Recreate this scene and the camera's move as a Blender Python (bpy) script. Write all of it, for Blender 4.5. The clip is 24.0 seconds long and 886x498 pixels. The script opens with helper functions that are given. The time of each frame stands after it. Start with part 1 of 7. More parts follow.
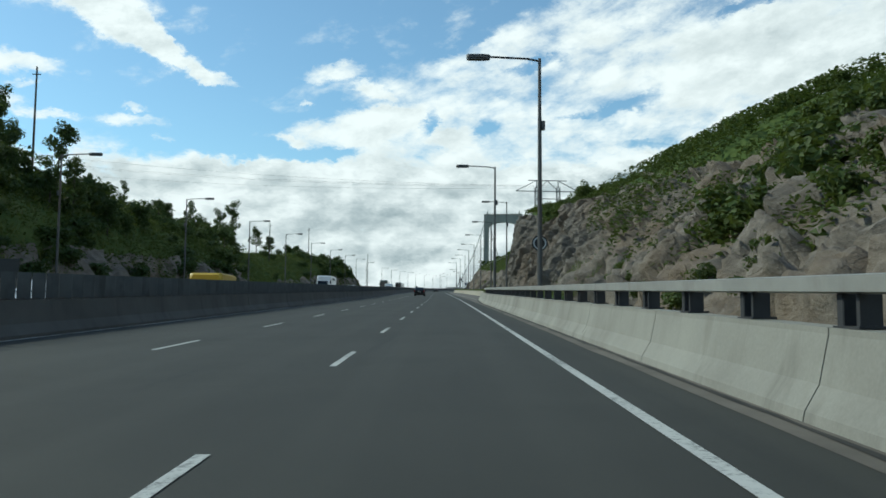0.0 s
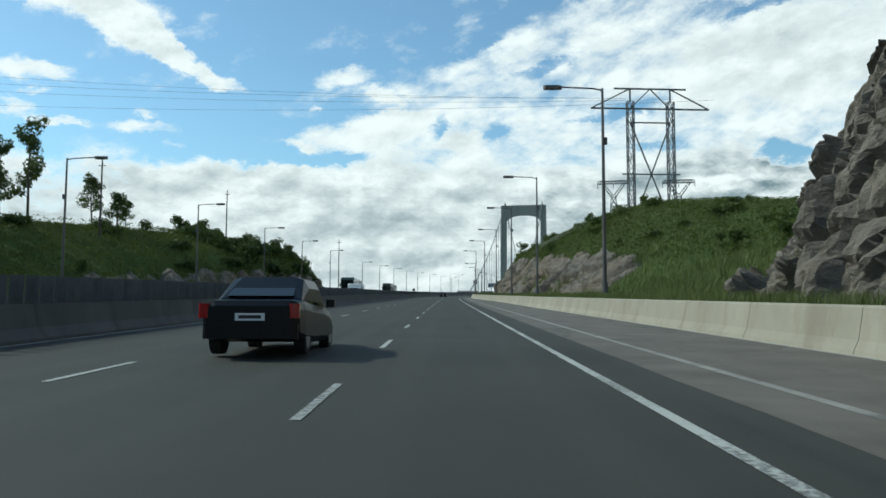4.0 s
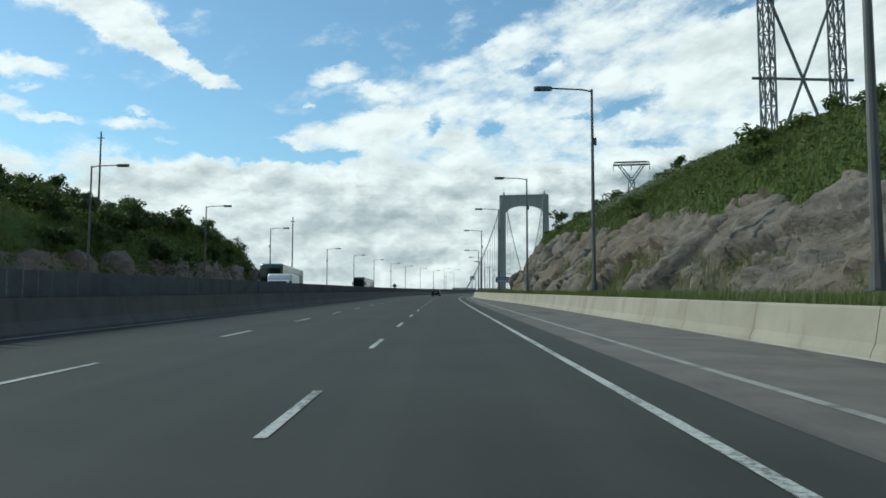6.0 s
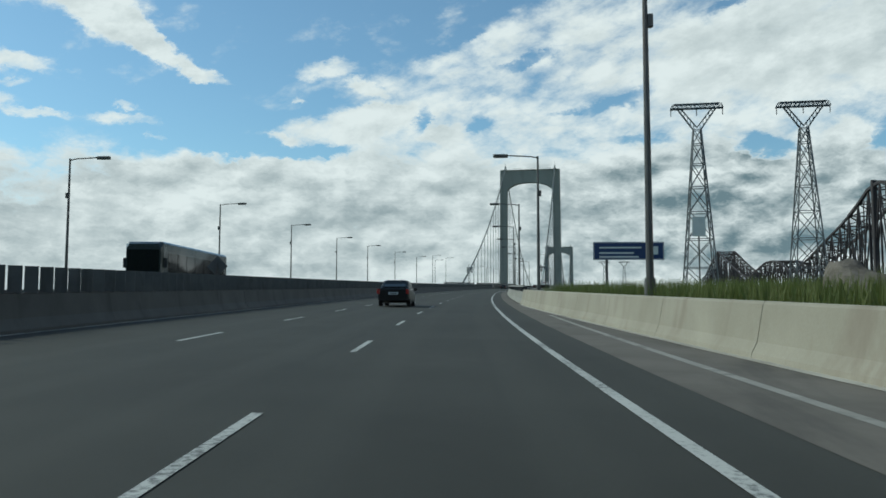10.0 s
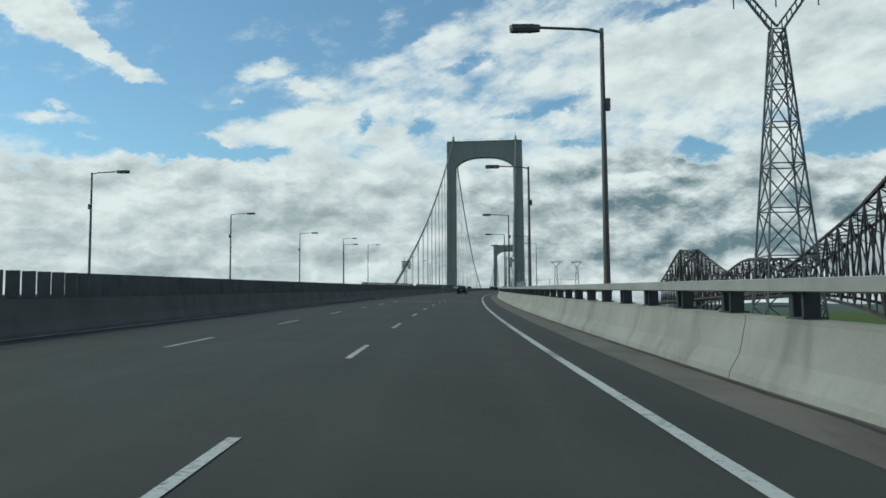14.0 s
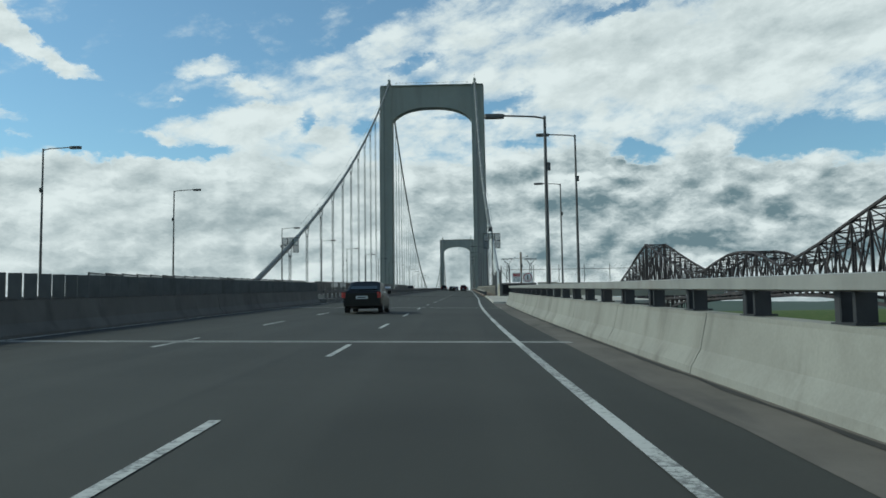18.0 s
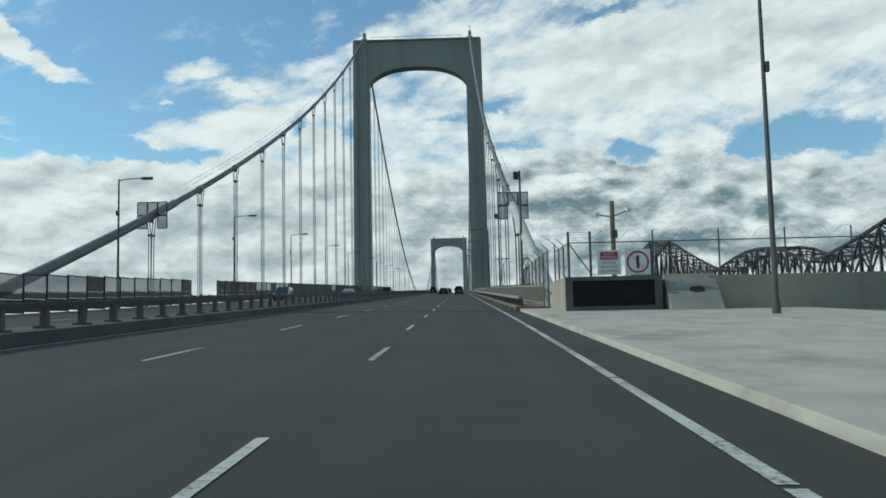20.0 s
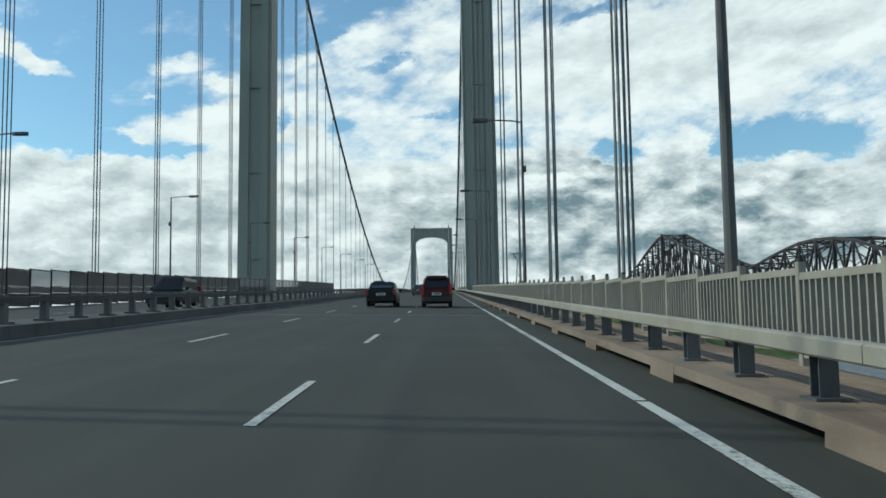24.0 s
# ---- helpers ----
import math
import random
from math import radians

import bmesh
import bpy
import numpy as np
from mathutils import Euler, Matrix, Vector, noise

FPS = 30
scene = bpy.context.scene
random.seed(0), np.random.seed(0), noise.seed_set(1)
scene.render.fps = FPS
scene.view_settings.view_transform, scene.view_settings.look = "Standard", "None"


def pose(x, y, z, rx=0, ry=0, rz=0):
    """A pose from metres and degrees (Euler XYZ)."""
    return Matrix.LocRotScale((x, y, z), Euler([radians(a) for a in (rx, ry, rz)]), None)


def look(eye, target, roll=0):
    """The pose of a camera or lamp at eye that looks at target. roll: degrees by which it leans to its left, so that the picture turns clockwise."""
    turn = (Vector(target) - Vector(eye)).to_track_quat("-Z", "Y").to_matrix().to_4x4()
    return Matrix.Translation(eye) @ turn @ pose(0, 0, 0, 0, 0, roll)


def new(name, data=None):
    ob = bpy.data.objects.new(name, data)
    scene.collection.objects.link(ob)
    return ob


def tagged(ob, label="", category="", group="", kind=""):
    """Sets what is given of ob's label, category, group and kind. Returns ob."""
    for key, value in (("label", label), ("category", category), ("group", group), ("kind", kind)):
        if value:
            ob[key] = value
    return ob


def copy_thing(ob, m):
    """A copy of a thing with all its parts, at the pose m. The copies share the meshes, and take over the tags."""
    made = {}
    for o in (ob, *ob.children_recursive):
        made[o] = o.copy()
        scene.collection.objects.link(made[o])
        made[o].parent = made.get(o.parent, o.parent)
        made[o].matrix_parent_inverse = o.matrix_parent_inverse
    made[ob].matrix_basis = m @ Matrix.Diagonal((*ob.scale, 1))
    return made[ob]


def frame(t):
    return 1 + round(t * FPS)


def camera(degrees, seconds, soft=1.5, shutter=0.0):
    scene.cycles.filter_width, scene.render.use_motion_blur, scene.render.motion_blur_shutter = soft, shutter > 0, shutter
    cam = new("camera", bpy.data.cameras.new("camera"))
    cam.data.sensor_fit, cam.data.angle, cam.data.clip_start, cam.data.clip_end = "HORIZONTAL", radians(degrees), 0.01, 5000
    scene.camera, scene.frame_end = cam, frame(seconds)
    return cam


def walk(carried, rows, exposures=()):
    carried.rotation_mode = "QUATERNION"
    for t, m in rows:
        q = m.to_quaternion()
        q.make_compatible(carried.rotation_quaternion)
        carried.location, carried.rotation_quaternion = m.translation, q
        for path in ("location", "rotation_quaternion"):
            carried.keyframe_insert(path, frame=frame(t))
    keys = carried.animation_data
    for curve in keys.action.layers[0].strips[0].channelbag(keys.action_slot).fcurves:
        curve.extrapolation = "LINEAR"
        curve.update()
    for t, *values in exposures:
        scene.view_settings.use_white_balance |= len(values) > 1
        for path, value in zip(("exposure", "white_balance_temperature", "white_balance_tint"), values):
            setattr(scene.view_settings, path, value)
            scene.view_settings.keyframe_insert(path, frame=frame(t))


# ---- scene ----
cam = camera(57.4, 24.0, 1.65)
PATH = [
    (0, pose(90.721, -855.617, -26.859, 94.699, -0.452, 10.290)),
    (0.5, pose(88.023, -840.601, -26.367, 94.626, -0.458, 10.419)),
    (1, pose(85.312, -825.591, -25.875, 94.489, -0.721, 10.734)),
    (1.5, pose(82.557, -810.591, -25.383, 94.668, -0.341, 10.844)),
    (2, pose(79.790, -795.597, -24.891, 94.583, -0.334, 10.898)),
    (2.5, pose(76.962, -780.616, -24.399, 94.614, -0.748, 10.957)),
    (3, pose(74.120, -765.641, -23.908, 94.487, -0.815, 11.078)),
    (3.5, pose(71.324, -750.658, -23.417, 95.002, -0.332, 11.148)),
    (5.5, pose(60.026, -690.778, -21.453, 94.799, -0.190, 10.782)),
    (6, pose(57.210, -675.812, -20.962, 94.799, -0.149, 10.584)),
    (6.5, pose(54.428, -660.853, -20.472, 94.852, 0.144, 10.547)),
    (7, pose(51.666, -645.909, -19.982, 94.773, 0.102, 10.601)),
    (7.5, pose(48.887, -630.990, -19.493, 94.853, 0.000, 10.766)),
    (8, pose(46.128, -616.087, -19.004, 94.739, -0.142, 10.772)),
    (8.5, pose(43.373, -601.205, -18.516, 94.743, 0.154, 10.837)),
    (9, pose(40.641, -586.340, -18.028, 94.789, -0.043, 10.673)),
    (9.5, pose(38.034, -571.471, -17.541, 94.532, -0.001, 10.349)),
    (10, pose(35.537, -556.604, -17.054, 94.487, -0.052, 9.844)),
    (10.5, pose(33.162, -541.740, -16.566, 94.520, 0.249, 9.421)),
    (12.5, pose(25.423, -482.210, -14.614, 94.218, 0.137, 6.864)),
    (13, pose(23.810, -467.272, -14.124, 94.529, 0.066, 6.504)),
    (13.5, pose(22.204, -452.302, -13.633, 94.433, 0.099, 6.178)),
    (14, pose(20.632, -437.300, -13.141, 94.657, 0.360, 5.749)),
    (14.5, pose(19.171, -422.257, -12.648, 94.336, 0.205, 5.262)),
    (15, pose(17.883, -407.169, -12.153, 94.596, 0.265, 4.752)),
    (15.5, pose(16.803, -392.035, -11.657, 94.552, 0.717, 4.222)),
    (16, pose(15.858, -376.864, -11.159, 94.518, 0.872, 3.689)),
    (16.5, pose(15.041, -361.655, -10.661, 94.460, 0.878, 3.237)),
    (17, pose(14.320, -346.414, -10.161, 94.431, 0.899, 2.756)),
    (17.5, pose(13.692, -331.139, -9.660, 94.556, 0.772, 2.200)),
    (18, pose(13.179, -315.832, -9.158, 94.615, 0.843, 1.823)),
    (18.5, pose(12.750, -300.509, -8.656, 94.736, 1.069, 1.583)),
    (20.5, pose(12.049, -239.243, -6.646, 94.749, 1.162, 1.163)),
    (21, pose(12.075, -223.936, -6.144, 94.986, 0.770, 0.851)),
    (21.5, pose(12.031, -208.634, -5.643, 94.780, 0.648, 0.719)),
    (22, pose(11.983, -193.335, -5.141, 94.499, 0.733, 0.385)),
    (22.5, pose(11.974, -178.040, -4.639, 94.830, 0.282, 0.206)),
    (23, pose(11.993, -162.750, -4.138, 94.612, 0.525, 0.024)),
    (23.5, pose(12.161, -147.465, -3.637, 94.775, 0.667, 0.034)),
    (24, pose(12.214, -132.184, -3.136, 94.565, 0.822, 0.133)),
]
walk(cam, PATH, [(0.0, -0.12, 6000, -6.0), (6.0, -0.16, 6000, -6.0), (9.0, -0.40, 6000, -6.0), (18.0, -0.41, 6000, -6.0), (20.5, -0.32, 6000, -6.0), (24.0, -0.20, 6000, -6.0)])

# ---------- daylight: sun over the left shoulder of the road, broken cloud ----------
SUN_WAY = Vector((1.30, -0.16, -1.0)).normalized()
sun_data = bpy.data.lights.new("sun", "SUN")
sun_data.energy, sun_data.angle, sun_data.color = 2.9, radians(0.53), (1.0, 0.93, 0.80)
sun = new("sun", sun_data)
sun.matrix_world = look((-300, 40, 230), Vector((-300, 40, 230)) + SUN_WAY)


# clouds by bearing, height, half width, half height, tilt (degrees) and amount
WISPS = (
    (36.0, 20.6, 6.5, 1.9, 12.0, 0.80), (32.6, 18.9, 3.8, 1.5, 24.0, 0.75), (29.4, 17.3, 3.0, 0.95, 30.0, 0.70), (26.6, 16.0, 2.4, 0.55, 16.0, 0.62),
    (42.0, 23.0, 8.0, 2.6, 10.0, 0.7), (38.6, 15.6, 3.3, 0.85, 3.0, 0.58), (39.2, 13.3, 2.0, 0.75, 0.0, 0.55), (37.0, 12.6, 2.2, 0.36, 0.0, 0.50),
    (38.6, 14.4, 1.3, 0.32, 0.0, 0.45), (31.6, 13.5, 1.1, 0.38, 0.0, 0.50), (31.3, 12.6, 2.4, 0.48, 0.0, 0.50), (29.6, 11.7, 1.1, 0.28, 0.0, 0.42),
)
BANKS = (
    (18.4, 16.9, 3.0, 0.85, -4.0, 0.52), (15.4, 15.6, 1.7, 0.5, 8.0, 0.46), (20.2, 14.5, 0.7, 0.3, 0.0, 0.36), (17.2, 12.9, 6.3, 1.25, -9.0, 0.60),
    (14.0, 14.0, 3.0, 0.8, -12.0, 0.42), (9.9, 12.5, 1.9, 1.0, 0.0, 0.5), (21.5, 12.0, 2.2, 0.5, 5.0, 0.36), (-17.0, 11.0, 1.3, 1.3, 0.0, 0.52),
    (-7.5, 10.0, 4.5, 2.0, 0.0, 0.36), (-16.0, 17.0, 12.0, 3.8, -6.0, 0.36), (-6.0, 17.6, 9.0, 1.5, -14.0, 0.16), (-24.5, 17.0, 7.0, 2.6, -4.0, 0.30),
)
GAPS = (
    (11.5, 13.6, 0.75, 1.2, 0.0, -0.50), (24.0, 11.2, 2.6, 0.75, -12.0, -0.42), (19.5, 11.1, 4.2, 0.42, -8.0, -0.36), (7.2, 13.2, 1.4, 0.55, -10.0, -0.34),
    (3.6, 17.5, 2.4, 0.45, -18.0, -0.34), (-2.6, 14.5, 2.8, 0.45, -12.0, -0.34), (1.0, 13.9, 1.6, 0.3, -10.0, -0.28), (-10.8, 20.3, 2.6, 0.6, -14.0, -0.42),
    (-24.0, 10.9, 5.6, 1.55, 4.0, -0.85), (-12.2, 10.9, 2.6, 0.75, 10.0, -0.60), (-20.0, 10.4, 3.0, 1.0, 0.0, -0.40), (25.0, 9.6, 1.2, 0.4, 0.0, -0.3),
    (8.5, 19.0, 2.6, 0.35, -22.0, -0.22), (-4.0, 11.8, 2.6, 0.4, 0.0, -0.26),
)


class Nodes:
    """Short hand for node trees."""

    def __init__(self, tree):
        self.t = tree
        tree.nodes.clear()

    def add(self, kind, **props):
        n = self.t.nodes.new(kind)
        for k, v in props.items():
            setattr(n, k, v)
        return n

    def join(self, a, b):
        self.t.links.new(a, b)

    def put(self, socket, v):
        if isinstance(v, bpy.types.NodeSocket):
            self.t.links.new(v, socket)
        else:
            socket.default_value = v

    def math(self, op, a, b=0.0, c=None, clamp=False):
        n = self.add("ShaderNodeMath", operation=op, use_clamp=clamp)
        self.put(n.inputs[0], a), self.put(n.inputs[1], b)
        if c is not None:
            self.put(n.inputs[2], c)
        return n.outputs[0]

    def vmath(self, op, a, b=(0, 0, 0)):
        n = self.add("ShaderNodeVectorMath", operation=op)
        self.put(n.inputs[0], a), self.put(n.inputs[1], b)
        return n.outputs["Value"] if op in ("LENGTH", "DOT_PRODUCT", "DISTANCE") else n.outputs[0]

    def noise(self, vec, scale, detail=4.0, rough=0.55, dist=0.0):
        n = self.add("ShaderNodeTexNoise")
        n.inputs["Scale"].default_value, n.inputs["Detail"].default_value = scale, detail
        n.inputs["Roughness"].default_value, n.inputs["Distortion"].default_value = rough, dist
        self.put(n.inputs["Vector"], vec)
        return n.outputs["Fac"]

    def voronoi(self, vec, scale, feature="F1"):
        n = self.add("ShaderNodeTexVoronoi", feature=feature)
        n.inputs["Scale"].default_value = scale
        self.put(n.inputs["Vector"], vec)
        return n

    def span(self, v, a, b, lo=0.0, hi=1.0, smooth=False):
        n = self.add("ShaderNodeMapRange", interpolation_type="SMOOTHSTEP" if smooth else "LINEAR")
        self.put(n.inputs["Value"], v)
        for key, val in (("From Min", a), ("From Max", b), ("To Min", lo), ("To Max", hi)):
            n.inputs[key].default_value = val
        return n.outputs[0]

    def mix(self, f, a, b, blend="MIX"):
        n = self.add("ShaderNodeMix", data_type="RGBA", blend_type=blend)
        self.put(n.inputs[0], f)
        for i, v in ((6, a), (7, b)):
            self.put(n.inputs[i], (*v, 1.0) if isinstance(v, tuple) and len(v) == 3 else v)
        return n.outputs[2]

    def scaled(self, vec, sc, loc=(0, 0, 0), rot=(0, 0, 0)):
        n = self.add("ShaderNodeMapping")
        self.put(n.inputs[0], vec)
        n.inputs["Location"].default_value, n.inputs["Rotation"].default_value, n.inputs["Scale"].default_value = loc, rot, sc
        return n.outputs[0]


world = bpy.data.worlds.new("sky_world")
scene.world = world
world.use_nodes = True
W = Nodes(world.node_tree)
out = W.add("ShaderNodeOutputWorld")
sky = W.add("ShaderNodeTexSky", sky_type="NISHITA", sun_disc=False)
sky.sun_elevation, sky.sun_rotation = math.asin(-SUN_WAY.z), math.atan2(-SUN_WAY.x, -SUN_WAY.y)
sky.air_density, sky.dust_density, sky.ozone_density = 1.0, 0.6, 2.0
way = W.add("ShaderNodeTexCoord").outputs["Generated"]
sep = W.add("ShaderNodeSeparateXYZ")
W.join(way, sep.inputs[0])
# bearing (degrees, left of the bridge axis positive) and height above the horizon (degrees)
bearing = W.math("MULTIPLY", W.math("ARCTAN2", W.math("MULTIPLY", sep.outputs[0], -1.0), sep.outputs[1]), 57.2958)
height = W.math("MULTIPLY", W.math("ARCSINE", sep.outputs[2]), 57.2958)
flat = W.add("ShaderNodeCombineXYZ")
W.join(bearing, flat.inputs[0]), W.join(height, flat.inputs[1])
# warp the cloud shapes so that their edges are ragged, in large and in small


def shaken(vec, scale, amount):
    n = W.add("ShaderNodeTexNoise")
    n.inputs["Scale"].default_value, n.inputs["Detail"].default_value, n.inputs["Roughness"].default_value = scale, 6.0, 0.62
    W.join(W.scaled(vec, (1.0, 1.7, 1.0)), n.inputs["Vector"])
    return W.vmath("ADD", vec, W.vmath("MULTIPLY", W.vmath("SUBTRACT", n.outputs["Color"], (0.5, 0.5, 0.5)), amount))


bent = shaken(shaken(flat.outputs[0], 0.32, (3.4, 1.9, 0.0)), 1.5, (1.5, 0.9, 0.0))


def drawn(vec, long, thin, tilt, detail, rough):
    """Cloud noise stretched along a tilted axis."""
    m = W.add("ShaderNodeMapping", vector_type="TEXTURE")
    W.join(vec, m.inputs[0])
    m.inputs["Rotation"].default_value, m.inputs["Scale"].default_value = (0, 0, radians(tilt)), (long, thin, 1)
    return W.noise(m.outputs[0], 1.0, detail, rough, 0.15)


def puffs(vec):
    """Heaped round lumps with dark creases between them."""
    v, total = W.scaled(vec, (0.8, 1.45, 1.0)), None
    for scale, amount in ((0.20, 1.25), (0.46, 0.62), (1.05, 0.34), (2.4, 0.20), (5.4, 0.12)):
        n = W.math("MULTIPLY", W.math("ABSOLUTE", W.math("SUBTRACT", W.noise(v, scale, 0.0, 0.5), 0.5)), 2.0 * amount)
        total = n if total is None else W.math("ADD", total, n)
    return total


def depth_of(vec, fine):
    """Thickness of the cloud texture: streaks high up, heaped layers low down."""
    soft = shaken(vec, 0.7, (1.4, 0.7, 0.0))
    heap = W.math("SUBTRACT", puffs(soft), 0.42)
    high = W.math("SUBTRACT", drawn(vec, 3.8, 1.9, -16, 10.0 * fine, 0.62), 0.5)
    low = W.math("ADD", W.math("MULTIPLY", W.math("SUBTRACT", drawn(vec, 7.0, 1.7, 0, 7.0 * fine, 0.5), 0.5), 0.4), W.math("MULTIPLY", heap, 0.6))
    up = W.span(height, 10.0, 13.0, 0.0, 1.0, True)
    high = W.math("ADD", W.math("MULTIPLY", high, 1.25), W.math("MULTIPLY", heap, 0.30))
    return W.math("ADD", W.math("MULTIPLY", up, high), W.math("MULTIPLY", W.math("SUBTRACT", 1.0, up), low))


here = depth_of(flat.outputs[0], 1.0)
plain_here = depth_of(flat.outputs[0], 0.7)
above = depth_of(W.vmath("ADD", flat.outputs[0], (0.7, 1.0, 0.0)), 0.7)


def blob(az, el, ra, re, turn_by, amount, hard=1.25):
    """A patch of more (or less) cloud at a bearing and height, with its half sizes in degrees."""
    m = W.add("ShaderNodeMapping", vector_type="TEXTURE")
    W.join(bent, m.inputs[0])
    m.inputs["Location"].default_value = (az, el, 0)
    m.inputs["Rotation"].default_value = (0, 0, radians(turn_by))
    m.inputs["Scale"].default_value = (ra, re, 1)
    return W.math("MULTIPLY", W.span(W.vmath("LENGTH", m.outputs[0]), 0.3, hard, 1.0, 0.0, True), amount)


# a slanting sheet of thin cloud fills the sky to the right of a diagonal edge, a low layer fills the horizon
side = W.math("SUBTRACT", W.vmath("DOT_PRODUCT", bent, (-0.382, -0.924, 0.0)), -21.48)
sheet = W.span(side, -1.0, 2.6, -0.46, 0.10, True)
bsep = W.add("ShaderNodeSeparateXYZ")
W.join(bent, bsep.inputs[0])
low = W.span(bsep.outputs[1], 9.7, 11.3, 0.42, 0.0, True)
left_gap = W.math("MULTIPLY", W.span(bsep.outputs[0], 15.0, 19.0, 0.0, -0.50, True), W.span(bsep.outputs[1], 10.2, 11.4, 0.0, 1.0, True))
cover = W.math("ADD", here, W.math("ADD", W.math("MINIMUM", sheet, left_gap), low))
for b in WISPS + BANKS + GAPS:
    cover = W.math("ADD", cover, blob(*b))
cover = W.math("ADD", cover, 0.06)
# clearer overhead and behind
cover = W.math("SUBTRACT", cover, W.span(height, 26.0, 42.0, 0.0, 0.30, True))
cover = W.math("SUBTRACT", cover, W.span(W.math("ABSOLUTE", bearing), 60.0, 110.0, 0.0, 0.16, True))
mask = W.span(cover, -0.32, 0.30, 0.05, 1.0, True)
# light from above on the left: the lower sides of the lumps and the thick undersides are grey
thick = W.span(cover, 0.0, 0.40, 0.25, 1.0, True)
turned = W.math("MULTIPLY", W.math("SUBTRACT", above, plain_here), W.math("ADD", W.span(height, 8.0, 14.0, 0.75, 0.65, True), blob(-14.0, 7.0, 17.0, 6.0, 0.0, 0.75, 1.5)))
grey = W.span(height, 5.0, 13.5, 0.36, 0.13, True)
for b in ((-17.0, 6.0, 17.0, 5.0, 0.0, 0.24), (2.0, 7.6, 10.0, 2.2, 0.0, 0.10), (-16.0, 19.5, 18.0, 4.5, 0.0, 0.10), (-8.0, 9.8, 6.0, 2.0, 0.0, 0.16)):
    grey = W.math("ADD", grey, blob(*b, 1.5))
grey = W.math("ADD", grey, W.math("MULTIPLY", W.math("SUBTRACT", drawn(bent, 11.0, 2.0, 0, 4.0, 0.5), 0.5), W.span(height, 9.0, 13.0, 1.3, 0.2, True)))
shade = W.math("MULTIPLY", thick, W.math("ADD", grey, turned), clamp=True)
cloud_col = W.mix(shade, (0.985, 0.965, 0.975), (0.20, 0.265, 0.305))
blue = W.add("ShaderNodeBackground")
blue.inputs[1].default_value = 0.101
W.join(W.mix(1.0, sky.outputs[0], (1.22, 1.46, 1.50), "MULTIPLY"), blue.inputs[0])
white = W.add("ShaderNodeBackground")
white.inputs[1].default_value = 1.10
W.join(cloud_col, white.inputs[0])
both = W.add("ShaderNodeMixShader")
W.join(mask, both.inputs[0]), W.join(blue.outputs[0], both.inputs[1]), W.join(white.outputs[0], both.inputs[2])
W.join(both.outputs[0], out.inputs[0])


# ---------- materials ----------
def surface(name, a, b, rough=0.8, metal=0.0, scale=1.0, fine=30.0, bump=0.2, depth=0.01, stain=None, stain_scale=(1, 1, 1), stain_amount=0.5, local=False, vary=0.0, spec=0.5):
    """A worn surface: two colours mixed at two scales, fine grain relief and, if given, stains stretched along an axis."""
    m = bpy.data.materials.new(name)
    m.use_nodes = True
    N = Nodes(m.node_tree)
    o = N.add("ShaderNodeOutputMaterial")
    p = N.add("ShaderNodeBsdfPrincipled")
    N.join(p.outputs[0], o.inputs[0])
    where = N.add("ShaderNodeTexCoord").outputs["Object"] if local else N.add("ShaderNodeNewGeometry").outputs["Position"]
    n1, n2 = N.noise(where, scale, 5.0, 0.6, 0.3), N.noise(where, fine, 4.0, 0.7)
    f = N.math("ADD", N.math("MULTIPLY", n1, 0.65), N.math("MULTIPLY", n2, 0.35))
    col = N.mix(N.span(f, 0.36, 0.64), a, b)
    if stain:
        ns = N.noise(N.scaled(where, stain_scale), 1.0, 6.0, 0.62, 0.5)
        col = N.mix(N.span(ns, 0.5, 0.72, 0.0, stain_amount, True), col, stain)
    if vary:
        rnd = N.add("ShaderNodeObjectInfo").outputs["Random"]
        col = N.mix(1.0, col, N.add_grey(N.span(rnd, 0.0, 1.0, 1.0 - vary, 1.0 + vary)), "MULTIPLY")
    N.put(p.inputs["Base Color"], col)
    N.put(p.inputs["Roughness"], N.span(n2, 0.3, 0.7, max(rough - 0.1, 0.02), min(rough + 0.1, 1.0)))
    p.inputs["Metallic"].default_value = metal
    p.inputs["Specular IOR Level"].default_value = spec
    if bump:
        bp = N.add("ShaderNodeBump")
        bp.inputs["Strength"].default_value, bp.inputs["Distance"].default_value = bump, depth
        N.join(f, bp.inputs["Height"]), N.join(bp.outputs[0], p.inputs["Normal"])
    return m


def _grey(self, v):
    n = self.add("ShaderNodeCombineColor")
    for i in range(3):
        self.put(n.inputs[i], v)
    return n.outputs[0]


Nodes.add_grey = _grey



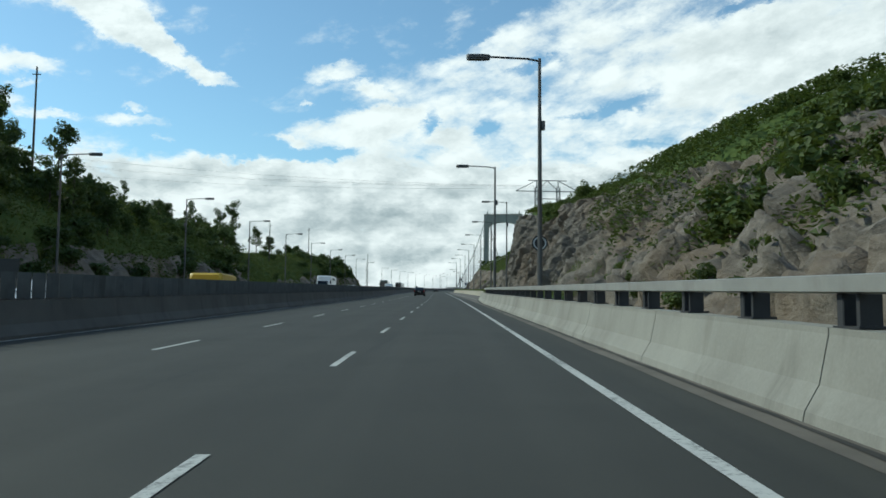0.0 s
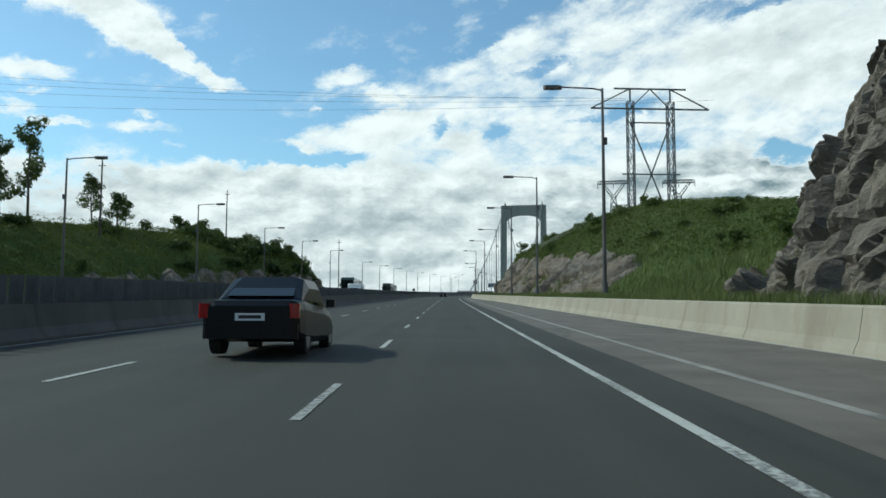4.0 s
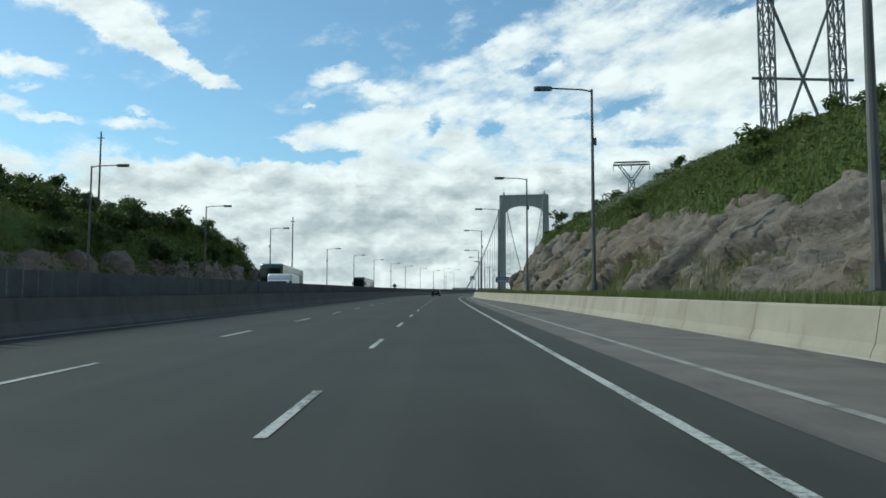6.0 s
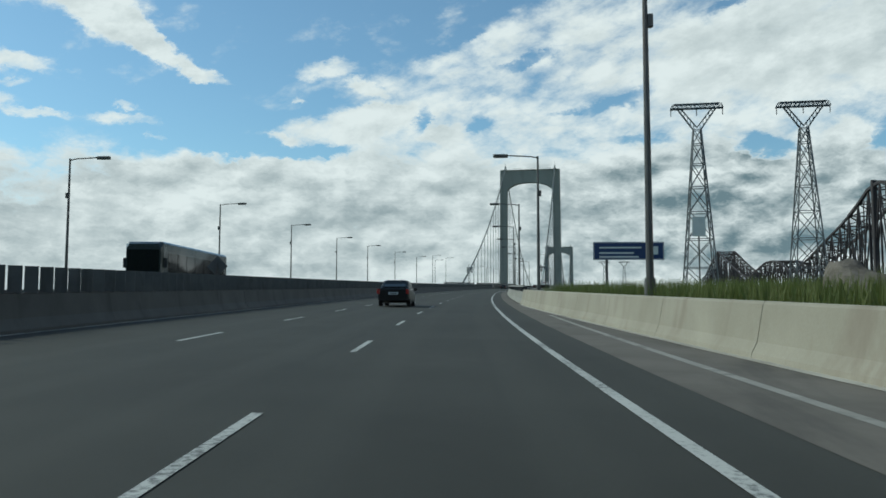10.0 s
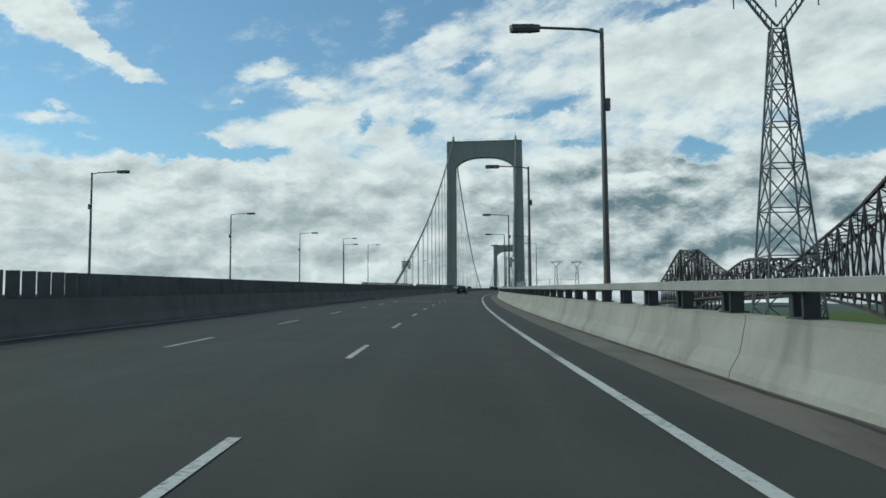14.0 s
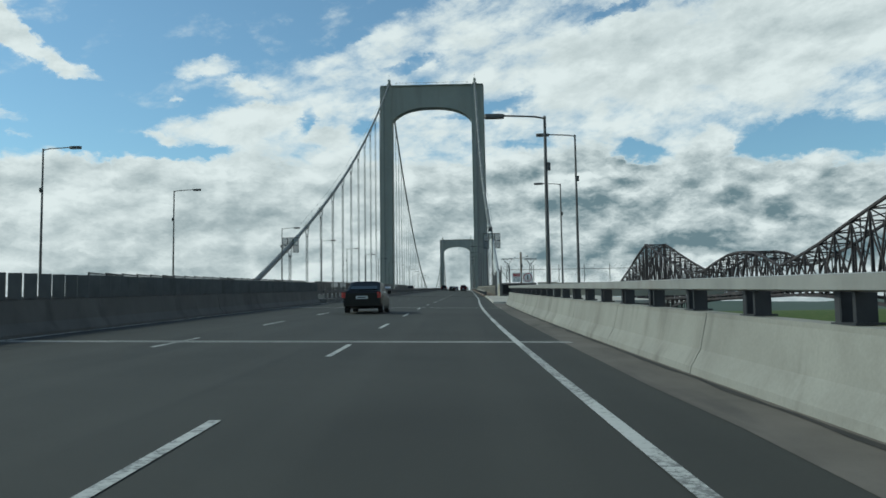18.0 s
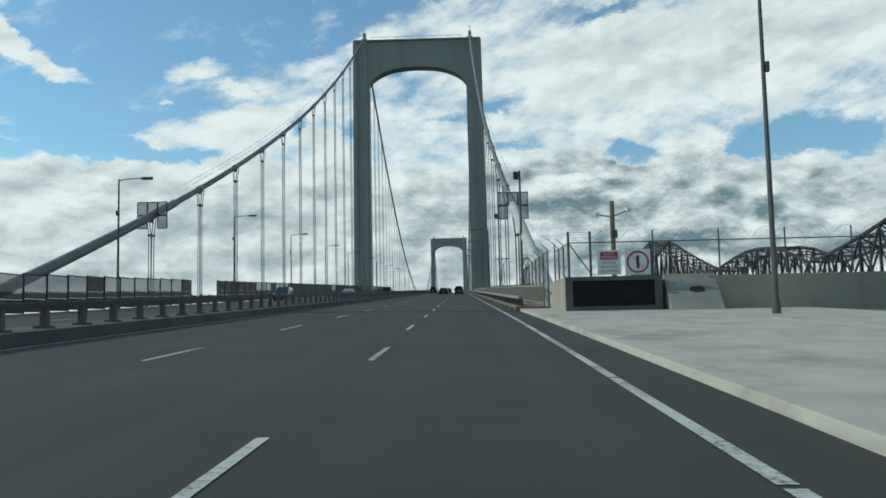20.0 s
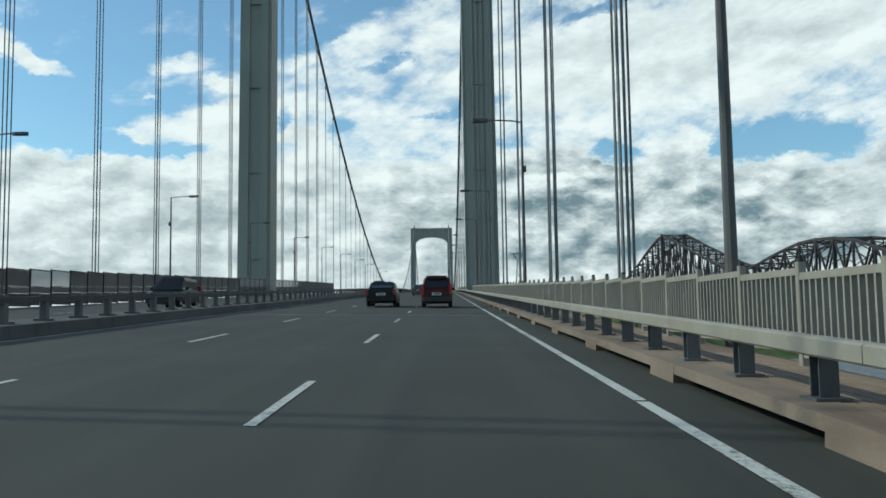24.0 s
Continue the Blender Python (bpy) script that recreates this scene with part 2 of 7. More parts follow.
def asphalt():
    """Worn motorway asphalt: aggregate grain, patchy wear, paler wheel tracks and a dark oil band in each lane."""
    m = bpy.data.materials.new("worn asphalt")
    m.use_nodes = True
    N = Nodes(m.node_tree)
    o, p = N.add("ShaderNodeOutputMaterial"), N.add("ShaderNodeBsdfPrincipled")
    N.join(p.outputs[0], o.inputs[0])
    pos = N.add("ShaderNodeNewGeometry").outputs["Position"]
    uv = N.add("ShaderNodeSeparateXYZ")
    N.join(N.add("ShaderNodeUVMap").outputs[0], uv.inputs[0])
    across, along = uv.outputs[0], uv.outputs[1]
    grain, wide = N.noise(pos, 45.0, 4.0, 0.75), N.noise(pos, 0.22, 5.0, 0.6, 0.4)
    stretched = N.add("ShaderNodeCombineXYZ")
    N.join(across, stretched.inputs[0]), N.join(N.math("MULTIPLY", along, 0.035), stretched.inputs[1])
    drag = N.noise(stretched.outputs[0], 1.3, 5.0, 0.6)
    col = N.mix(N.span(N.math("ADD", N.math("MULTIPLY", wide, 0.6), N.math("MULTIPLY", grain, 0.4)), 0.36, 0.64), (0.0330, 0.0322, 0.0265), (0.0510, 0.0498, 0.0415))
    track = N.math("COSINE", N.math("MULTIPLY", N.math("ADD", across, 0.93), 2 * math.pi / 1.87))
    col = N.mix(N.math("MULTIPLY", N.span(track, 0.2, 1.0, 0.0, 0.5, True), N.span(drag, 0.3, 0.7, 0.2, 1.0)), col, (0.0595, 0.058, 0.0485))
    col = N.mix(N.span(drag, 0.56, 0.75, 0.0, 0.55, True), col, (0.026, 0.026, 0.024))
    N.put(p.inputs["Base Color"], col)
    N.put(p.inputs["Roughness"], N.span(grain, 0.3, 0.7, 0.78, 0.95))
    p.inputs["Specular IOR Level"].default_value = 0.35
    bp = N.add("ShaderNodeBump")
    bp.inputs["Strength"].default_value, bp.inputs["Distance"].default_value = 0.4, 0.006
    N.join(grain, bp.inputs["Height"]), N.join(bp.outputs[0], p.inputs["Normal"])
    return m


M_ASPHALT = asphalt()
M_SHOULDER = surface("dusty asphalt", (0.115, 0.101, 0.085), (0.185, 0.163, 0.137), 0.92, 0, 0.6, 50.0, 0.35, 0.006, (0.075, 0.068, 0.06), (0.7, 0.12, 1), 0.7, spec=0.3)
M_DUSTLINE = surface("dusty worn line paint", (0.25, 0.235, 0.205), (0.36, 0.34, 0.30), 0.92, 0, 0.9, 25.0, 0.3, 0.004, (0.085, 0.08, 0.072), (1.5, 1.5, 1), 0.7)
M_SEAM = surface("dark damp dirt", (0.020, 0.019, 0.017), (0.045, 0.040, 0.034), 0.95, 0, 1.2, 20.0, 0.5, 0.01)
M_SEAL = surface("pale joint seal", (0.30, 0.295, 0.27), (0.42, 0.415, 0.385), 0.9, 0, 2.0, 40.0, 0.3, 0.004)
M_CONCRETE = surface("pale concrete", (0.225, 0.215, 0.188), (0.325, 0.315, 0.275), 0.9, 0, 0.5, 24.0, 0.25, 0.006, (0.17, 0.16, 0.14), (1.1, 1.1, 0.10), 0.75, spec=0.3)
M_BEIGE = surface("weathered beige concrete", (0.295, 0.268, 0.208), (0.385, 0.352, 0.28), 0.92, 0, 0.4, 22.0, 0.25, 0.006, (0.24, 0.20, 0.155), (0.7, 0.7, 0.12), 0.7, spec=0.3)
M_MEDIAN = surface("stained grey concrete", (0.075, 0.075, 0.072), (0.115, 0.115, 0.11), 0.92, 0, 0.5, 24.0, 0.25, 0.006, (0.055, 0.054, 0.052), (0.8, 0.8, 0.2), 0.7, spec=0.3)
M_KERB = surface("rust-stained kerb concrete", (0.165, 0.125, 0.096), (0.25, 0.195, 0.152), 0.92, 0, 0.9, 30.0, 0.3, 0.008, (0.13, 0.085, 0.06), (0.7, 0.2, 1), 0.8, spec=0.3)
M_KERBPALE = surface("worn apron concrete", (0.36, 0.33, 0.28), (0.50, 0.465, 0.40), 0.92, 0, 0.7, 30.0, 0.3, 0.008, (0.20, 0.18, 0.15), (0.6, 0.3, 1), 0.7, spec=0.3)
M_PLANK = surface("weathered brown planks", (0.19, 0.135, 0.098), (0.30, 0.225, 0.168), 0.92, 0, 0.8, 26.0, 0.3, 0.006, (0.11, 0.085, 0.07), (0.5, 0.25, 1), 0.7, spec=0.3)
M_RAIL = surface("weathered railing paint", (0.25, 0.228, 0.188), (0.34, 0.312, 0.258), 0.65, 0.1, 1.5, 35.0, 0.1, 0.002, (0.27, 0.215, 0.17), (1.5, 1.5, 0.5), 0.6)
M_GALV = surface("weathered galvanised steel", (0.26, 0.255, 0.235), (0.36, 0.35, 0.32), 0.6, 0.35, 1.2, 40.0, 0.1, 0.002, (0.22, 0.19, 0.16), (1.2, 1.2, 0.4), 0.5)
M_DARK = surface("dark weathered steel, median beam shade", (0.030, 0.031, 0.034), (0.055, 0.055, 0.058), 0.6, 0.3, 2.0, 40.0, 0.12, 0.002, (0.07, 0.05, 0.04), (2, 2, 0.6), 0.5)
M_SLAT = surface("weathered grey screen slat", (0.075, 0.077, 0.075), (0.115, 0.117, 0.112), 0.8, 0.0, 1.5, 30.0, 0.1, 0.002, (0.05, 0.045, 0.04), (2, 2, 0.5), 0.6)
M_POLE = surface("dull grey lamp steel", (0.085, 0.083, 0.082), (0.14, 0.135, 0.13), 0.6, 0.4, 0.8, 40.0, 0.1, 0.002, (0.12, 0.08, 0.06), (2, 2, 0.3), 0.6)
M_TOWER = surface("grey-green painted steel", (0.255, 0.262, 0.225), (0.315, 0.318, 0.275), 0.62, 0.0, 0.12, 8.0, 0.08, 0.006, (0.20, 0.20, 0.175), (0.35, 0.35, 0.03), 0.5)
M_CABLE = surface("white painted cable wrap", (0.42, 0.42, 0.39), (0.52, 0.52, 0.485), 0.6, 0, 0.5, 20.0, 0.1, 0.003, (0.38, 0.36, 0.32), (1, 1, 0.5), 0.6)
# grey of the main cables, also the shade put on the left sleeve
M_CABLEGREY_SHADE = surface("grey cable wrap, shade on left sleeve", (0.135, 0.138, 0.130), (0.185, 0.188, 0.176), 0.62, 0, 0.5, 20.0, 0.1, 0.003, (0.11, 0.105, 0.095), (1, 1, 0.5), 0.6)
M_ROPE = surface("zinc-grey wire rope", (0.13, 0.135, 0.14), (0.19, 0.195, 0.20), 0.6, 0.5, 2.0, 60.0, 0.2, 0.003)
M_TRUSS = surface("red-brown riveted steel", (0.030, 0.025, 0.026), (0.050, 0.040, 0.039), 0.75, 0.1, 0.1, 3.0, 0.1, 0.01, (0.13, 0.10, 0.095), (0.1, 0.1, 0.05), 0.5)
M_LATTICE_POSTSHADE = surface("galvanised lattice steel, guard post shade", (0.10, 0.105, 0.11), (0.16, 0.165, 0.17), 0.6, 0.4, 0.3, 6.0, 0.1, 0.004)
M_TURF = surface("rough turf", (0.045, 0.080, 0.018), (0.095, 0.125, 0.032), 0.95, 0, 0.18, 4.0, 0.6, 0.12, (0.13, 0.125, 0.05), (0.1, 0.1, 0.1), 0.7, spec=0.2)
M_WATER = surface("river water", (0.035, 0.055, 0.062), (0.05, 0.07, 0.075), 0.42, 0, 0.01, 0.25, 0.3, 0.3)
M_FARLAND = surface("distant wooded land", (0.05, 0.075, 0.06), (0.075, 0.10, 0.075), 0.95, 0, 0.004, 0.05, 0.2, 1.0)


def paint_lines():
    """Worn white road paint: the asphalt shows through where wheels have ground it away."""
    m = bpy.data.materials.new("worn white road paint")
    m.use_nodes = True
    N = Nodes(m.node_tree)
    o, p = N.add("ShaderNodeOutputMaterial"), N.add("ShaderNodeBsdfPrincipled")
    N.join(p.outputs[0], o.inputs[0])
    pos = N.add("ShaderNodeNewGeometry").outputs["Position"]
    wear = N.math("ADD", N.math("MULTIPLY", N.noise(pos, 13.0, 6.0, 0.7), 0.6), N.math("MULTIPLY", N.noise(pos, 0.35, 3.0), 0.4))
    base = N.mix(N.noise(pos, 1.5), (0.44, 0.435, 0.40), (0.56, 0.55, 0.51))
    N.put(p.inputs["Base Color"], N.mix(N.span(wear, 0.47, 0.62, 0.0, 0.85, True), base, (0.075, 0.075, 0.072)))
    p.inputs["Roughness"].default_value = 0.8
    return m


M_LINE = paint_lines()


def rock_stone():
    """Jointed grey gneiss with rusty seams, pale fresh faces and lichen."""
    m = bpy.data.materials.new("jointed grey rock")
    m.use_nodes = True
    N = Nodes(m.node_tree)
    o, p = N.add("ShaderNodeOutputMaterial"), N.add("ShaderNodeBsdfPrincipled")
    N.join(p.outputs[0], o.inputs[0])
    pos = N.add("ShaderNodeNewGeometry").outputs["Position"]
    bent = N.scaled(pos, (0.9, 0.5, 1.3), (0, 0, 0), (0.5, 0.35, 0.6))
    big, mid, fine = N.noise(pos, 0.10, 4.0, 0.6), N.noise(bent, 0.9, 7.0, 0.68, 0.6), N.noise(pos, 9.0, 4.0, 0.7)
    col = N.mix(N.span(mid, 0.34, 0.66), (0.092, 0.079, 0.065), (0.235, 0.203, 0.168))
    col = N.mix(N.span(big, 0.45, 0.65, 0.0, 0.6, True), col, (0.175, 0.128, 0.088))
    col = N.mix(N.span(N.noise(bent, 0.35, 6.0, 0.7, 1.0), 0.56, 0.72, 0.0, 0.6, True), col, (0.085, 0.075, 0.065))
    col = N.mix(N.span(fine, 0.45, 0.75, 0.0, 0.3), col, (0.26, 0.23, 0.19))
    N.put(p.inputs["Base Color"], col)
    p.inputs["Roughness"].default_value = 0.92
    p.inputs["Specular IOR Level"].default_value = 0.25
    rise = N.math("ADD", mid, N.math("MULTIPLY", fine, 0.22))
    rise = N.math("ADD", rise, N.math("MULTIPLY", N.noise(bent, 3.2, 5.0, 0.7, 0.4), 0.45))
    bp = N.add("ShaderNodeBump")
    bp.inputs["Strength"].default_value, bp.inputs["Distance"].default_value = 0.75, 0.35
    N.join(rise, bp.inputs["Height"]), N.join(bp.outputs[0], p.inputs["Normal"])
    return m


M_ROCK = rock_stone()


def leafy(name, a, b, c, rough=0.65):
    """Leaves: colour by clump and by leaf, a little light passing through."""
    m = bpy.data.materials.new(name)
    m.use_nodes = True
    N = Nodes(m.node_tree)
    o, p = N.add("ShaderNodeOutputMaterial"), N.add("ShaderNodeBsdfPrincipled")
    geo = N.add("ShaderNodeNewGeometry")
    f = N.noise(geo.outputs["Position"], 0.5, 3.0)
    col = N.mix(N.span(f, 0.35, 0.65), a, b)
    col = N.mix(N.span(geo.outputs["Random Per Island"], 0.0, 1.0, 0.0, 0.65), col, c)
    N.put(p.inputs["Base Color"], col)
    p.inputs["Roughness"].default_value = rough
    p.inputs["Specular IOR Level"].default_value = 0.3
    tr = N.add("ShaderNodeBsdfTranslucent")
    N.put(tr.inputs[0], N.mix(0.5, col, (0.16, 0.20, 0.03)))
    mx = N.add("ShaderNodeMixShader")
    mx.inputs[0].default_value = 0.28
    N.join(p.outputs[0], mx.inputs[1]), N.join(tr.outputs[0], mx.inputs[2]), N.join(mx.outputs[0], o.inputs[0])
    return m


M_LEAF = leafy("shrub leaves", (0.034, 0.060, 0.012), (0.068, 0.104, 0.020), (0.115, 0.135, 0.035))
M_TREELEAF = leafy("tree leaves", (0.024, 0.048, 0.012), (0.045, 0.078, 0.018), (0.07, 0.10, 0.03))
M_GRASS = leafy("long grass", (0.070, 0.110, 0.024), (0.12, 0.155, 0.042), (0.19, 0.185, 0.075))
M_BARK = surface("grey-brown bark", (0.05, 0.042, 0.034), (0.09, 0.078, 0.062), 0.95, 0, 3.0, 20.0, 0.6, 0.02)
M_FLOWER = surface("white blossom", (0.62, 0.62, 0.55), (0.74, 0.74, 0.68), 0.8, 0, 5.0, 20.0, 0)


def plain(name, col, rough=0.5, metal=0.0, coat=0.0):
    m = surface(name, tuple(c * 0.92 for c in col), tuple(min(c * 1.06, 1.0) for c in col), rough, metal, 1.5, 25.0, 0.04, 0.001)
    m.node_tree.nodes["Principled BSDF"].inputs["Coat Weight"].default_value = coat
    return m


M_RED = plain("dark red car paint", (0.045, 0.004, 0.006), 0.35, 0.0, 0.15)
M_BLACK = plain("black car paint", (0.004, 0.004, 0.005), 0.35, 0.0, 0.1)
for _m in (M_RED, M_BLACK):
    _m.node_tree.nodes["Principled BSDF"].inputs["Specular IOR Level"].default_value = 0.2
M_WHITE = plain("white vehicle paint", (0.70, 0.70, 0.69), 0.4, 0.0, 0.4)
M_SILVER = plain("silver car paint", (0.36, 0.37, 0.38), 0.35, 0.5, 0.6)
M_BUS = plain("dark coach paint", (0.018, 0.026, 0.026), 0.3, 0.1, 0.8)
M_TEAL = plain("dark teal coach paint", (0.010, 0.045, 0.042), 0.3, 0.1, 0.8)
M_BLUECAR = plain("dark blue car paint", (0.012, 0.018, 0.045), 0.3, 0.2, 0.8)
M_RUBBER = plain("black rubber", (0.018, 0.018, 0.018), 0.85)
M_RIM = plain("alloy", (0.35, 0.35, 0.36), 0.4, 0.8)
M_PLASTIC = plain("black plastic", (0.025, 0.025, 0.027), 0.6)
M_SIGNBLUE = plain("blue sign sheeting", (0.010, 0.035, 0.13), 0.45)
M_SIGNWHITE = plain("white sign sheeting", (0.68, 0.68, 0.66), 0.5)
M_SIGNRED = plain("red sign sheeting", (0.33, 0.012, 0.022), 0.5)
M_SIGNBLACK = plain("black sign film", (0.015, 0.015, 0.016), 0.5)
M_YELLOW = plain("yellow paint", (0.55, 0.36, 0.03), 0.5)


def car_glass():
    m = bpy.data.materials.new("tinted car glass")
    m.use_nodes = True
    p = m.node_tree.nodes["Principled BSDF"]
    p.inputs["Base Color"].default_value, p.inputs["Roughness"].default_value = (0.012, 0.014, 0.015, 1), 0.04
    p.inputs["Specular IOR Level"].default_value, p.inputs["Coat Weight"].default_value = 0.5, 0.0
    return m


M_GLASS = car_glass()
M_TAIL = plain("red lamp lens", (0.28, 0.008, 0.010), 0.15)
M_HEAD = plain("clear lamp lens", (0.72, 0.73, 0.74), 0.08, 0.3)


def screen_mesh(name, colour, solid):
    """Fine woven mesh seen from afar: half see-through."""
    m = bpy.data.materials.new(name)
    m.use_nodes = True
    N = Nodes(m.node_tree)
    o, p, t, x = N.add("ShaderNodeOutputMaterial"), N.add("ShaderNodeBsdfPrincipled"), N.add("ShaderNodeBsdfTransparent"), N.add("ShaderNodeMixShader")
    p.inputs["Base Color"].default_value, p.inputs["Roughness"].default_value = colour, 0.6
    x.inputs[0].default_value = solid
    N.join(t.outputs[0], x.inputs[1]), N.join(p.outputs[0], x.inputs[2]), N.join(x.outputs[0], o.inputs[0])
    return m


M_SCREEN = screen_mesh("fine pale mesh", (0.30, 0.31, 0.30, 1), 0.5)
M_DARKMESH = screen_mesh("dense dark mesh", (0.045, 0.046, 0.045, 1), 0.84)


# ---------- the line of the road ----------
GRADE, SPAN = 0.0328, 667.5
HEADINGS = ((-1100, 10.14), (-840, 10.14), (-720, 10.75), (-620, 10.57), (-570, 10.24), (-520, 7.61), (-470, 5.95), (-430, 5.53),
            (-380, 3.63), (-340, 2.72), (-290, 0.73), (-245, -0.67), (-215, 0.0), (3200, 0.0))
_S = np.arange(-1100.0, 3001.0, 1.0)
_H = np.radians(np.interp(_S, [a for a, _ in HEADINGS], [b for _, b in HEADINGS]))
_X = np.concatenate([[0], np.cumsum(-np.sin((_H[1:] + _H[:-1]) / 2))])
_Y = np.concatenate([[0], np.cumsum(np.cos((_H[1:] + _H[:-1]) / 2))])
_X += 14.27 - _X[1100]
_Y -= _Y[1100]


def deck_z(y):
    """Height of the road: a steady climb to the first tower, a crest over the main span, then down."""
    if y <= 0:
        return GRADE * y
    if y < SPAN:
        return GRADE * y * (1 - y / SPAN)
    return -GRADE * (y - SPAN)


_AT = {}


def RP(s, l, h=0.0):
    """A point s metres along the right edge line (0 at the first tower), l to its right, h above the road."""
    if s not in _AT:
        a, y = float(np.interp(s, _S, _H)), float(np.interp(s, _S, _Y))
        _AT[s] = (float(np.interp(s, _S, _X)), y, math.cos(a), math.sin(a), deck_z(y), float(np.interp(s, (-760, -660, -360, -230), (0.003, -0.011, -0.013, -0.019))))
    x, y, ca, sa, z, tilt = _AT[s]
    return Vector((x + l * ca, y + l * sa, z + h + tilt * min(max(l + 2.0, -12.0), 8.0)))


def turn(s):
    """The road's heading at s, degrees."""
    return math.degrees(float(np.interp(s, _S, _H)))


def at_road(s, l, h=0.0, spin=0.0):
    """A pose upright at that place, its y along the road."""
    p = RP(s, l, h)
    return pose(p.x, p.y, p.z, 0, 0, turn(s) + spin)


# ---------- mesh helpers ----------
def mesh_ob(name, verts, faces, mats, parent=None, label="", smooth=False):
    me = bpy.data.meshes.new(name)
    me.from_pydata([tuple(v) for v in verts], [], faces)
    me.update()
    for m in mats if isinstance(mats, (list, tuple)) else [mats]:
        me.materials.append(m)
    if smooth:
        me.polygons.foreach_set("use_smooth", [True] * len(me.polygons))
    ob = new(name, me)
    if parent:
        ob.parent = parent
    if label:
        tagged(ob, label)
    return ob


def part(name, bm, material, parent=None, label="", smooth=False):
    me = bpy.data.meshes.new(name)
    bm.to_mesh(me)
    bm.free()
    me.materials.append(material)
    if smooth:
        me.polygons.foreach_set("use_smooth", [True] * len(me.polygons))
    ob = new(name, me)
    if parent:
        ob.parent = parent
    if label:
        tagged(ob, label)
    return ob


def thing(name, m, label, category, group="", kind=""):
    ob = new(name)
    ob.matrix_basis = m
    return tagged(ob, label, category, group, kind)


class B:
    """Collects plain solids into one list of vertices and faces."""

    def __init__(self):
        self.v, self.f = [], []

    def add(self, vs, fs):
        k = len(self.v)
        self.v += [tuple(v) for v in vs]
        self.f += [tuple(i + k for i in f) for f in fs]
        return self

    def box(self, x0, x1, y0, y1, z0, z1, c=0.0, m=None):
        """A box; c chamfers its upright edges."""
        if c:
            ring = [(x0 + c, y0), (x1 - c, y0), (x1, y0 + c), (x1, y1 - c), (x1 - c, y1), (x0 + c, y1), (x0, y1 - c), (x0, y0 + c)]
        else:
            ring = [(x0, y0), (x1, y0), (x1, y1), (x0, y1)]
        return self.prism(ring, z0, z1, m)

    def prism(self, ring, z0, z1, m=None):
        n = len(ring)
        vs = [Vector((x, y, z0)) for x, y in ring] + [Vector((x, y, z1)) for x, y in ring]
        if m is not None:
            vs = [m @ v for v in vs]
        fs = [(i, (i + 1) % n, n + (i + 1) % n, n + i) for i in range(n)] + [tuple(range(n - 1, -1, -1)), tuple(range(n, 2 * n))]
        return self.add(vs, fs)

    def tube(self, a, b, r, r2=None, n=8):
        a, b = Vector(a), Vector(b)
        r2 = r if r2 is None else r2
        q = (b - a).to_track_quat("Z", "Y").to_matrix()
        vs = [a + q @ Vector((r * math.cos(t), r * math.sin(t), 0)) for t in [2 * math.pi * i / n for i in range(n)]]
        vs += [b + q @ Vector((r2 * math.cos(t), r2 * math.sin(t), 0)) for t in [2 * math.pi * i / n for i in range(n)]]
        fs = [(i, (i + 1) % n, n + (i + 1) % n, n + i) for i in range(n)] + [tuple(range(n - 1, -1, -1)), tuple(range(n, 2 * n))]
        return self.add(vs, fs)

    def bar(self, a, b, w, d=None):
        """A square bar from a to b, w wide and d deep."""
        a, b = Vector(a), Vector(b)
        d = w if d is None else d
        q = (b - a).to_track_quat("Z", "Y").to_matrix()
        vs = [p + q @ Vector((sx * w / 2, sy * d / 2, 0)) for p in (a, b) for sx, sy in ((-1, -1), (1, -1), (1, 1), (-1, 1))]
        fs = [(0, 1, 5, 4), (1, 2, 6, 5), (2, 3, 7, 6), (3, 0, 4, 7), (3, 2, 1, 0), (4, 5, 6, 7)]
        return self.add(vs, fs)

    def pipe(self, pts, r, n=8):
        """A round pipe through points."""
        pts = [Vector(p) for p in pts]
        vs, k = [], len(pts)
        for i, p in enumerate(pts):
            d = (pts[min(i + 1, k - 1)] - pts[max(i - 1, 0)]).normalized()
            q = d.to_track_quat("Z", "Y").to_matrix()
            vs += [p + q @ Vector((r * math.cos(t), r * math.sin(t), 0)) for t in [2 * math.pi * j / n for j in range(n)]]
        fs = [(i * n + j, i * n + (j + 1) % n, (i + 1) * n + (j + 1) % n, (i + 1) * n + j) for i in range(k - 1) for j in range(n)]
        fs += [tuple(range(n - 1, -1, -1)), tuple(range((k - 1) * n, k * n))]
        return self.add(vs, fs)

    def ob(self, name, mat, parent=None, label="", smooth=False):
        return mesh_ob(name, self.v, self.f, mat, parent, label, smooth)


def sweep(name, profile, s0, s1, step, mat, offset=None, parent=None, label="", cap=True):
    """A closed outline of (l, h) drawn along the road from s0 to s1; offset(s) shifts it sideways."""
    n = max(2, int(round((s1 - s0) / step)) + 1)
    k = len(profile)
    vs, fs = [], []
    for i in range(n):
        s = s0 + (s1 - s0) * i / (n - 1)
        o = offset(s) if offset else 0.0
        for l, h in profile:
            vs.append(RP(s, l + o, h))
    for i in range(n - 1):
        for j in range(k):
            fs.append((i * k + j, i * k + (j + 1) % k, (i + 1) * k + (j + 1) % k, (i + 1) * k + j))
    if cap:
        fs += [tuple(range(k)), tuple(range(n * k - 1, (n - 1) * k - 1, -1))]
    ob = mesh_ob(name, vs, fs, mat, parent, label)
    bm = bmesh.new()
    bm.from_mesh(ob.data)
    bmesh.ops.recalc_face_normals(bm, faces=bm.faces)
    bm.to_mesh(ob.data)
    bm.free()
    return ob


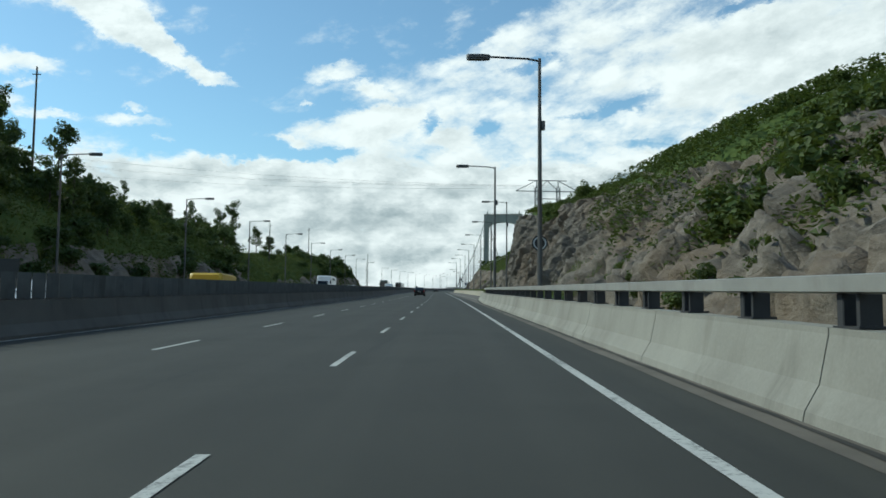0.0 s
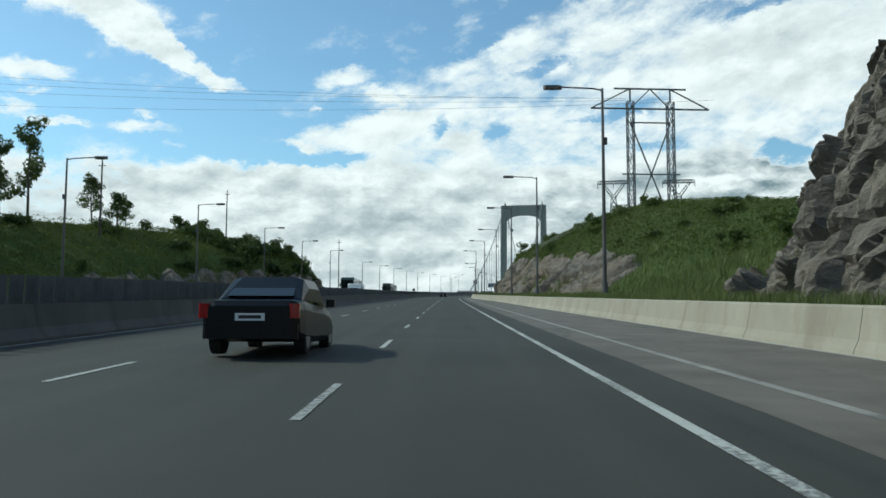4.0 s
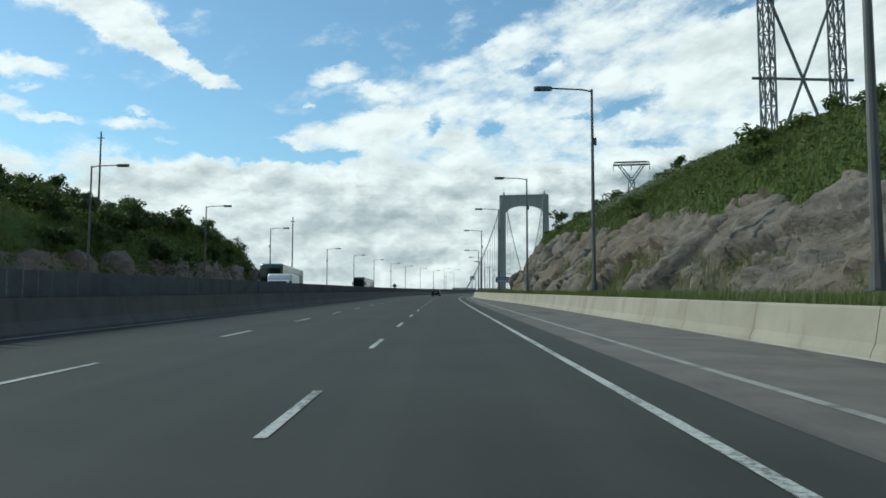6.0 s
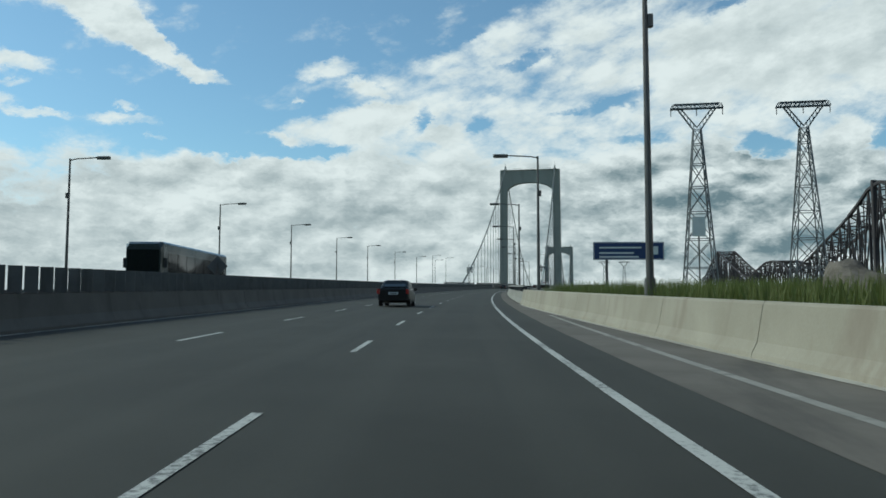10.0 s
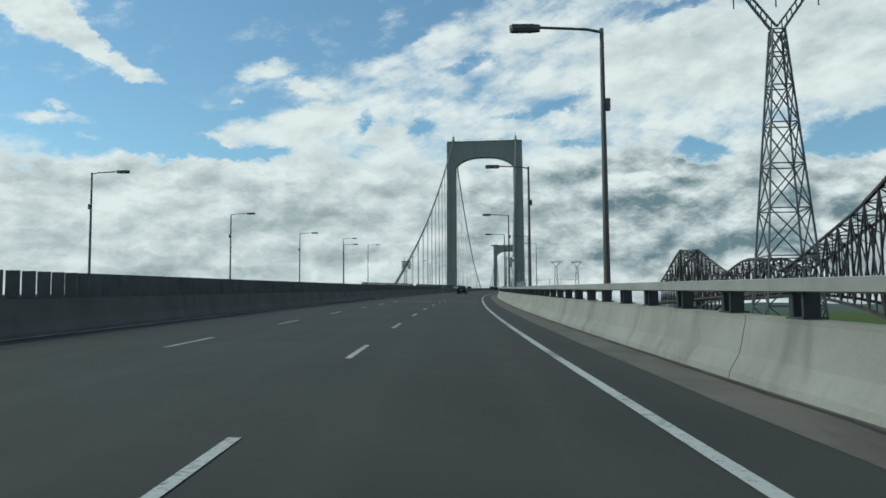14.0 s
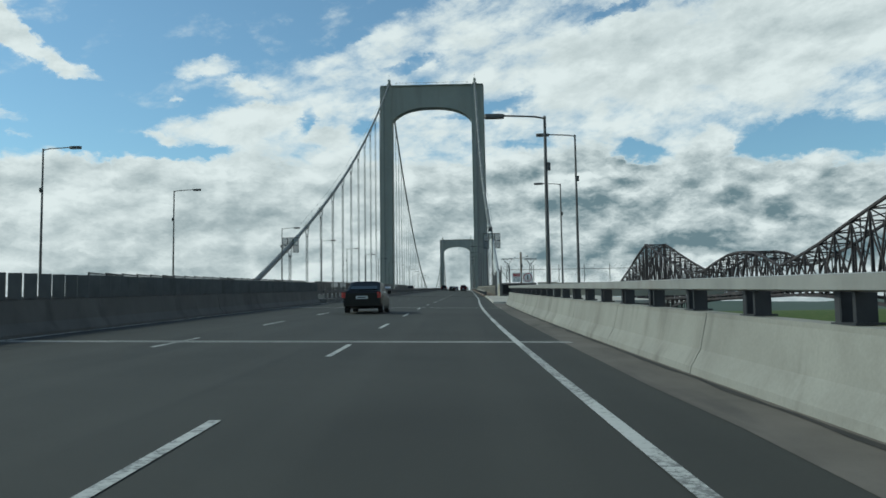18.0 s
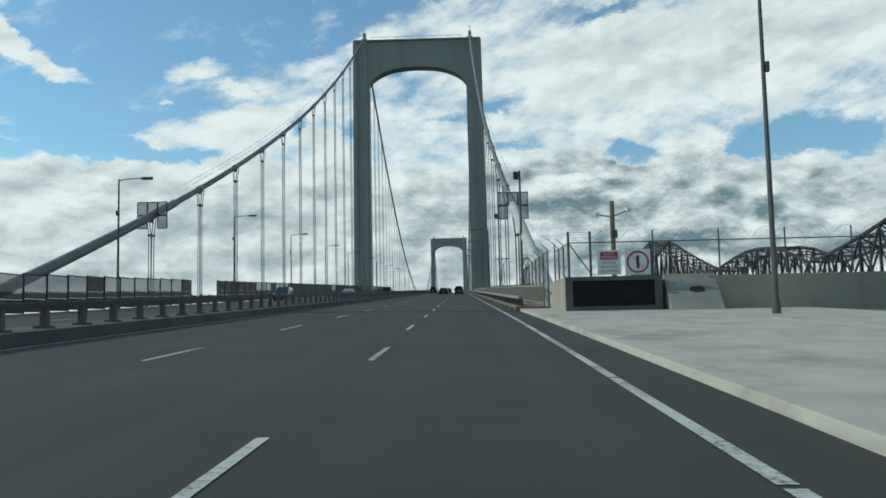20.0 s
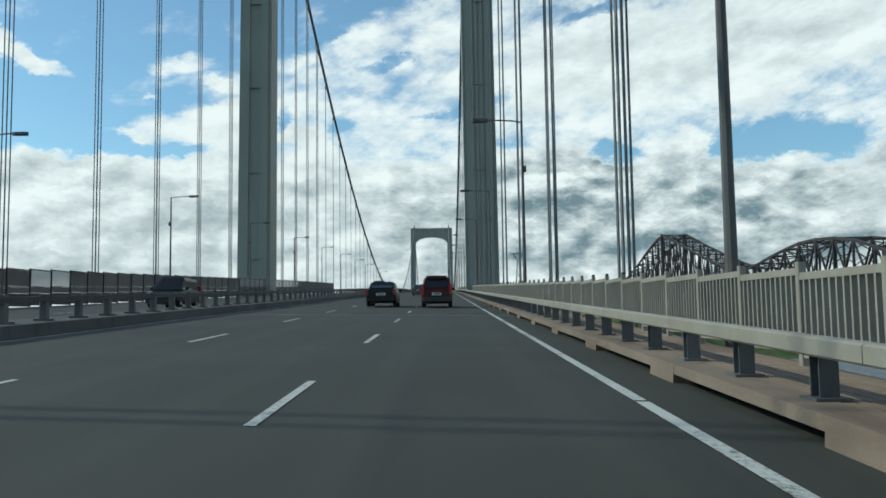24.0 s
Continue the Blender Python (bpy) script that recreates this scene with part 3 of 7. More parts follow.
def strip(name, l0, l1, s0, s1, step, mat, h=0.004, parent=None, label=""):
    """A thin sheet on the road between two offsets (numbers or functions of s)."""
    f0 = l0 if callable(l0) else (lambda s: l0)
    f1 = l1 if callable(l1) else (lambda s: l1)
    n = max(2, int(round((s1 - s0) / step)) + 1)
    vs, fs = [], []
    for i in range(n):
        s = s0 + (s1 - s0) * i / (n - 1)
        vs += [RP(s, f0(s), h), RP(s, f1(s), h)]
    for i in range(n - 1):
        fs.append((2 * i, 2 * i + 1, 2 * i + 3, 2 * i + 2))
    return mesh_ob(name, vs, fs, mat, parent, label)


def smooth01(x, a, b):
    t = min(max((x - a) / (b - a), 0.0), 1.0)
    return t * t * (3 - 2 * t)


# ---------- road ----------
LANE, MED = 3.74, -11.75


def wall_off(s):
    """How far the foot of the right-hand barrier stands from the edge line."""
    return float(np.interp(s, (-1100, -793.0, -768.2, -765.6, -624.5, -604, -507.6, -482.3, -255.3), (1.3, 1.4, 2.15, 5.9, 5.9, 5.75, 1.95, 1.9, 1.9)))


def verge(s):
    return float(np.interp(s, (-1100, -793.0, -768.6, -767.0, -604, -507.6, -255.3, -250.2, -211.9, -208.8, 3000), (1.45, 1.55, 2.3, 6.1, 5.9, 2.1, 2.1, 12.0, 12.0, 1.1, 1.1)))


def road_sheet():
    vs, fs = [], []
    ss = [float(x) for x in np.arange(-1100, 2601, 3.0)]
    for s in ss:
        vs += [RP(s, l) for l in (-29.5, -14.0, -6.0, 0.0, min(verge(s), 5.9), verge(s) + 0.01)]
    for i in range(len(ss) - 1):
        fs += [(6 * i + j, 6 * i + j + 1, 6 * i + j + 7, 6 * i + j + 6) for j in range(5)]
    ob = mesh_ob("road", vs, fs, M_ASPHALT)
    uv = ob.data.uv_layers.new(name="lanes")
    for loop in ob.data.loops:
        s = ss[loop.vertex_index // 6]
        uv.data[loop.index].uv = ((-29.5, -14.0, -6.0, 0.0, min(verge(s), 5.9), verge(s) + 0.01)[loop.vertex_index % 6], s)
    return ob


road = tagged(road_sheet(), "dark grey asphalt motorway, three lanes each way", "road", kind="structure")
strip("shoulder", lambda s: min(1.0, verge(s) - 0.3) + 0.07 * noise.noise(Vector((s * 0.3, 2, 0))), lambda s: verge(s) - 0.02, -1100, -212.8, 3.0, M_SHOULDER, 0.004)
tagged(bpy.data.objects["shoulder"], "dusty worn asphalt hard shoulder beside the edge line", "road shoulder", kind="structure")

marks = tagged(new("road_markings"), "worn white painted lane markings on the motorway", "road marking", kind="structure")
strip("edge_line", -0.072, 0.072, -1100, -255.5, 2.0, M_LINE, 0.008, marks)
for s in np.arange(-255.5, 600.0, 6.0):
    strip("edge_line", -0.072, 0.072, s, s + 5.9, 5.9, M_LINE, 0.008, marks)
strip("shoulder_line", lambda s: min(1.95, wall_off(s) - 0.6), lambda s: min(2.13, wall_off(s) - 0.42), -765.4, -522.7, 2.0, M_DUSTLINE, 0.008, marks, "dusty worn shoulder line")
strip("inner_line", MED + 0.10, MED + 0.22, -1100, -250.2, 3.0, M_LINE, 0.008, marks)
strip("inner_line", MED + 0.35, MED + 0.45, -250.2, 1500, 3.0, M_LINE, 0.008, marks)
DASHES = ((0, -855.7), (4, -817.5), (7, -788.5), (10, -758.8), (19, -669.1), (22, -639.1), (25, -609.3), (28, -579.5), (31, -550.0), (40, -461.0), (43, -430.9),
          (46, -399.6), (49, -369.2), (52, -338.8), (55, -308.4), (57, -288.9), (63, -227.5), (64, -217.0), (69, -163.4), (70, -153.1), (72, -132.7), (73, -121.9), (180, 948.0))


def dash_end(k):
    return float(np.interp(k, [a for a, _ in DASHES], [b for _, b in DASHES])) if k >= 0 else -855.3 + 9.6 * k


for k in range(-4, 120):
    e = dash_end(k)
    n = (e - dash_end(k - 1)) * 0.305
    a1 = -LANE + (0.14 if e < -230 else 0.0)
    strip("lane_dash", a1 - 0.055, a1 + 0.055, e - n, e, n, M_LINE, 0.008, marks)
    e2 = e + float(np.interp(e, (-580, -545, -300, -240), (3.1, 2.2, 2.2, 0.0)))
    strip("lane_dash", -2 * LANE - 0.055, -2 * LANE + 0.055, e2 - n, e2, n, M_LINE, 0.008, marks)
    if k % 2 == 0:
        for l in (MED - 4.6, MED - 8.3):
            strip("lane_dash", l - 0.06, l + 0.06, e - n, e, n, M_LINE, 0.008, marks)
for s in (-436.5, -366.0, -298.0, -268.0):
    for d in (0.0, 0.30):
        strip("joint_seal", MED + 0.3, 1.2, s + d, s + d + 0.17, 0.17, M_SEAL, 0.006, marks, "pale bridge joint seal")
for s in (-199.0, -168.8, -140.2, -98.0):
    strip("joint_seal", MED + 0.3, 0.9, s, s + 0.10, 0.10, M_SEAL, 0.006, marks, "pale bridge joint seal")

tagged(strip("gutter_strip", lambda s: wall_off(s) - 0.22 - 0.03 * noise.noise(Vector((s * 0.8, 5, 0))), lambda s: wall_off(s) + 0.02, -765.0, -503.0, 1.5, M_KERBPALE, 0.012),
       "pale cement gutter strip along the barrier's foot", "gutter", kind="structure")
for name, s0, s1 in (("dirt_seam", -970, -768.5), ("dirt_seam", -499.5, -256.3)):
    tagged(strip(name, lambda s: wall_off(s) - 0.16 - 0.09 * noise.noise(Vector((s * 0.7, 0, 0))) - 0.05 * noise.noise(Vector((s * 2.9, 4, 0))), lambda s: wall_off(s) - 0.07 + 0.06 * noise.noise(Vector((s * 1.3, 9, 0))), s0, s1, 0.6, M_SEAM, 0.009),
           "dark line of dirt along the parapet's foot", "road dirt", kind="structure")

# ---------- median wall with glare screen ----------
JERSEY = [(0, 0), (0, 0.08), (-0.16, 0.33), (-0.25, 0.88), (-0.45, 0.88), (-0.54, 0.33), (-0.70, 0.08), (-0.70, 0)]
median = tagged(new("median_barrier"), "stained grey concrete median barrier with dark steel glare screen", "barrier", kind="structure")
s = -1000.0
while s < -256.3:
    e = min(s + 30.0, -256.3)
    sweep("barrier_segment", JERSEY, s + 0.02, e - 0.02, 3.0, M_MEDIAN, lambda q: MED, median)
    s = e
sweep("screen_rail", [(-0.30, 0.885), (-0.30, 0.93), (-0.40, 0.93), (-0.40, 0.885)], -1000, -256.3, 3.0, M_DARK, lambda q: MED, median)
slat = B().box(-0.155, 0.155, -0.03, 0.03, 0, 0.66, 0.01)
slat_me = slat.ob("slat", M_SLAT, median)
slat_me.matrix_basis = at_road(-1000, MED - 0.35, 0.90, 22)
SLAT = 0.72
many = B()
for k in range(int(744 / SLAT)):
    s = -1000 + SLAT * (k + 0.5)
    m = at_road(s, MED - 0.35, 0.90, 22)
    if -563.1 < s < -351:
        o = new("slat", slat_me.data)
        o.parent, o.matrix_basis = median, m
    else:
        many.add([m @ Vector(v) for v in slat.v], slat.f)
tagged(many.ob("slats", M_SLAT, median), kind="stuff")
bpy.data.objects.remove(slat_me)

# ---------- right-hand parapets ----------
PARAPET = [(0, 0), (0.02, 0.10), (0.16, 0.34), (0.26, 0.80), (0.26, 0.86), (0.60, 0.86), (0.60, 0)]


def parapet_run(name, s0, s1, label, wall_end=None):
    """Concrete parapet in segments with a steel beam on pairs of dark posts."""
    run = tagged(new(name), label, "parapet", kind="structure")
    s = s0
    wall_end = wall_end or s1
    while s < wall_end - 1:
        e = min(s + 6.1, wall_end)
        sweep("parapet_segment", PARAPET, s + 0.012, e - 0.012, 3.05, M_CONCRETE, wall_off, run)
        s = e
    sweep("beam", [(0.24, 1.19), (0.24, 1.335), (0.38, 1.35), (0.40, 1.17)], s0 + 0.8, s1, 3.0, M_GALV, wall_off, run, "pale weathered steel beam")
    web = B().box(-0.10, 0.10, -0.20, -0.14, 0.86, 1.2).box(-0.10, 0.14, 0.10, 0.22, 0.86, 1.18, 0.01).box(-0.13, 0.16, -0.24, 0.24, 0.86, 0.885)
    first = None
    for s in np.arange(s0 + 1.0, s1, 2.44):
        if first is None:
            first = web.ob("rail_post", M_DARK, run)
            o = first
        else:
            o = new("rail_post", first.data)
            o.parent = run
        o.matrix_basis = at_road(float(s), wall_off(s) + 0.44, 0)
    return run


parapet_run("parapet_1", -970, -788.0, "pale concrete parapet with steel beam rail on dark posts", -768.2)
parapet_run("parapet_2", -499.5, -256.3, "pale streaked concrete parapet with steel beam rail")
BEIGE = [(0, 0), (0.02, 0.10), (0.12, 0.30), (0.24, 0.95), (0.28, 1.0), (0.50, 1.0), (0.50, 0)]
beige = tagged(new("retaining_barrier"), "weathered beige concrete barrier below a grassy rock cut", "barrier", kind="structure")
s = -765.3
while s < -500.5:
    e = min(s + 6.0, -499.5)
    sweep("barrier_segment", BEIGE, s + 0.012, e - 0.012, 2.0, M_BEIGE, wall_off, beige)
    s = e


# ---------- ground, rock cuts, river ----------
_RIGHT, _LEFT = {}, {}


def right_profile(s):
    """Foot offset, steep height, run of the steep part, crest height and run of the slope above."""
    if s in _RIGHT:
        return _RIGHT[s]
    ks = (-1100, -870, -806, -790, -760, -752, -744, -733.5, -726, -716, -707.5, -695.8, -665.3, -644.9, -624.5, -604, -578.4, -558, -542.8, -530.7, -517.6, -502.6)
    foot = (8.5, 8.5, 8.6, 8.6, 9.4, 9.4, 9.5, 9.5, 9.3, 9.3, 10.0, 13, 14, 12, 9.5, 9.0, 8.6, 8.4, 8.6, 10, 12, 12)
    steep = (8.5, 8.5, 9, 10.5, 11.4, 10.4, 9.2, 12.8, 13.4, 9.8, 5.0, 3.5, 3.4, 5.8, 7.4, 7.7, 8.5, 8.5, 7.0, 0.6, 0.1, 0.0)
    run = (12, 12, 11, 9, 5.2, 4.6, 4.0, 3.8, 2.9, 2.9, 4.5, 7, 8, 7, 6.0, 5.5, 4.8, 4.5, 4.6, 6, 9, 9)
    crest = (10.8, 10.8, 10.0, 6.5, 3.0, 3.0, 4.6, 3.0, 2.4, 2.5, 4, 6.5, 5.6, 5.0, 6.0, 6.5, 4.8, 2.4, 1.0, 0.1, 0.0, 0.0)
    top = (22, 22, 20, 16, 16, 15, 14, 15, 16, 16, 16, 18, 18, 17, 16, 15, 14, 12, 10, 8, 8, 8)
    _RIGHT[s] = [float(np.interp(s, ks, v)) for v in (foot, steep, run, crest, top)]
    return _RIGHT[s]


def left_profile(s):
    if s in _LEFT:
        return _LEFT[s]
    ks = (-1100, -870, -787.6, -746.6, -718.1, -703.9, -685.6, -644.9, -604, -563.1, -547.9, -534.8, -522.7, -492.4, -472.3)
    foot = (34, 34, 34, 34, 35, 40, 44, 42, 36, 34, 34, 34.5, 36, 38, 38)
    steep = (8, 8, 8.5, 8.5, 7, 3, 2.0, 4.5, 8.0, 8.8, 8.5, 6.5, 1.8, 0.8, 0.0)
    run = (6, 6, 6, 6, 6, 8, 9, 9, 6, 5, 4.5, 4, 5, 8, 8)
    crest = (7, 7, 6, 5, 4.5, 6, 7.5, 6.0, 3.5, 2.5, 2, 1.5, 0.4, 0.1, 0)
    top = (16, 16, 16, 16, 16, 18, 18, 18, 16, 12, 10, 8, 8, 8, 8)
    _LEFT[s] = [float(np.interp(s, ks, v)) for v in (foot, steep, run, crest, top)]
    return _LEFT[s]


def side_height(d, prof):
    """Height above the road of the cutting at distance d from the edge line."""
    foot, steep, run, crest, top = prof
    if d < foot:
        return 0.0
    if d < foot + run:
        return steep * ((d - foot) / run) ** 0.9
    if d < foot + run + top:
        return steep + crest * math.sin((d - foot - run) / top * math.pi / 2)
    return steep + crest


def bank(s):
    """The land falls away to the river past the cutting."""
    return smooth01(s, -517.6, -431.9)


def ground_h(s, l):
    if l > 0:
        lip = verge(s)
        base = -0.35 if l < lip + 0.35 else (0.62 + 0.02 * (l - lip) if -799.0 < s < -502.6 else 0.1)
        if s < -799.0 or -502.6 < s:
            base = -0.35 if l < lip + 0.35 else -0.4
        h = base + side_height(l, right_profile(s))
        drop = bank(s) * (12 + 10 * smooth01(l, 4, 60))
    else:
        d = -l
        h = (-0.35 if d < 29.2 else 0.05) + side_height(d, left_profile(s))
        drop = bank(s) * (6 + 16 * smooth01(d, 32, 80)) if d > 30 else bank(s) * 6
    h += 0.5 * noise.noise(Vector((s * 0.08, l * 0.08, 3.0))) * smooth01(abs(l), 14, 40)
    far = smooth01(abs(l), 70, 220)
    return (h - drop) * (1 - 0.5 * far) - 10 * far


def far_z(x, y):
    """Wide country: a plain at the approach, the river gorge across the bridge, the far shore."""
    z = -34.0
    z -= 24.0 * smooth01(y, -420, -120) * (1 - smooth01(y, 660, 800))
    z += 22.0 * smooth01(y, 760, 1000)
    return z + 3.0 * noise.noise(Vector((x * 0.004, y * 0.004, 0)))


ls = [-300, -220, -160, -120, -95, -80, -70, -62] + [x for x in np.arange(-56, -31, 2.0)] + [-30, -29.4, -20, -12, -4, 0, 0.9] + [float(x) for x in np.arange(1.2, 6.7, 0.3)] + [7, 8] + [x for x in np.arange(9, 42, 1.5)] + [46, 54, 64, 80, 100, 130, 180, 240, 300]
ss = [x for x in np.arange(-1090, -870, 10.0)] + [x for x in np.arange(-870, -482.3, 2.5)] + [x for x in np.arange(-482.3, -199.7, 8.0)]


def under_rock(s, l):
    """The soil sheet lies deeper where bare rock covers it."""
    foot, steep, run, crest, top = right_profile(s) if l > 0 else left_profile(s)
    spans = ((-905, -699), (-653, -531)) if l > 0 else ((-905, -712), (-643, -527))
    inside = any(a < s < b for a, b in spans) and foot - 0.2 < abs(l) < foot + run * (0.5 if l < 0 else 0.8 if s > -660 else 1.1)
    return (2.8 if l > 0 else 1.5) if inside else 0.0


vs, fs = [], []
for s in ss:
    for l in ls:
        p = RP(s, l)
        p.z += ground_h(s, l) - (0.05 if -30 < l < 2 else 0.0) - under_rock(s, l)
        e = smooth01(abs(l), 180, 300)
        k = max(e, smooth01(s, -330.9, -204.8) if abs(l) > 14 else 0.0)
        p.z = p.z * (1 - k) + far_z(p.x, p.y) * k
        vs.append(p)
nl = len(ls)
for i in range(len(ss) - 1):
    for j in range(nl - 1):
        fs.append((i * nl + j, i * nl + j + 1, (i + 1) * nl + j + 1, (i + 1) * nl + j))
# wide sheet out to the horizon, in the same mesh
xs = [-4700, -3300, -2200, -1500, -1000, -700, -500, -380, -300, -200, -100, 0, 100, 200, 300, 400, 520, 700, 1000, 1500, 2200, 3300, 4700]
ys = [-4700, -3300, -2200, -1600, -1250, -1000, -800, -650, -500, -400, -300, -200, -100, 0, 200, 400, 600, 680, 740, 800, 860, 920, 1000, 1200, 1600, 2300, 3300, 4700]
k0 = len(vs)
for y in ys:
    for x in xs:
        vs.append((x, y, far_z(x, y) - (3.0 if -1100 < y < -190 and -420 < x < 420 else 0.0)))
nx = len(xs)
for i in range(len(ys) - 1):
    for j in range(nx - 1):
        fs.append((k0 + i * nx + j, k0 + i * nx + j + 1, k0 + (i + 1) * nx + j + 1, k0 + (i + 1) * nx + j))
tagged(mesh_ob("ground", vs, fs, M_TURF, smooth=True), "rough green turf and soil falling to the river", "ground", kind="structure")
tagged(mesh_ob("water", [(-4700, -330, -54), (4700, -330, -54), (4700, 860, -54), (-4700, 860, -54)], [(0, 1, 2, 3)], M_WATER), "grey river water far below the bridge", "water", kind="structure")


def slabs(u, z, w, level, dip, seed):
    """Height of the rock surface from one set of joints: tilted slabs between recessed cracks. Returns it with the slab's key."""
    size, stretch, amount, tilt, groove = level
    a, c = math.cos(dip), math.sin(dip)
    q = Vector(((u * a + z * c) / (size * stretch) + seed, (z * a - u * c) / size + seed * 1.7, w * 0.7 / size))
    d, pts = noise.voronoi(q)
    k = pts[0]
    lean = noise.cell_vector(k * 7.31)
    r = q - k
    edge = smooth01(d[1] - d[0], 0.0, 0.115)
    out_by = edge * (amount * 0.65 * noise.cell(k * 3.77) + tilt * amount * ((lean.x - 0.5) * r.x + (lean.y - 0.5) * r.y) * 2.0) - 1.3 * groove * (1 - edge) ** 2
    return out_by, (round(k.x, 2), round(k.y, 2), round(k.z, 2))


def rock_face(name, side, s0, s1, ds, label, reach, seed, dip, levels, smooth=False):
    """One cut rock face: a fine sheet over the steep part of the slope, broken along its joints into leaning slabs."""
    prof = right_profile if side > 0 else left_profile
    n = int((s1 - s0) / ds) + 1
    vmax = max((prof(s0 + (s1 - s0) * i / 20)[1] ** 2 + prof(s0 + (s1 - s0) * i / 20)[2] ** 2) ** 0.5 for i in range(21)) * reach
    rows = int(vmax / ds) + 1
    tip = math.radians(dip)
    vs, cells = [], []
    for i in range(n):
        s = s0 + ds * i
        foot, steep, run, crest, top = prof(s)
        a = math.radians(turn(s))
        out_n = Vector((-side * math.cos(a) * steep, -side * math.sin(a) * steep, run)).normalized()
        edge = smooth01(s, s0, s0 + 4) * (1 - smooth01(s, s1 - 4, s1))
        lift = 0.62 if side > 0 and -785.5 < s < -502.6 else 0.0
        for j in range(rows):
            v = j / (rows - 1) * reach
            d = foot - 0.5 + (run + 0.5) * v
            h = -0.6 - 0.8 * (1 - smooth01(v, 0.0, 0.08)) + side_height(d, (foot, steep, run, crest, top)) + lift
            p = RP(s, side * d, h)
            # bend the joints a little
            bx, bz = 0.9 * noise.noise(p * 0.35), 0.7 * noise.noise(p * 0.35 + Vector((9, 4, 1)))
            big, key = slabs(s, v * vmax / reach, 0.0, levels[0], tip, seed)
            for k, level in enumerate(levels[1:]):
                big += slabs(s + bx, p.z + bz, d, level, tip + 0.35 * (-1) ** k, seed + 5 * k)[0]
            big += 0.5 * noise.noise(p * 0.13) + 0.22 * noise.fractal(p * 0.8, 0.9, 2.0, 4)
            cells.append(key)
            p += out_n * (((big + 0.75) * edge - 0.7 * (1 - edge)) * smooth01(v, 0.0, 0.14))
            vs.append(p)
    blocks = {}
    for i in range(n - 1):
        for j in range(rows - 1):
            f = (i * rows + j, i * rows + j + 1, (i + 1) * rows + j + 1, (i + 1) * rows + j)
            blocks.setdefault(cells[f[0]], []).append(f[::-1] if side > 0 else f)
    t = tagged(new(name), label, "rock face")
    for faces in blocks.values():
        keep = sorted({k for f in faces for k in f})
        at = {k: i for i, k in enumerate(keep)}
        mesh_ob("rock_block", [vs[k] for k in keep], [tuple(at[k] for k in f) for f in faces], M_ROCK, t, smooth=smooth)
    return t


# joint sets: slab size, stretch along the dip, step between slabs, lean, depth of the cracks
rock_face("rock_face", 1, -900, -779.3, 0.26, "brown-grey jointed rock slope half covered with shrubs", 1.25, 1.0, 158, ((2.9, 1.7, 1.2, 1.3, 0.50), (1.2, 1.6, 0.45, 1.1, 0.26), (0.5, 1.5, 0.13, 0.9, 0.07)), True)
rock_face("rock_face", 1, -785.5, -697.8, 0.19, "steep grey blasted rock cliff above roadside grass", 1.15, 3.0, 122, ((3.0, 2.2, 0.85, 1.2, 0.34), (1.05, 2.0, 0.36, 1.0, 0.20), (0.42, 1.9, 0.11, 0.9, 0.05)))
rock_face("rock_face", 1, -655.1, -528.7, 0.22, "low rounded grey rock outcrop in long grass", 0.9, 8.0, 126, ((3.3, 1.8, 1.05, 1.2, 0.42), (1.25, 1.5, 0.34, 0.8, 0.18), (0.48, 1.4, 0.10, 0.8, 0.05)), True)
rock_face("rock_face", -1, -900, -710, 0.8, "dark shaded rock cut across the carriageway", 0.6, 12.0, 40, ((5.0, 1.6, 1.2, 1.0, 0.3), (2.0, 1.5, 0.5, 1.0, 0.2)))
rock_face("rock_face", -1, -644.9, -524.7, 0.7, "dark shaded rock cut with a grassy top", 0.6, 15.0, 40, ((5.0, 1.6, 1.2, 1.0, 0.3), (2.0, 1.5, 0.5, 1.0, 0.2)))


# ---------- suspension bridge ----------
CABLE_X, TOP = 17.0, 83.0
LOW_S = -208.0


def cable_x(y):
    """The cables spread a little towards the anchorage."""
    return CABLE_X + 0.4 * smooth01(-y, 110, 205)


def cable_h(y):
    """Height of the main cable above the sea of the first tower's deck."""
    if y < 0:
        u = (y - LOW_S) / -LOW_S
        low = GRADE * LOW_S + 0.5
        return low + (TOP - low) * u - 4 * 7.0 * u * (1 - u)
    if y <= SPAN:
        u = y / SPAN
        return TOP - 4 * (TOP - 8.0) * u * (1 - u)
    u = (y - SPAN) / -LOW_S
    low = deck_z(SPAN - LOW_S) + 1.7
    return TOP + (low - TOP) * min(u, 1.0) - 4 * 8.0 * min(u, 1.0) * (1 - min(u, 1.0))


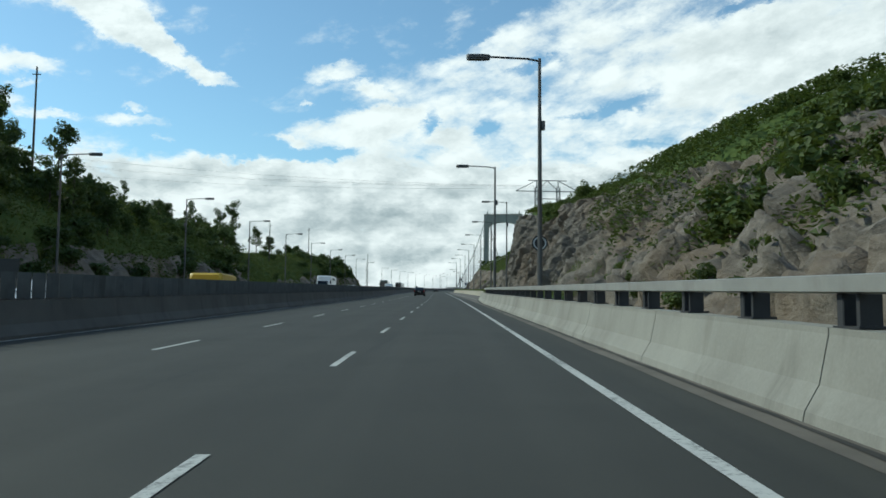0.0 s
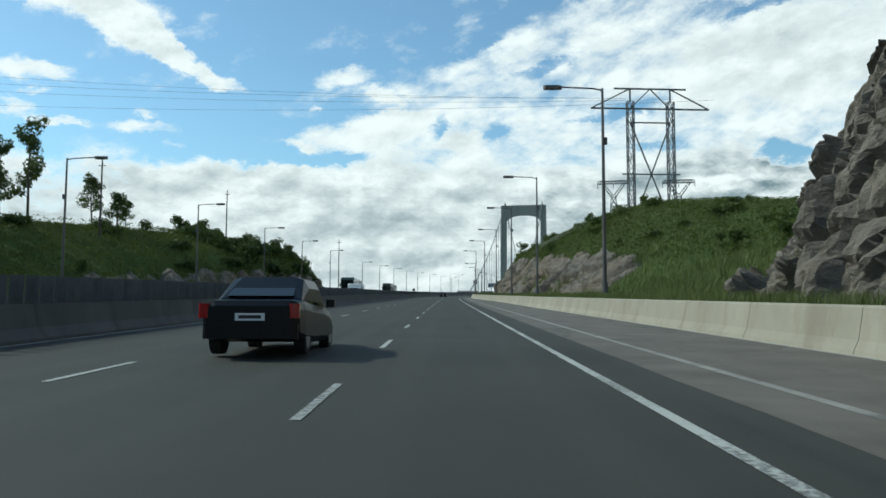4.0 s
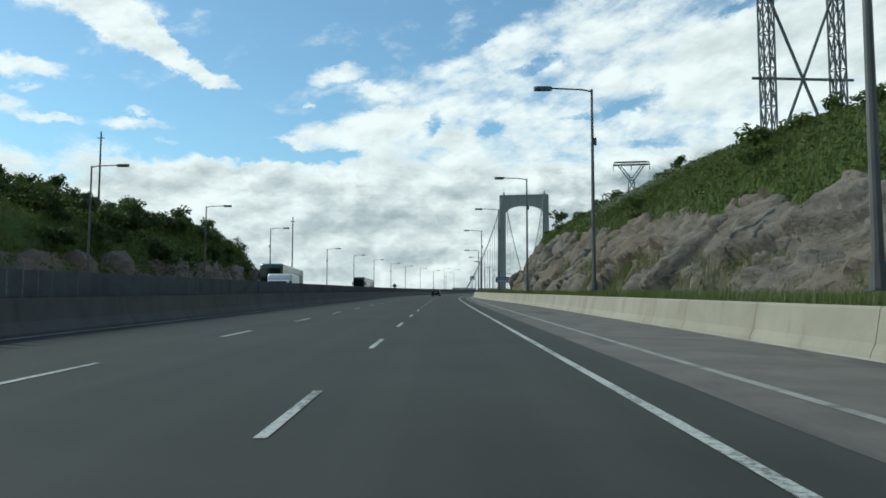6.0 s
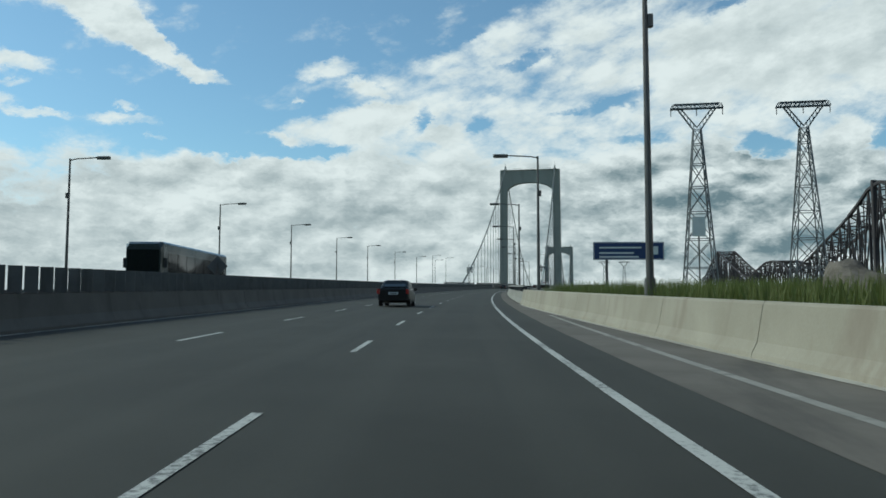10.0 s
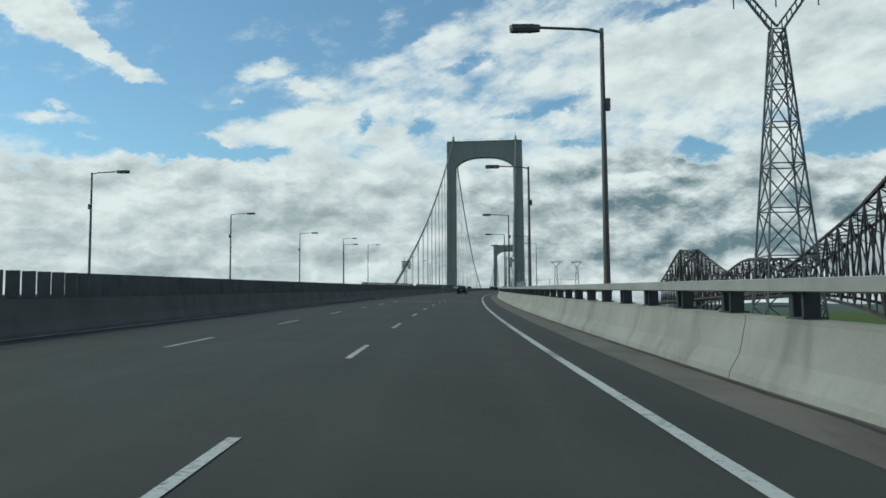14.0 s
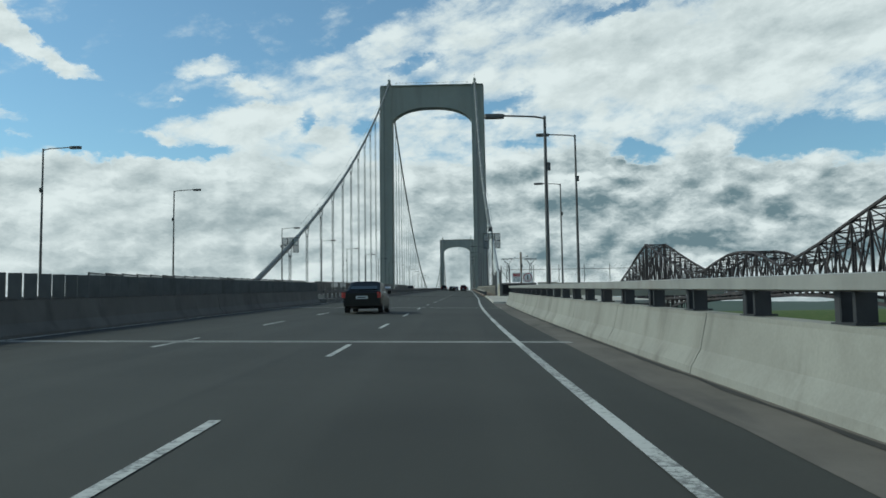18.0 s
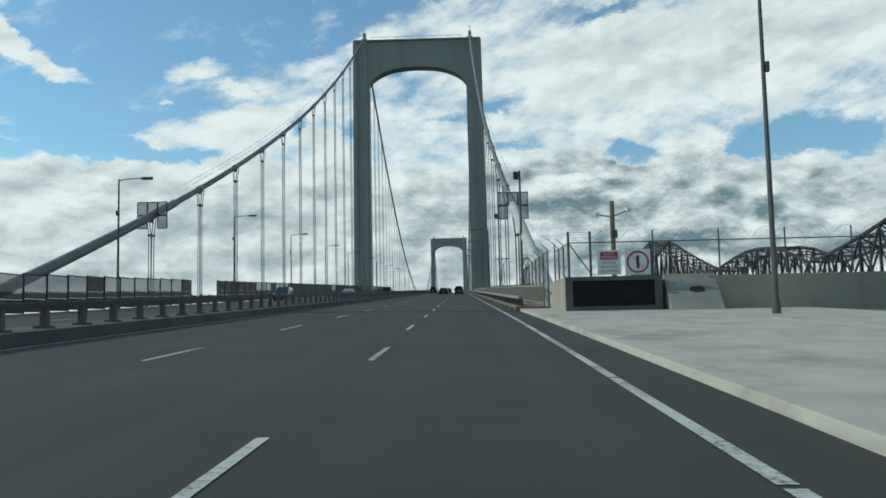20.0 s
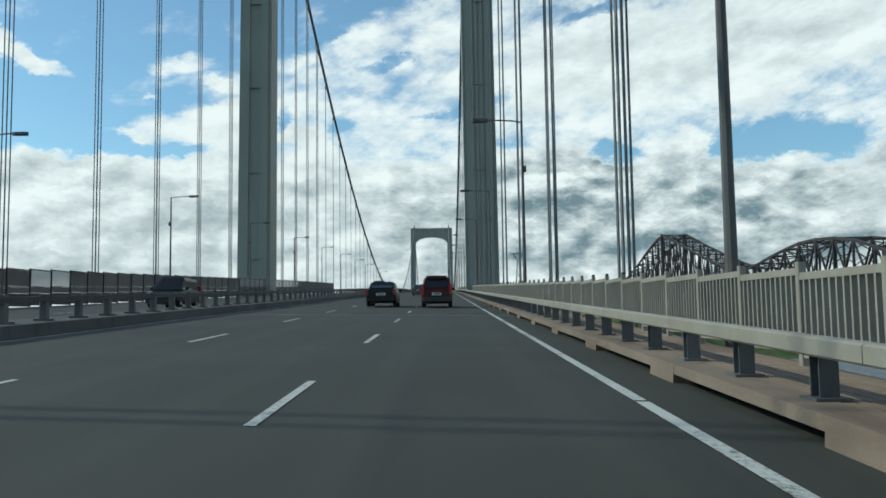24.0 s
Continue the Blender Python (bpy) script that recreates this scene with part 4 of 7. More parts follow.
def tower(y, name):
    t = thing(name, pose(0, y, 0), "tall grey-green steel suspension tower with arched portal", "bridge tower", "bridge towers")
    for side in (-1, 1):
        b = B()
        lo, hi = -75.0, 81.0
        cx0, cx1 = 18.5, 18.0
        w0, w1, d0, d1 = 5.6, 5.0, 6.4, 5.4
        def ring(cx, w, d):
            c, g = 0.45, 0.9
            pts = [(-w / 2 + c, -d / 2), (-g, -d / 2), (-g, -d / 2 + 0.35), (g, -d / 2 + 0.35), (g, -d / 2), (w / 2 - c, -d / 2), (w / 2 - c, -d / 2 + c), (w / 2, -d / 2 + c),
                   (w / 2, d / 2 - c), (w / 2 - c, d / 2 - c), (w / 2 - c, d / 2), (-w / 2 + c, d / 2), (-w / 2 + c, d / 2 - c), (-w / 2, d / 2 - c), (-w / 2, -d / 2 + c), (-w / 2 + c, -d / 2 + c)]
            return [(side * cx + x, yy) for x, yy in pts]
        r0, r1 = ring(cx0 + 0.3, w0, d0), ring(cx1, w1, d1)
        n = len(r0)
        vs = [(x, yy, lo) for x, yy in r0] + [(x, yy, hi) for x, yy in r1]
        b.add(vs, [(i, (i + 1) % n, n + (i + 1) % n, n + i) for i in range(n)] + [tuple(range(n - 1, -1, -1)), tuple(range(n, 2 * n))])
        b.ob("leg", M_TOWER, t)
        for h in (6, 20, 34, 48, 62):
            f = (h - lo) / (hi - lo)
            mid, hw, hd = side * (18.8 - 0.8 * f), 2.8 - 0.3 * f + 0.015, 3.2 - 0.5 * f + 0.015
            B().box(mid - hw, mid + hw, -hd + 0.45, hd - 0.45, h, h + 0.10).box(mid - hw + 0.45, mid + hw - 0.45, -hd, hd, h, h + 0.10).ob("plate_seam", M_TOWER, t)
        B().box(side * CABLE_X - 0.9, side * CABLE_X + 0.9, -1.6, 1.6, 81.0, 82.2, 0.2).box(side * CABLE_X - 0.5, side * CABLE_X + 0.5, -1.0, 1.0, 82.2, 84.2, 0.2).ob("saddle", M_TOWER, t)
        B().tube((side * CABLE_X, 0, 84), (side * CABLE_X, 0, 86.4), 0.06).ob("mast", M_DARK, t)
    # portal beam with arched underside
    n, half = 24, 15.7
    low, up = [], []
    for i in range(n + 1):
        x = -half + 2 * half * i / n
        u = abs(x) / half
        low.append((x, 66.8 + 5.6 * (1 - u ** 2.6) ** 0.75))
        up.append((x, 81.0))
    vs = [(x, yy, z) for yy in (-2.3, 2.3) for x, z in low + up]
    k = 2 * (n + 1)
    fs = []
    for i in range(n):
        fs += [(i, i + 1, n + 2 + i, n + 1 + i), (k + i, k + n + 1 + i, k + n + 2 + i, k + i + 1), (i, k + i, k + i + 1, i + 1), (n + 1 + i, n + 2 + i, k + n + 2 + i, k + n + 1 + i)]
    mesh_ob("portal_beam", vs, fs, M_TOWER, t)
    B().box(-20.3, 20.3, -2.9, 2.9, 81.0, 81.35).ob("cap", M_TOWER, t)
    rail = B()
    for x in np.arange(-14, 14.1, 4.0):
        rail.box(x - 0.05, x + 0.05, -2.6, -2.5, 81.35, 82.3)
    rail.box(-14.5, 14.5, -2.6, -2.55, 82.2, 82.3)
    rail.ob("maintenance_rail", M_TOWER, t)
    return t


tower(0.0, "suspension_tower")
tower(SPAN, "suspension_tower")


def main_cable(side):
    x = side * CABLE_X
    c = thing("main_cable", pose(0, 0, 0), "thick grey-green main suspension cable with hanger ropes", "suspension cable", "main cables")
    pts = [(side * cable_x(y), y, cable_h(y)) for y in np.arange(LOW_S, -1, 6.0)] + [(x, y, cable_h(y)) for y in np.arange(0, SPAN + 1, 12.0)] + [(x, y, cable_h(y)) for y in np.arange(SPAN + 2, SPAN - LOW_S, 12.0)]
    B().pipe(pts, 0.31, 12).ob("cable", M_CABLEGREY_SHADE, c, smooth=True)
    # splayed sleeve where the cable goes down to the anchorage
    sl = [(side * cable_x(LOW_S), LOW_S - 2.0, cable_h(LOW_S) - 0.7)] + [(side * cable_x(y), y, cable_h(y)) for y in np.arange(LOW_S, LOW_S + 38, 4.0)]
    # sleeves differ in colour: the left one has its shaded side painted in
    B().pipe(sl, 0.41, 16).ob("cable_sleeve", M_CABLE if side > 0 else M_CABLEGREY_SHADE, c, smooth=True)
    hand = B()
    for dx in (-0.45, 0.45):
        hand.pipe([(side * cable_x(y) + dx, y, cable_h(y) + 1.25) for y in np.arange(-168, -2, 8.0)], 0.02, 4)
    hand.ob("hand_rope", M_ROPE, c)
    ys = [(-181.5 if side > 0 else -178.2) + (14.1 if side > 0 else 14.2) * i for i in range(13 if side > 0 else 12)] + [13.5 * i for i in range(1, 49)] + [SPAN + 13.5 * i for i in range(1, 13)]
    for y in ys:
        z1, z0 = cable_h(y), deck_z(y) - 0.6
        x = side * cable_x(y)
        if z1 - z0 < 2:
            continue
        band = B().tube((x, y - 0.55, cable_h(y - 0.55)), (x, y + 0.55, cable_h(y + 0.55)), 0.37, None, 12)
        band.box(x - 0.10, x + 0.10, y - 0.35, y + 0.35, z1 - 0.62, z1 - 0.25)
        band.ob("cable_band", M_TOWER, c)
        near = y < 60
        for dy in (-0.28, 0.28):
            for dx in ((-0.14, 0.14) if near else (0,)):
                yy, w = y + dy * (1 if near else 0.6), 0.045 if near else 0.06
                B().pipe([(x + dx, yy, z0), (x + dx, yy, z1 - 1.9), (x + dx * 2.6, y + dy * 1.1, z1 + 0.1)], w, 5).ob("hanger_rope", M_ROPE, c)
        B().box(x - 0.22, x + 0.22, y - 0.4, y + 0.4, z1 - 2.0, z1 - 1.82).ob("rope_clamp", M_ROPE, c)
    return c


main_cable(-1)
main_cable(1)

# deck edge girders below the road
for side, l0, l1 in ((1, 1.1, 3.4), (-1, -31.8, -29.5)):
    g = sweep("deck_girder", [(l0, -0.5), (l1, -0.5), (l1, -3.2), (l0, -3.2)], -212, 900, 6.0, M_TOWER, None)
    tagged(g, "painted steel stiffening girder under the deck edge", "bridge girder", kind="structure")
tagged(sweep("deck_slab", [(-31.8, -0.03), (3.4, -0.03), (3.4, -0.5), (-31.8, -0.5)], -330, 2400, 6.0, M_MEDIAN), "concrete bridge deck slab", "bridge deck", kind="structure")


# ---------- bridge kerb, walkway, guard rail and railing on the right ----------
END = 420.0
kerb = tagged(new("kerb"), "rust-stained concrete bridge kerb with dark drain slots", "kerb", kind="structure")
s = -210.3
while s < END:
    n = 5.2 if s < 60 else 40.0
    sweep("kerb_block", [(0.80, -0.05), (0.82, 0.24), (1.24, 0.25), (1.24, -0.05)], s + 0.01, s + n * 0.22, n * 0.22, M_KERB, None, kerb)
    sweep("kerb_bridge", [(0.81, 0.115), (0.82, 0.24), (1.24, 0.25), (1.24, 0.115)], s + n * 0.22, s + n - 0.01, n * 0.78, M_KERB, None, kerb)
    s += n
sweep("gutter", [(1.20, -0.2), (1.20, 0.10), (1.25, 0.10), (1.25, -0.2)], -210.3, END, 4.0, M_DARK, None, kerb)
walk_way = tagged(new("walkway"), "weathered plank walkway between guard rail and railing", "walkway", kind="structure")
for k in range(10):
    l0 = 1.26 + k * 0.135
    sweep("plank", [(l0, 0.15), (l0, 0.245), (l0 + 0.11, 0.245), (l0 + 0.11, 0.15)], -210.3 + 0.01 * k, 60, 68.0, M_PLANK, None, walk_way)
sweep("plank_far", [(1.26, 0.15), (1.26, 0.245), (2.6, 0.245), (2.6, 0.15)], 60.1, END, 30.0, M_PLANK, None, walk_way)

guard = tagged(new("guard_rail"), "pale steel box-beam guard rail on short steel posts", "guard rail", kind="structure")
s = -209.8
while s < END:
    e = min(s + (7.6 if s < 40 else 60.0), END)
    sweep("beam", [(1.02, 0.63), (1.00, 0.65), (1.00, 0.78), (1.02, 0.80), (1.16, 0.80), (1.18, 0.78), (1.18, 0.65), (1.16, 0.63)], s + 0.006, e - 0.006, 7.6, M_RAIL, None, guard)
    s = e
# posts share the beam's paint; a darker steel puts their shade into the colour
post = B().box(-0.085, 0.085, -0.09, -0.075, 0.0, 0.46).box(-0.085, 0.085, 0.075, 0.09, 0.0, 0.46).box(-0.012, 0.012, -0.075, 0.075, 0.0, 0.46).box(-0.15, 0.16, -0.16, 0.16, 0.0, 0.025)
far_posts = B()
first = None
for k in range(int((END + 211) / 1.87)):
    s = -209.3 + 1.87 * k
    m = at_road(s, 1.20, 0.248)
    if s < 60:
        o = post.ob("rail_post", M_LATTICE_POSTSHADE, guard) if first is None else new("rail_post", first.data)
        first = first or o
        o.parent, o.matrix_basis = guard, m
    else:
        far_posts.add([m @ Vector(v) for v in post.v], post.f)
tagged(far_posts.ob("rail_posts", M_LATTICE_POSTSHADE, guard), kind="stuff")


def railing_panel(s, l, spin=0.0, last=None):
    """Two metres of railing: square posts with caps, two rails and eleven flat balusters."""
    t = thing("railing_panel", at_road(s, l, 0.17, spin), "pale painted steel railing panel with upright balusters", "railing", "bridge railing panels")
    B().box(-0.05, 0.05, -0.05, 0.05, 0.0, 1.36, 0.01).box(-0.09, 0.09, -0.09, 0.09, 0, 0.02).ob("post", M_RAIL, t)
    B().box(-0.035, 0.035, -0.05, 0.05, 1.36, 1.41, 0.012).ob("cap", M_DARK, t, "dark post cap")
    B().box(-0.04, 0.04, 0.055, 1.945, 1.20, 1.29).ob("top_rail", M_RAIL, t)
    B().box(-0.03, 0.03, 0.055, 1.945, 0.24, 0.31).ob("bottom_rail", M_RAIL, t)
    bal = None
    for i in range(11):
        if bal is None:
            o = bal = B().box(-0.042, 0.042, -0.019, 0.019, 0.315, 1.196).ob("baluster", M_RAIL, t)
        else:
            o = new("baluster", bal.data)
            o.parent = t
        o.location = (0, 0.165 * (i + 1) + 0.02, 0)
    return t


proto = railing_panel(-194.1, 2.38)
for k in range(1, 96):
    copy_thing(proto, at_road(-194.1 + 2.0 * k, 2.38, 0.17))
for k in range(1, 9):
    copy_thing(proto, at_road(-194.1 - 2.0 * k, 2.38, 0.17))
far_rail = tagged(new("far_railing"), "pale steel bridge railing running on over the main span", "railing", kind="stuff")
sweep("top_rail", [(2.34, 1.40), (2.34, 1.49), (2.42, 1.49), (2.42, 1.40)], -4.0, END, 12.0, M_RAIL, None, far_rail)
sweep("bottom_rail", [(2.35, 0.44), (2.35, 0.51), (2.41, 0.51), (2.41, 0.44)], -4.0, END, 12.0, M_RAIL, None, far_rail)
b = B()
for k in range(1270):
    m = at_road(-4.0 + 0.333 * k, 2.38, 0.2)
    w = 0.05 if k % 6 == 0 else 0.022
    b.add([m @ Vector(v) for v in B().box(-0.042, 0.042, -w, w, 0.0 if k % 6 == 0 else 0.31, 1.36 if k % 6 == 0 else 1.2).v], B().box(0, 1, 0, 1, 0, 1).f)
b.ob("balusters", M_RAIL, far_rail)

# toothed expansion joint
comb = tagged(new("expansion_joint"), "dark toothed steel expansion joint across the lanes", "expansion joint", kind="structure")
tooth = B()
for k in range(118):
    l = -11.4 + k * 0.105
    for dy, w in ((0.0, 0.05), (0.09, 0.05)):
        p0, p1 = RP(-212 + dy, l + (0.05 if dy else 0), 0.004), RP(-212 + dy + 0.13, l + w + (0.05 if dy else 0), 0.010)
        tooth.box(p0.x, p1.x, p0.y, p1.y, p0.z, p1.z + 0.004)
tooth.ob("teeth", M_DARK, comb)
strip("plate", -11.4, 0.95, -212.3, -212.1, 0.2, M_SLAT, 0.006, comb)
strip("plate", -11.4, 0.95, -211.7, -211.5, 0.2, M_SLAT, 0.006, comb)

# ---------- left kerb and rail of the bridge, far parapet ----------
lk = tagged(new("median_kerb"), "dark raised median kerb with a row of steel guard posts", "kerb", kind="structure")
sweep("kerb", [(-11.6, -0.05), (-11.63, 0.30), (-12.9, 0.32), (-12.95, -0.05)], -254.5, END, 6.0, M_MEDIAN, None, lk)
# beam and posts as on the right, with their shade put into darker colours
for l, z0, z1 in ((-11.98, 0.78, 0.92),):
    sweep("beam", [(l, z0), (l, z1), (l - 0.16, z1), (l - 0.16, z0)], -253.5, END, 6.0, M_DARK, None, lk)
first = None
rest = B()
lp = B().box(-0.09, 0.09, -0.10, 0.10, 0.0, 0.66, 0.02).box(-0.17, 0.17, -0.2, 0.2, 0.0, 0.05)
for k in range(int((END + 255) / 1.9)):
    s = -252.5 + 1.9 * k
    m = at_road(s, -12.08, 0.31)
    if s < 40:
        o = lp.ob("guard_post", M_POLE, lk) if first is None else new("guard_post", first.data)
        first = first or o
        o.parent, o.matrix_basis = lk, m
    else:
        rest.add([m @ Vector(v) for v in lp.v], lp.f)
tagged(rest.ob("guard_posts", M_POLE, lk), kind="stuff")


def far_panel(s, style):
    t = thing("parapet_panel", at_road(s, -30.6, 0.0), "low dark steel parapet panel with no screen" if style == "low" else "dark steel parapet panel with a mesh screen above", "parapet", "opposite parapet panels")
    tall = 1.05 if style == "low" else 2.65
    B().box(-0.06, 0.06, -0.06, 0.06, 0, tall, 0.01).ob("post", M_DARK, t)
    B().box(-0.04, 0.04, 0.07, 2.93, 0.12, 0.98).ob("lower_panel", M_DARK, t)
    if style == "low":
        return t
    B().box(-0.04, 0.04, 0.07, 2.93, tall - 0.08, tall).ob("top_rail", M_DARK, t)
    B().box(-0.03, 0.03, 0.07, 2.93, 1.42, 1.48).ob("middle_rail", M_DARK, t)
    B().box(-0.012, 0.012, 0.07, 2.93, 1.0, 1.41).ob("screen", M_DARKMESH, t)
    B().box(-0.012, 0.012, 0.07, 2.93, 1.49, tall - 0.09).ob("screen", M_SCREEN if style == "clear" else M_DARKMESH, t)
    return t


panels = {style: far_panel(-253.5 + 3.0 * k, style) for k, style in ((0, "clear"), (1, "dark"), (28, "low"))}
CLEAR = set(range(2, 27)) - {5, 11, 12, 20} | set(range(37, 44)) - {40} | {59, 60} | set(range(78, 93)) - {84, 85}
for k in range(2, 110):
    if k != 28:
        copy_thing(panels["low" if k in (29, 30) else "clear" if k in CLEAR else "dark"], at_road(-253.5 + 3.0 * k, -30.6, 0.0))
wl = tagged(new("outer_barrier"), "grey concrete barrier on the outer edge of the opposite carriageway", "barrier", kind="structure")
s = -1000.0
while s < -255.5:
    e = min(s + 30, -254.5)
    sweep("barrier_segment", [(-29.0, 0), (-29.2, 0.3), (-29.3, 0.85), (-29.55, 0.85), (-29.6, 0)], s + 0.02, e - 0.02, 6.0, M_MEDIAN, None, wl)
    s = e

# ---------- anchorage house, apron, fence ----------
apron = tagged(sweep("apron", [(1.0, -0.05), (1.05, 0.13), (14.0, 0.16), (14.0, -0.05)], -254.5, -210.5, 4.0, M_KERBPALE, None), "worn pale concrete apron with a rounded kerb", "pavement", kind="structure")
house = thing("anchorage_house", at_road(-216.5, 2.75, 0.12), "beige concrete anchorage block with a large dark louvre", "service building")
B().box(0, 0.35, 0.3, 5.9, 0, 1.62).box(0.35, 4.45, 5.5, 5.9, 0, 1.62).box(0.35, 4.45, 0.3, 5.5, 1.52, 1.62).ob("wall", M_BEIGE, house)
B().box(0, 0.34, 0, 0.3, 0, 1.62).box(4.16, 4.5, 0, 0.3, 0, 1.62).box(0.34, 4.16, 0, 0.3, 1.42, 1.62).box(0.34, 4.16, 0, 0.3, 0, 0.22).ob("louvre_frame", M_POLE, house, "dark grey concrete louvre surround")
B().box(0.34, 4.16, 0.32, 0.36, 0.2, 1.44).ob("louvre_backing", M_PLASTIC, house)
sl = None
for i in range(9):
    if sl is None:
        o = sl = B().add([(0.36, 0.02, 0.0), (4.14, 0.02, 0.0), (4.14, 0.2, 0.12), (0.36, 0.2, 0.12), (0.36, 0.02, 0.02), (4.14, 0.02, 0.02), (4.14, 0.2, 0.14), (0.36, 0.2, 0.14)], [(3, 2, 1, 0), (4, 5, 6, 7), (0, 1, 5, 4), (1, 2, 6, 5), (2, 3, 7, 6), (3, 0, 4, 7)]).ob("slat", M_DARK, house)
    else:
        o = new("slat", sl.data)
        o.parent = house
    o.location = (0, 0, 0.24 + 0.13 * i)
ramp = thing("sloped_panel", at_road(-216.5, 7.45, 0.12), "leaning stained concrete panel with a flat dark splotch", "concrete panel")
B().add([(0, -0.9, 0), (2.4, -0.9, 0), (2.4, 0.5, 1.75), (0, 0.5, 1.75), (0, 1.0, 0), (2.4, 1.0, 0), (2.4, 0.7, 1.75), (0, 0.7, 1.75)], [(0, 1, 2, 3), (5, 4, 7, 6), (3, 2, 6, 7), (0, 3, 7, 4), (1, 5, 6, 2), (4, 5, 1, 0)]).ob("slab", M_CONCRETE, ramp)
# thin black patch lying flat on the sloped face
splotch = B()
splotch.prism([(1.0, 0.0), (1.35, -0.12), (1.7, -0.05), (1.75, 0.16), (1.5, 0.26), (1.1, 0.22)], 0.0, 0.012, Matrix.Translation((0, -0.17, 0.93)) @ Matrix.Rotation(math.atan2(1.75, 1.4), 4, "X"))
splotch.ob("splotch", M_PLASTIC, ramp)
tagged(sweep("side_wall", [(9.5, 0), (9.5, 1.75), (30.0, 1.75), (30.0, 0)], -216.2, -215.6, 0.6, M_BEIGE), "beige concrete wall beside the anchorage block", "wall", kind="structure")


def fence_post(name, parent, m, h, arm):
    b = B().tube((0, 0, 0), (0, 0, h), 0.04, None, 8)
    if arm:
        b.bar((0, 0, h), (-0.36, 0, h + 0.36), 0.05, 0.03)
    o = b.ob(name, M_POLE, parent)
    o.matrix_basis = m
    return o


def mesh_wires(b, n_len, h, step=0.11):
    """Diagonal chain-link wires over a bay n_len long."""
    k = int((n_len + h) / step)
    for i in range(k):
        a = i * step
        y0, z0 = (a, 0.0) if a <= n_len else (n_len, a - n_len)
        y1, z1 = (a - h, h) if a >= h else (0.0, a)
        b.bar((0, y0, z0), (0, y1, z1), 0.0028)
        b.bar((0, n_len - y0, z0), (0, n_len - y1, z1), 0.0028)
    return b


fence = thing("security_fence", at_road(-210.4, 2.62, 0.0), "galvanised chain-link security fence topped with barbed wire arms", "fence")
for k in range(9):
    s = 2.4 * k
    fence_post("post", fence, pose(0, s, 0), 3.3, True)
    if k < 8:
        mesh_wires(B(), 2.4, 3.1).ob("mesh_bay", M_ROPE, fence).location = (0, s, 0.15)
w = B().tube((0, 0, 3.28), (0, 19.2, 3.28), 0.025, None, 6)
w.ob("top_pipe", M_GALV, fence)
w = B()
for i in range(3):
    w.tube((-0.12 * (i + 1), 0, 3.3 + 0.12 * (i + 1)), (-0.12 * (i + 1), 19.2, 3.3 + 0.12 * (i + 1)), 0.006, None, 4)
w.ob("barbed_wire", M_ROPE, fence)
f2 = thing("roof_fence", at_road(-216.4, 2.85, 1.74), "steel fence with barbed wire on the anchorage block", "fence")
for k, x in enumerate((0.12, 1.15, 4.1, 7.2, 10.3, 13.4)):
    B().tube((x, 0.15, 0), (x, 0.15, 2.15), 0.06 if k < 2 else 0.04, None, 8).ob("post", M_POLE, f2)
B().tube((0.15, 0.15, 1.62), (17.0, 0.15, 1.62), 0.03, None, 6).ob("pipe", M_POLE, f2)
B().bar((0.18, 0.15, 1.55), (1.1, 0.15, 0.2), 0.05).ob("brace", M_POLE, f2)
for i in range(4):
    B().tube((0.15, 0.15, 1.75 + 0.12 * i), (1.15, 0.15, 1.75 + 0.12 * i), 0.008, None, 4).ob("barbed_wire", M_ROPE, f2)
coil = B()
pts = [(1.5 + 0.11 * i, 0.15 + 0.22 * math.cos(i * 0.55), 1.95 + 0.26 * math.sin(i * 0.55)) for i in range(140)]
coil.pipe(pts, 0.007, 4).ob("razor_coil", M_ROPE, f2)
mesh_wires(B(), 15.5, 1.6, 0.14).ob("mesh_bay", M_ROPE, f2).matrix_basis = pose(17.0, 0.15, 0.02, 0, 0, 90)
fence_post("corner_post", f2, pose(0.1, 5.6, 0), 2.0, True)
B().tube((0.1, 0.15, 1.6), (0.1, 5.6, 1.6), 0.025, None, 6).ob("pipe", M_POLE, f2)
for i in range(2):
    fence_post("post", f2, pose(0.1, 1.9 + 1.9 * i, 0), 1.65, True)
mesh_wires(B(), 5.4, 1.55, 0.18).ob("mesh_bay", M_ROPE, f2).matrix_basis = pose(0.1, 0.15, 0.02)

# notices
no = thing("notice", at_road(-216.34, 4.3, 1.84), "white notice with red heading on the fence, access forbidden", "sign")
no.scale = (0.88, 1, 0.88)
B().box(0, 1.26, 0.0, 0.02, 0, 1.32, 0.0).ob("plate", M_SIGNWHITE, no)
B().box(0.16, 1.10, -0.004, 0, 0.80, 1.22).ob("heading_field", M_SIGNRED, no)


def words(name, text, size, mat, parent, m):
    cu = bpy.data.curves.new(name, "FONT")
    cu.body, cu.size, cu.align_x, cu.extrude = text, size, "CENTER", 0.001
    tmp = bpy.data.objects.new(name, cu)
    scene.collection.objects.link(tmp)
    me = bpy.data.meshes.new_from_object(tmp.evaluated_get(bpy.context.evaluated_depsgraph_get()))
    bpy.data.objects.remove(tmp)
    me.materials.clear()
    me.materials.append(mat)
    o = new(name, me)
    o.parent, o.matrix_basis = parent, m
    return o


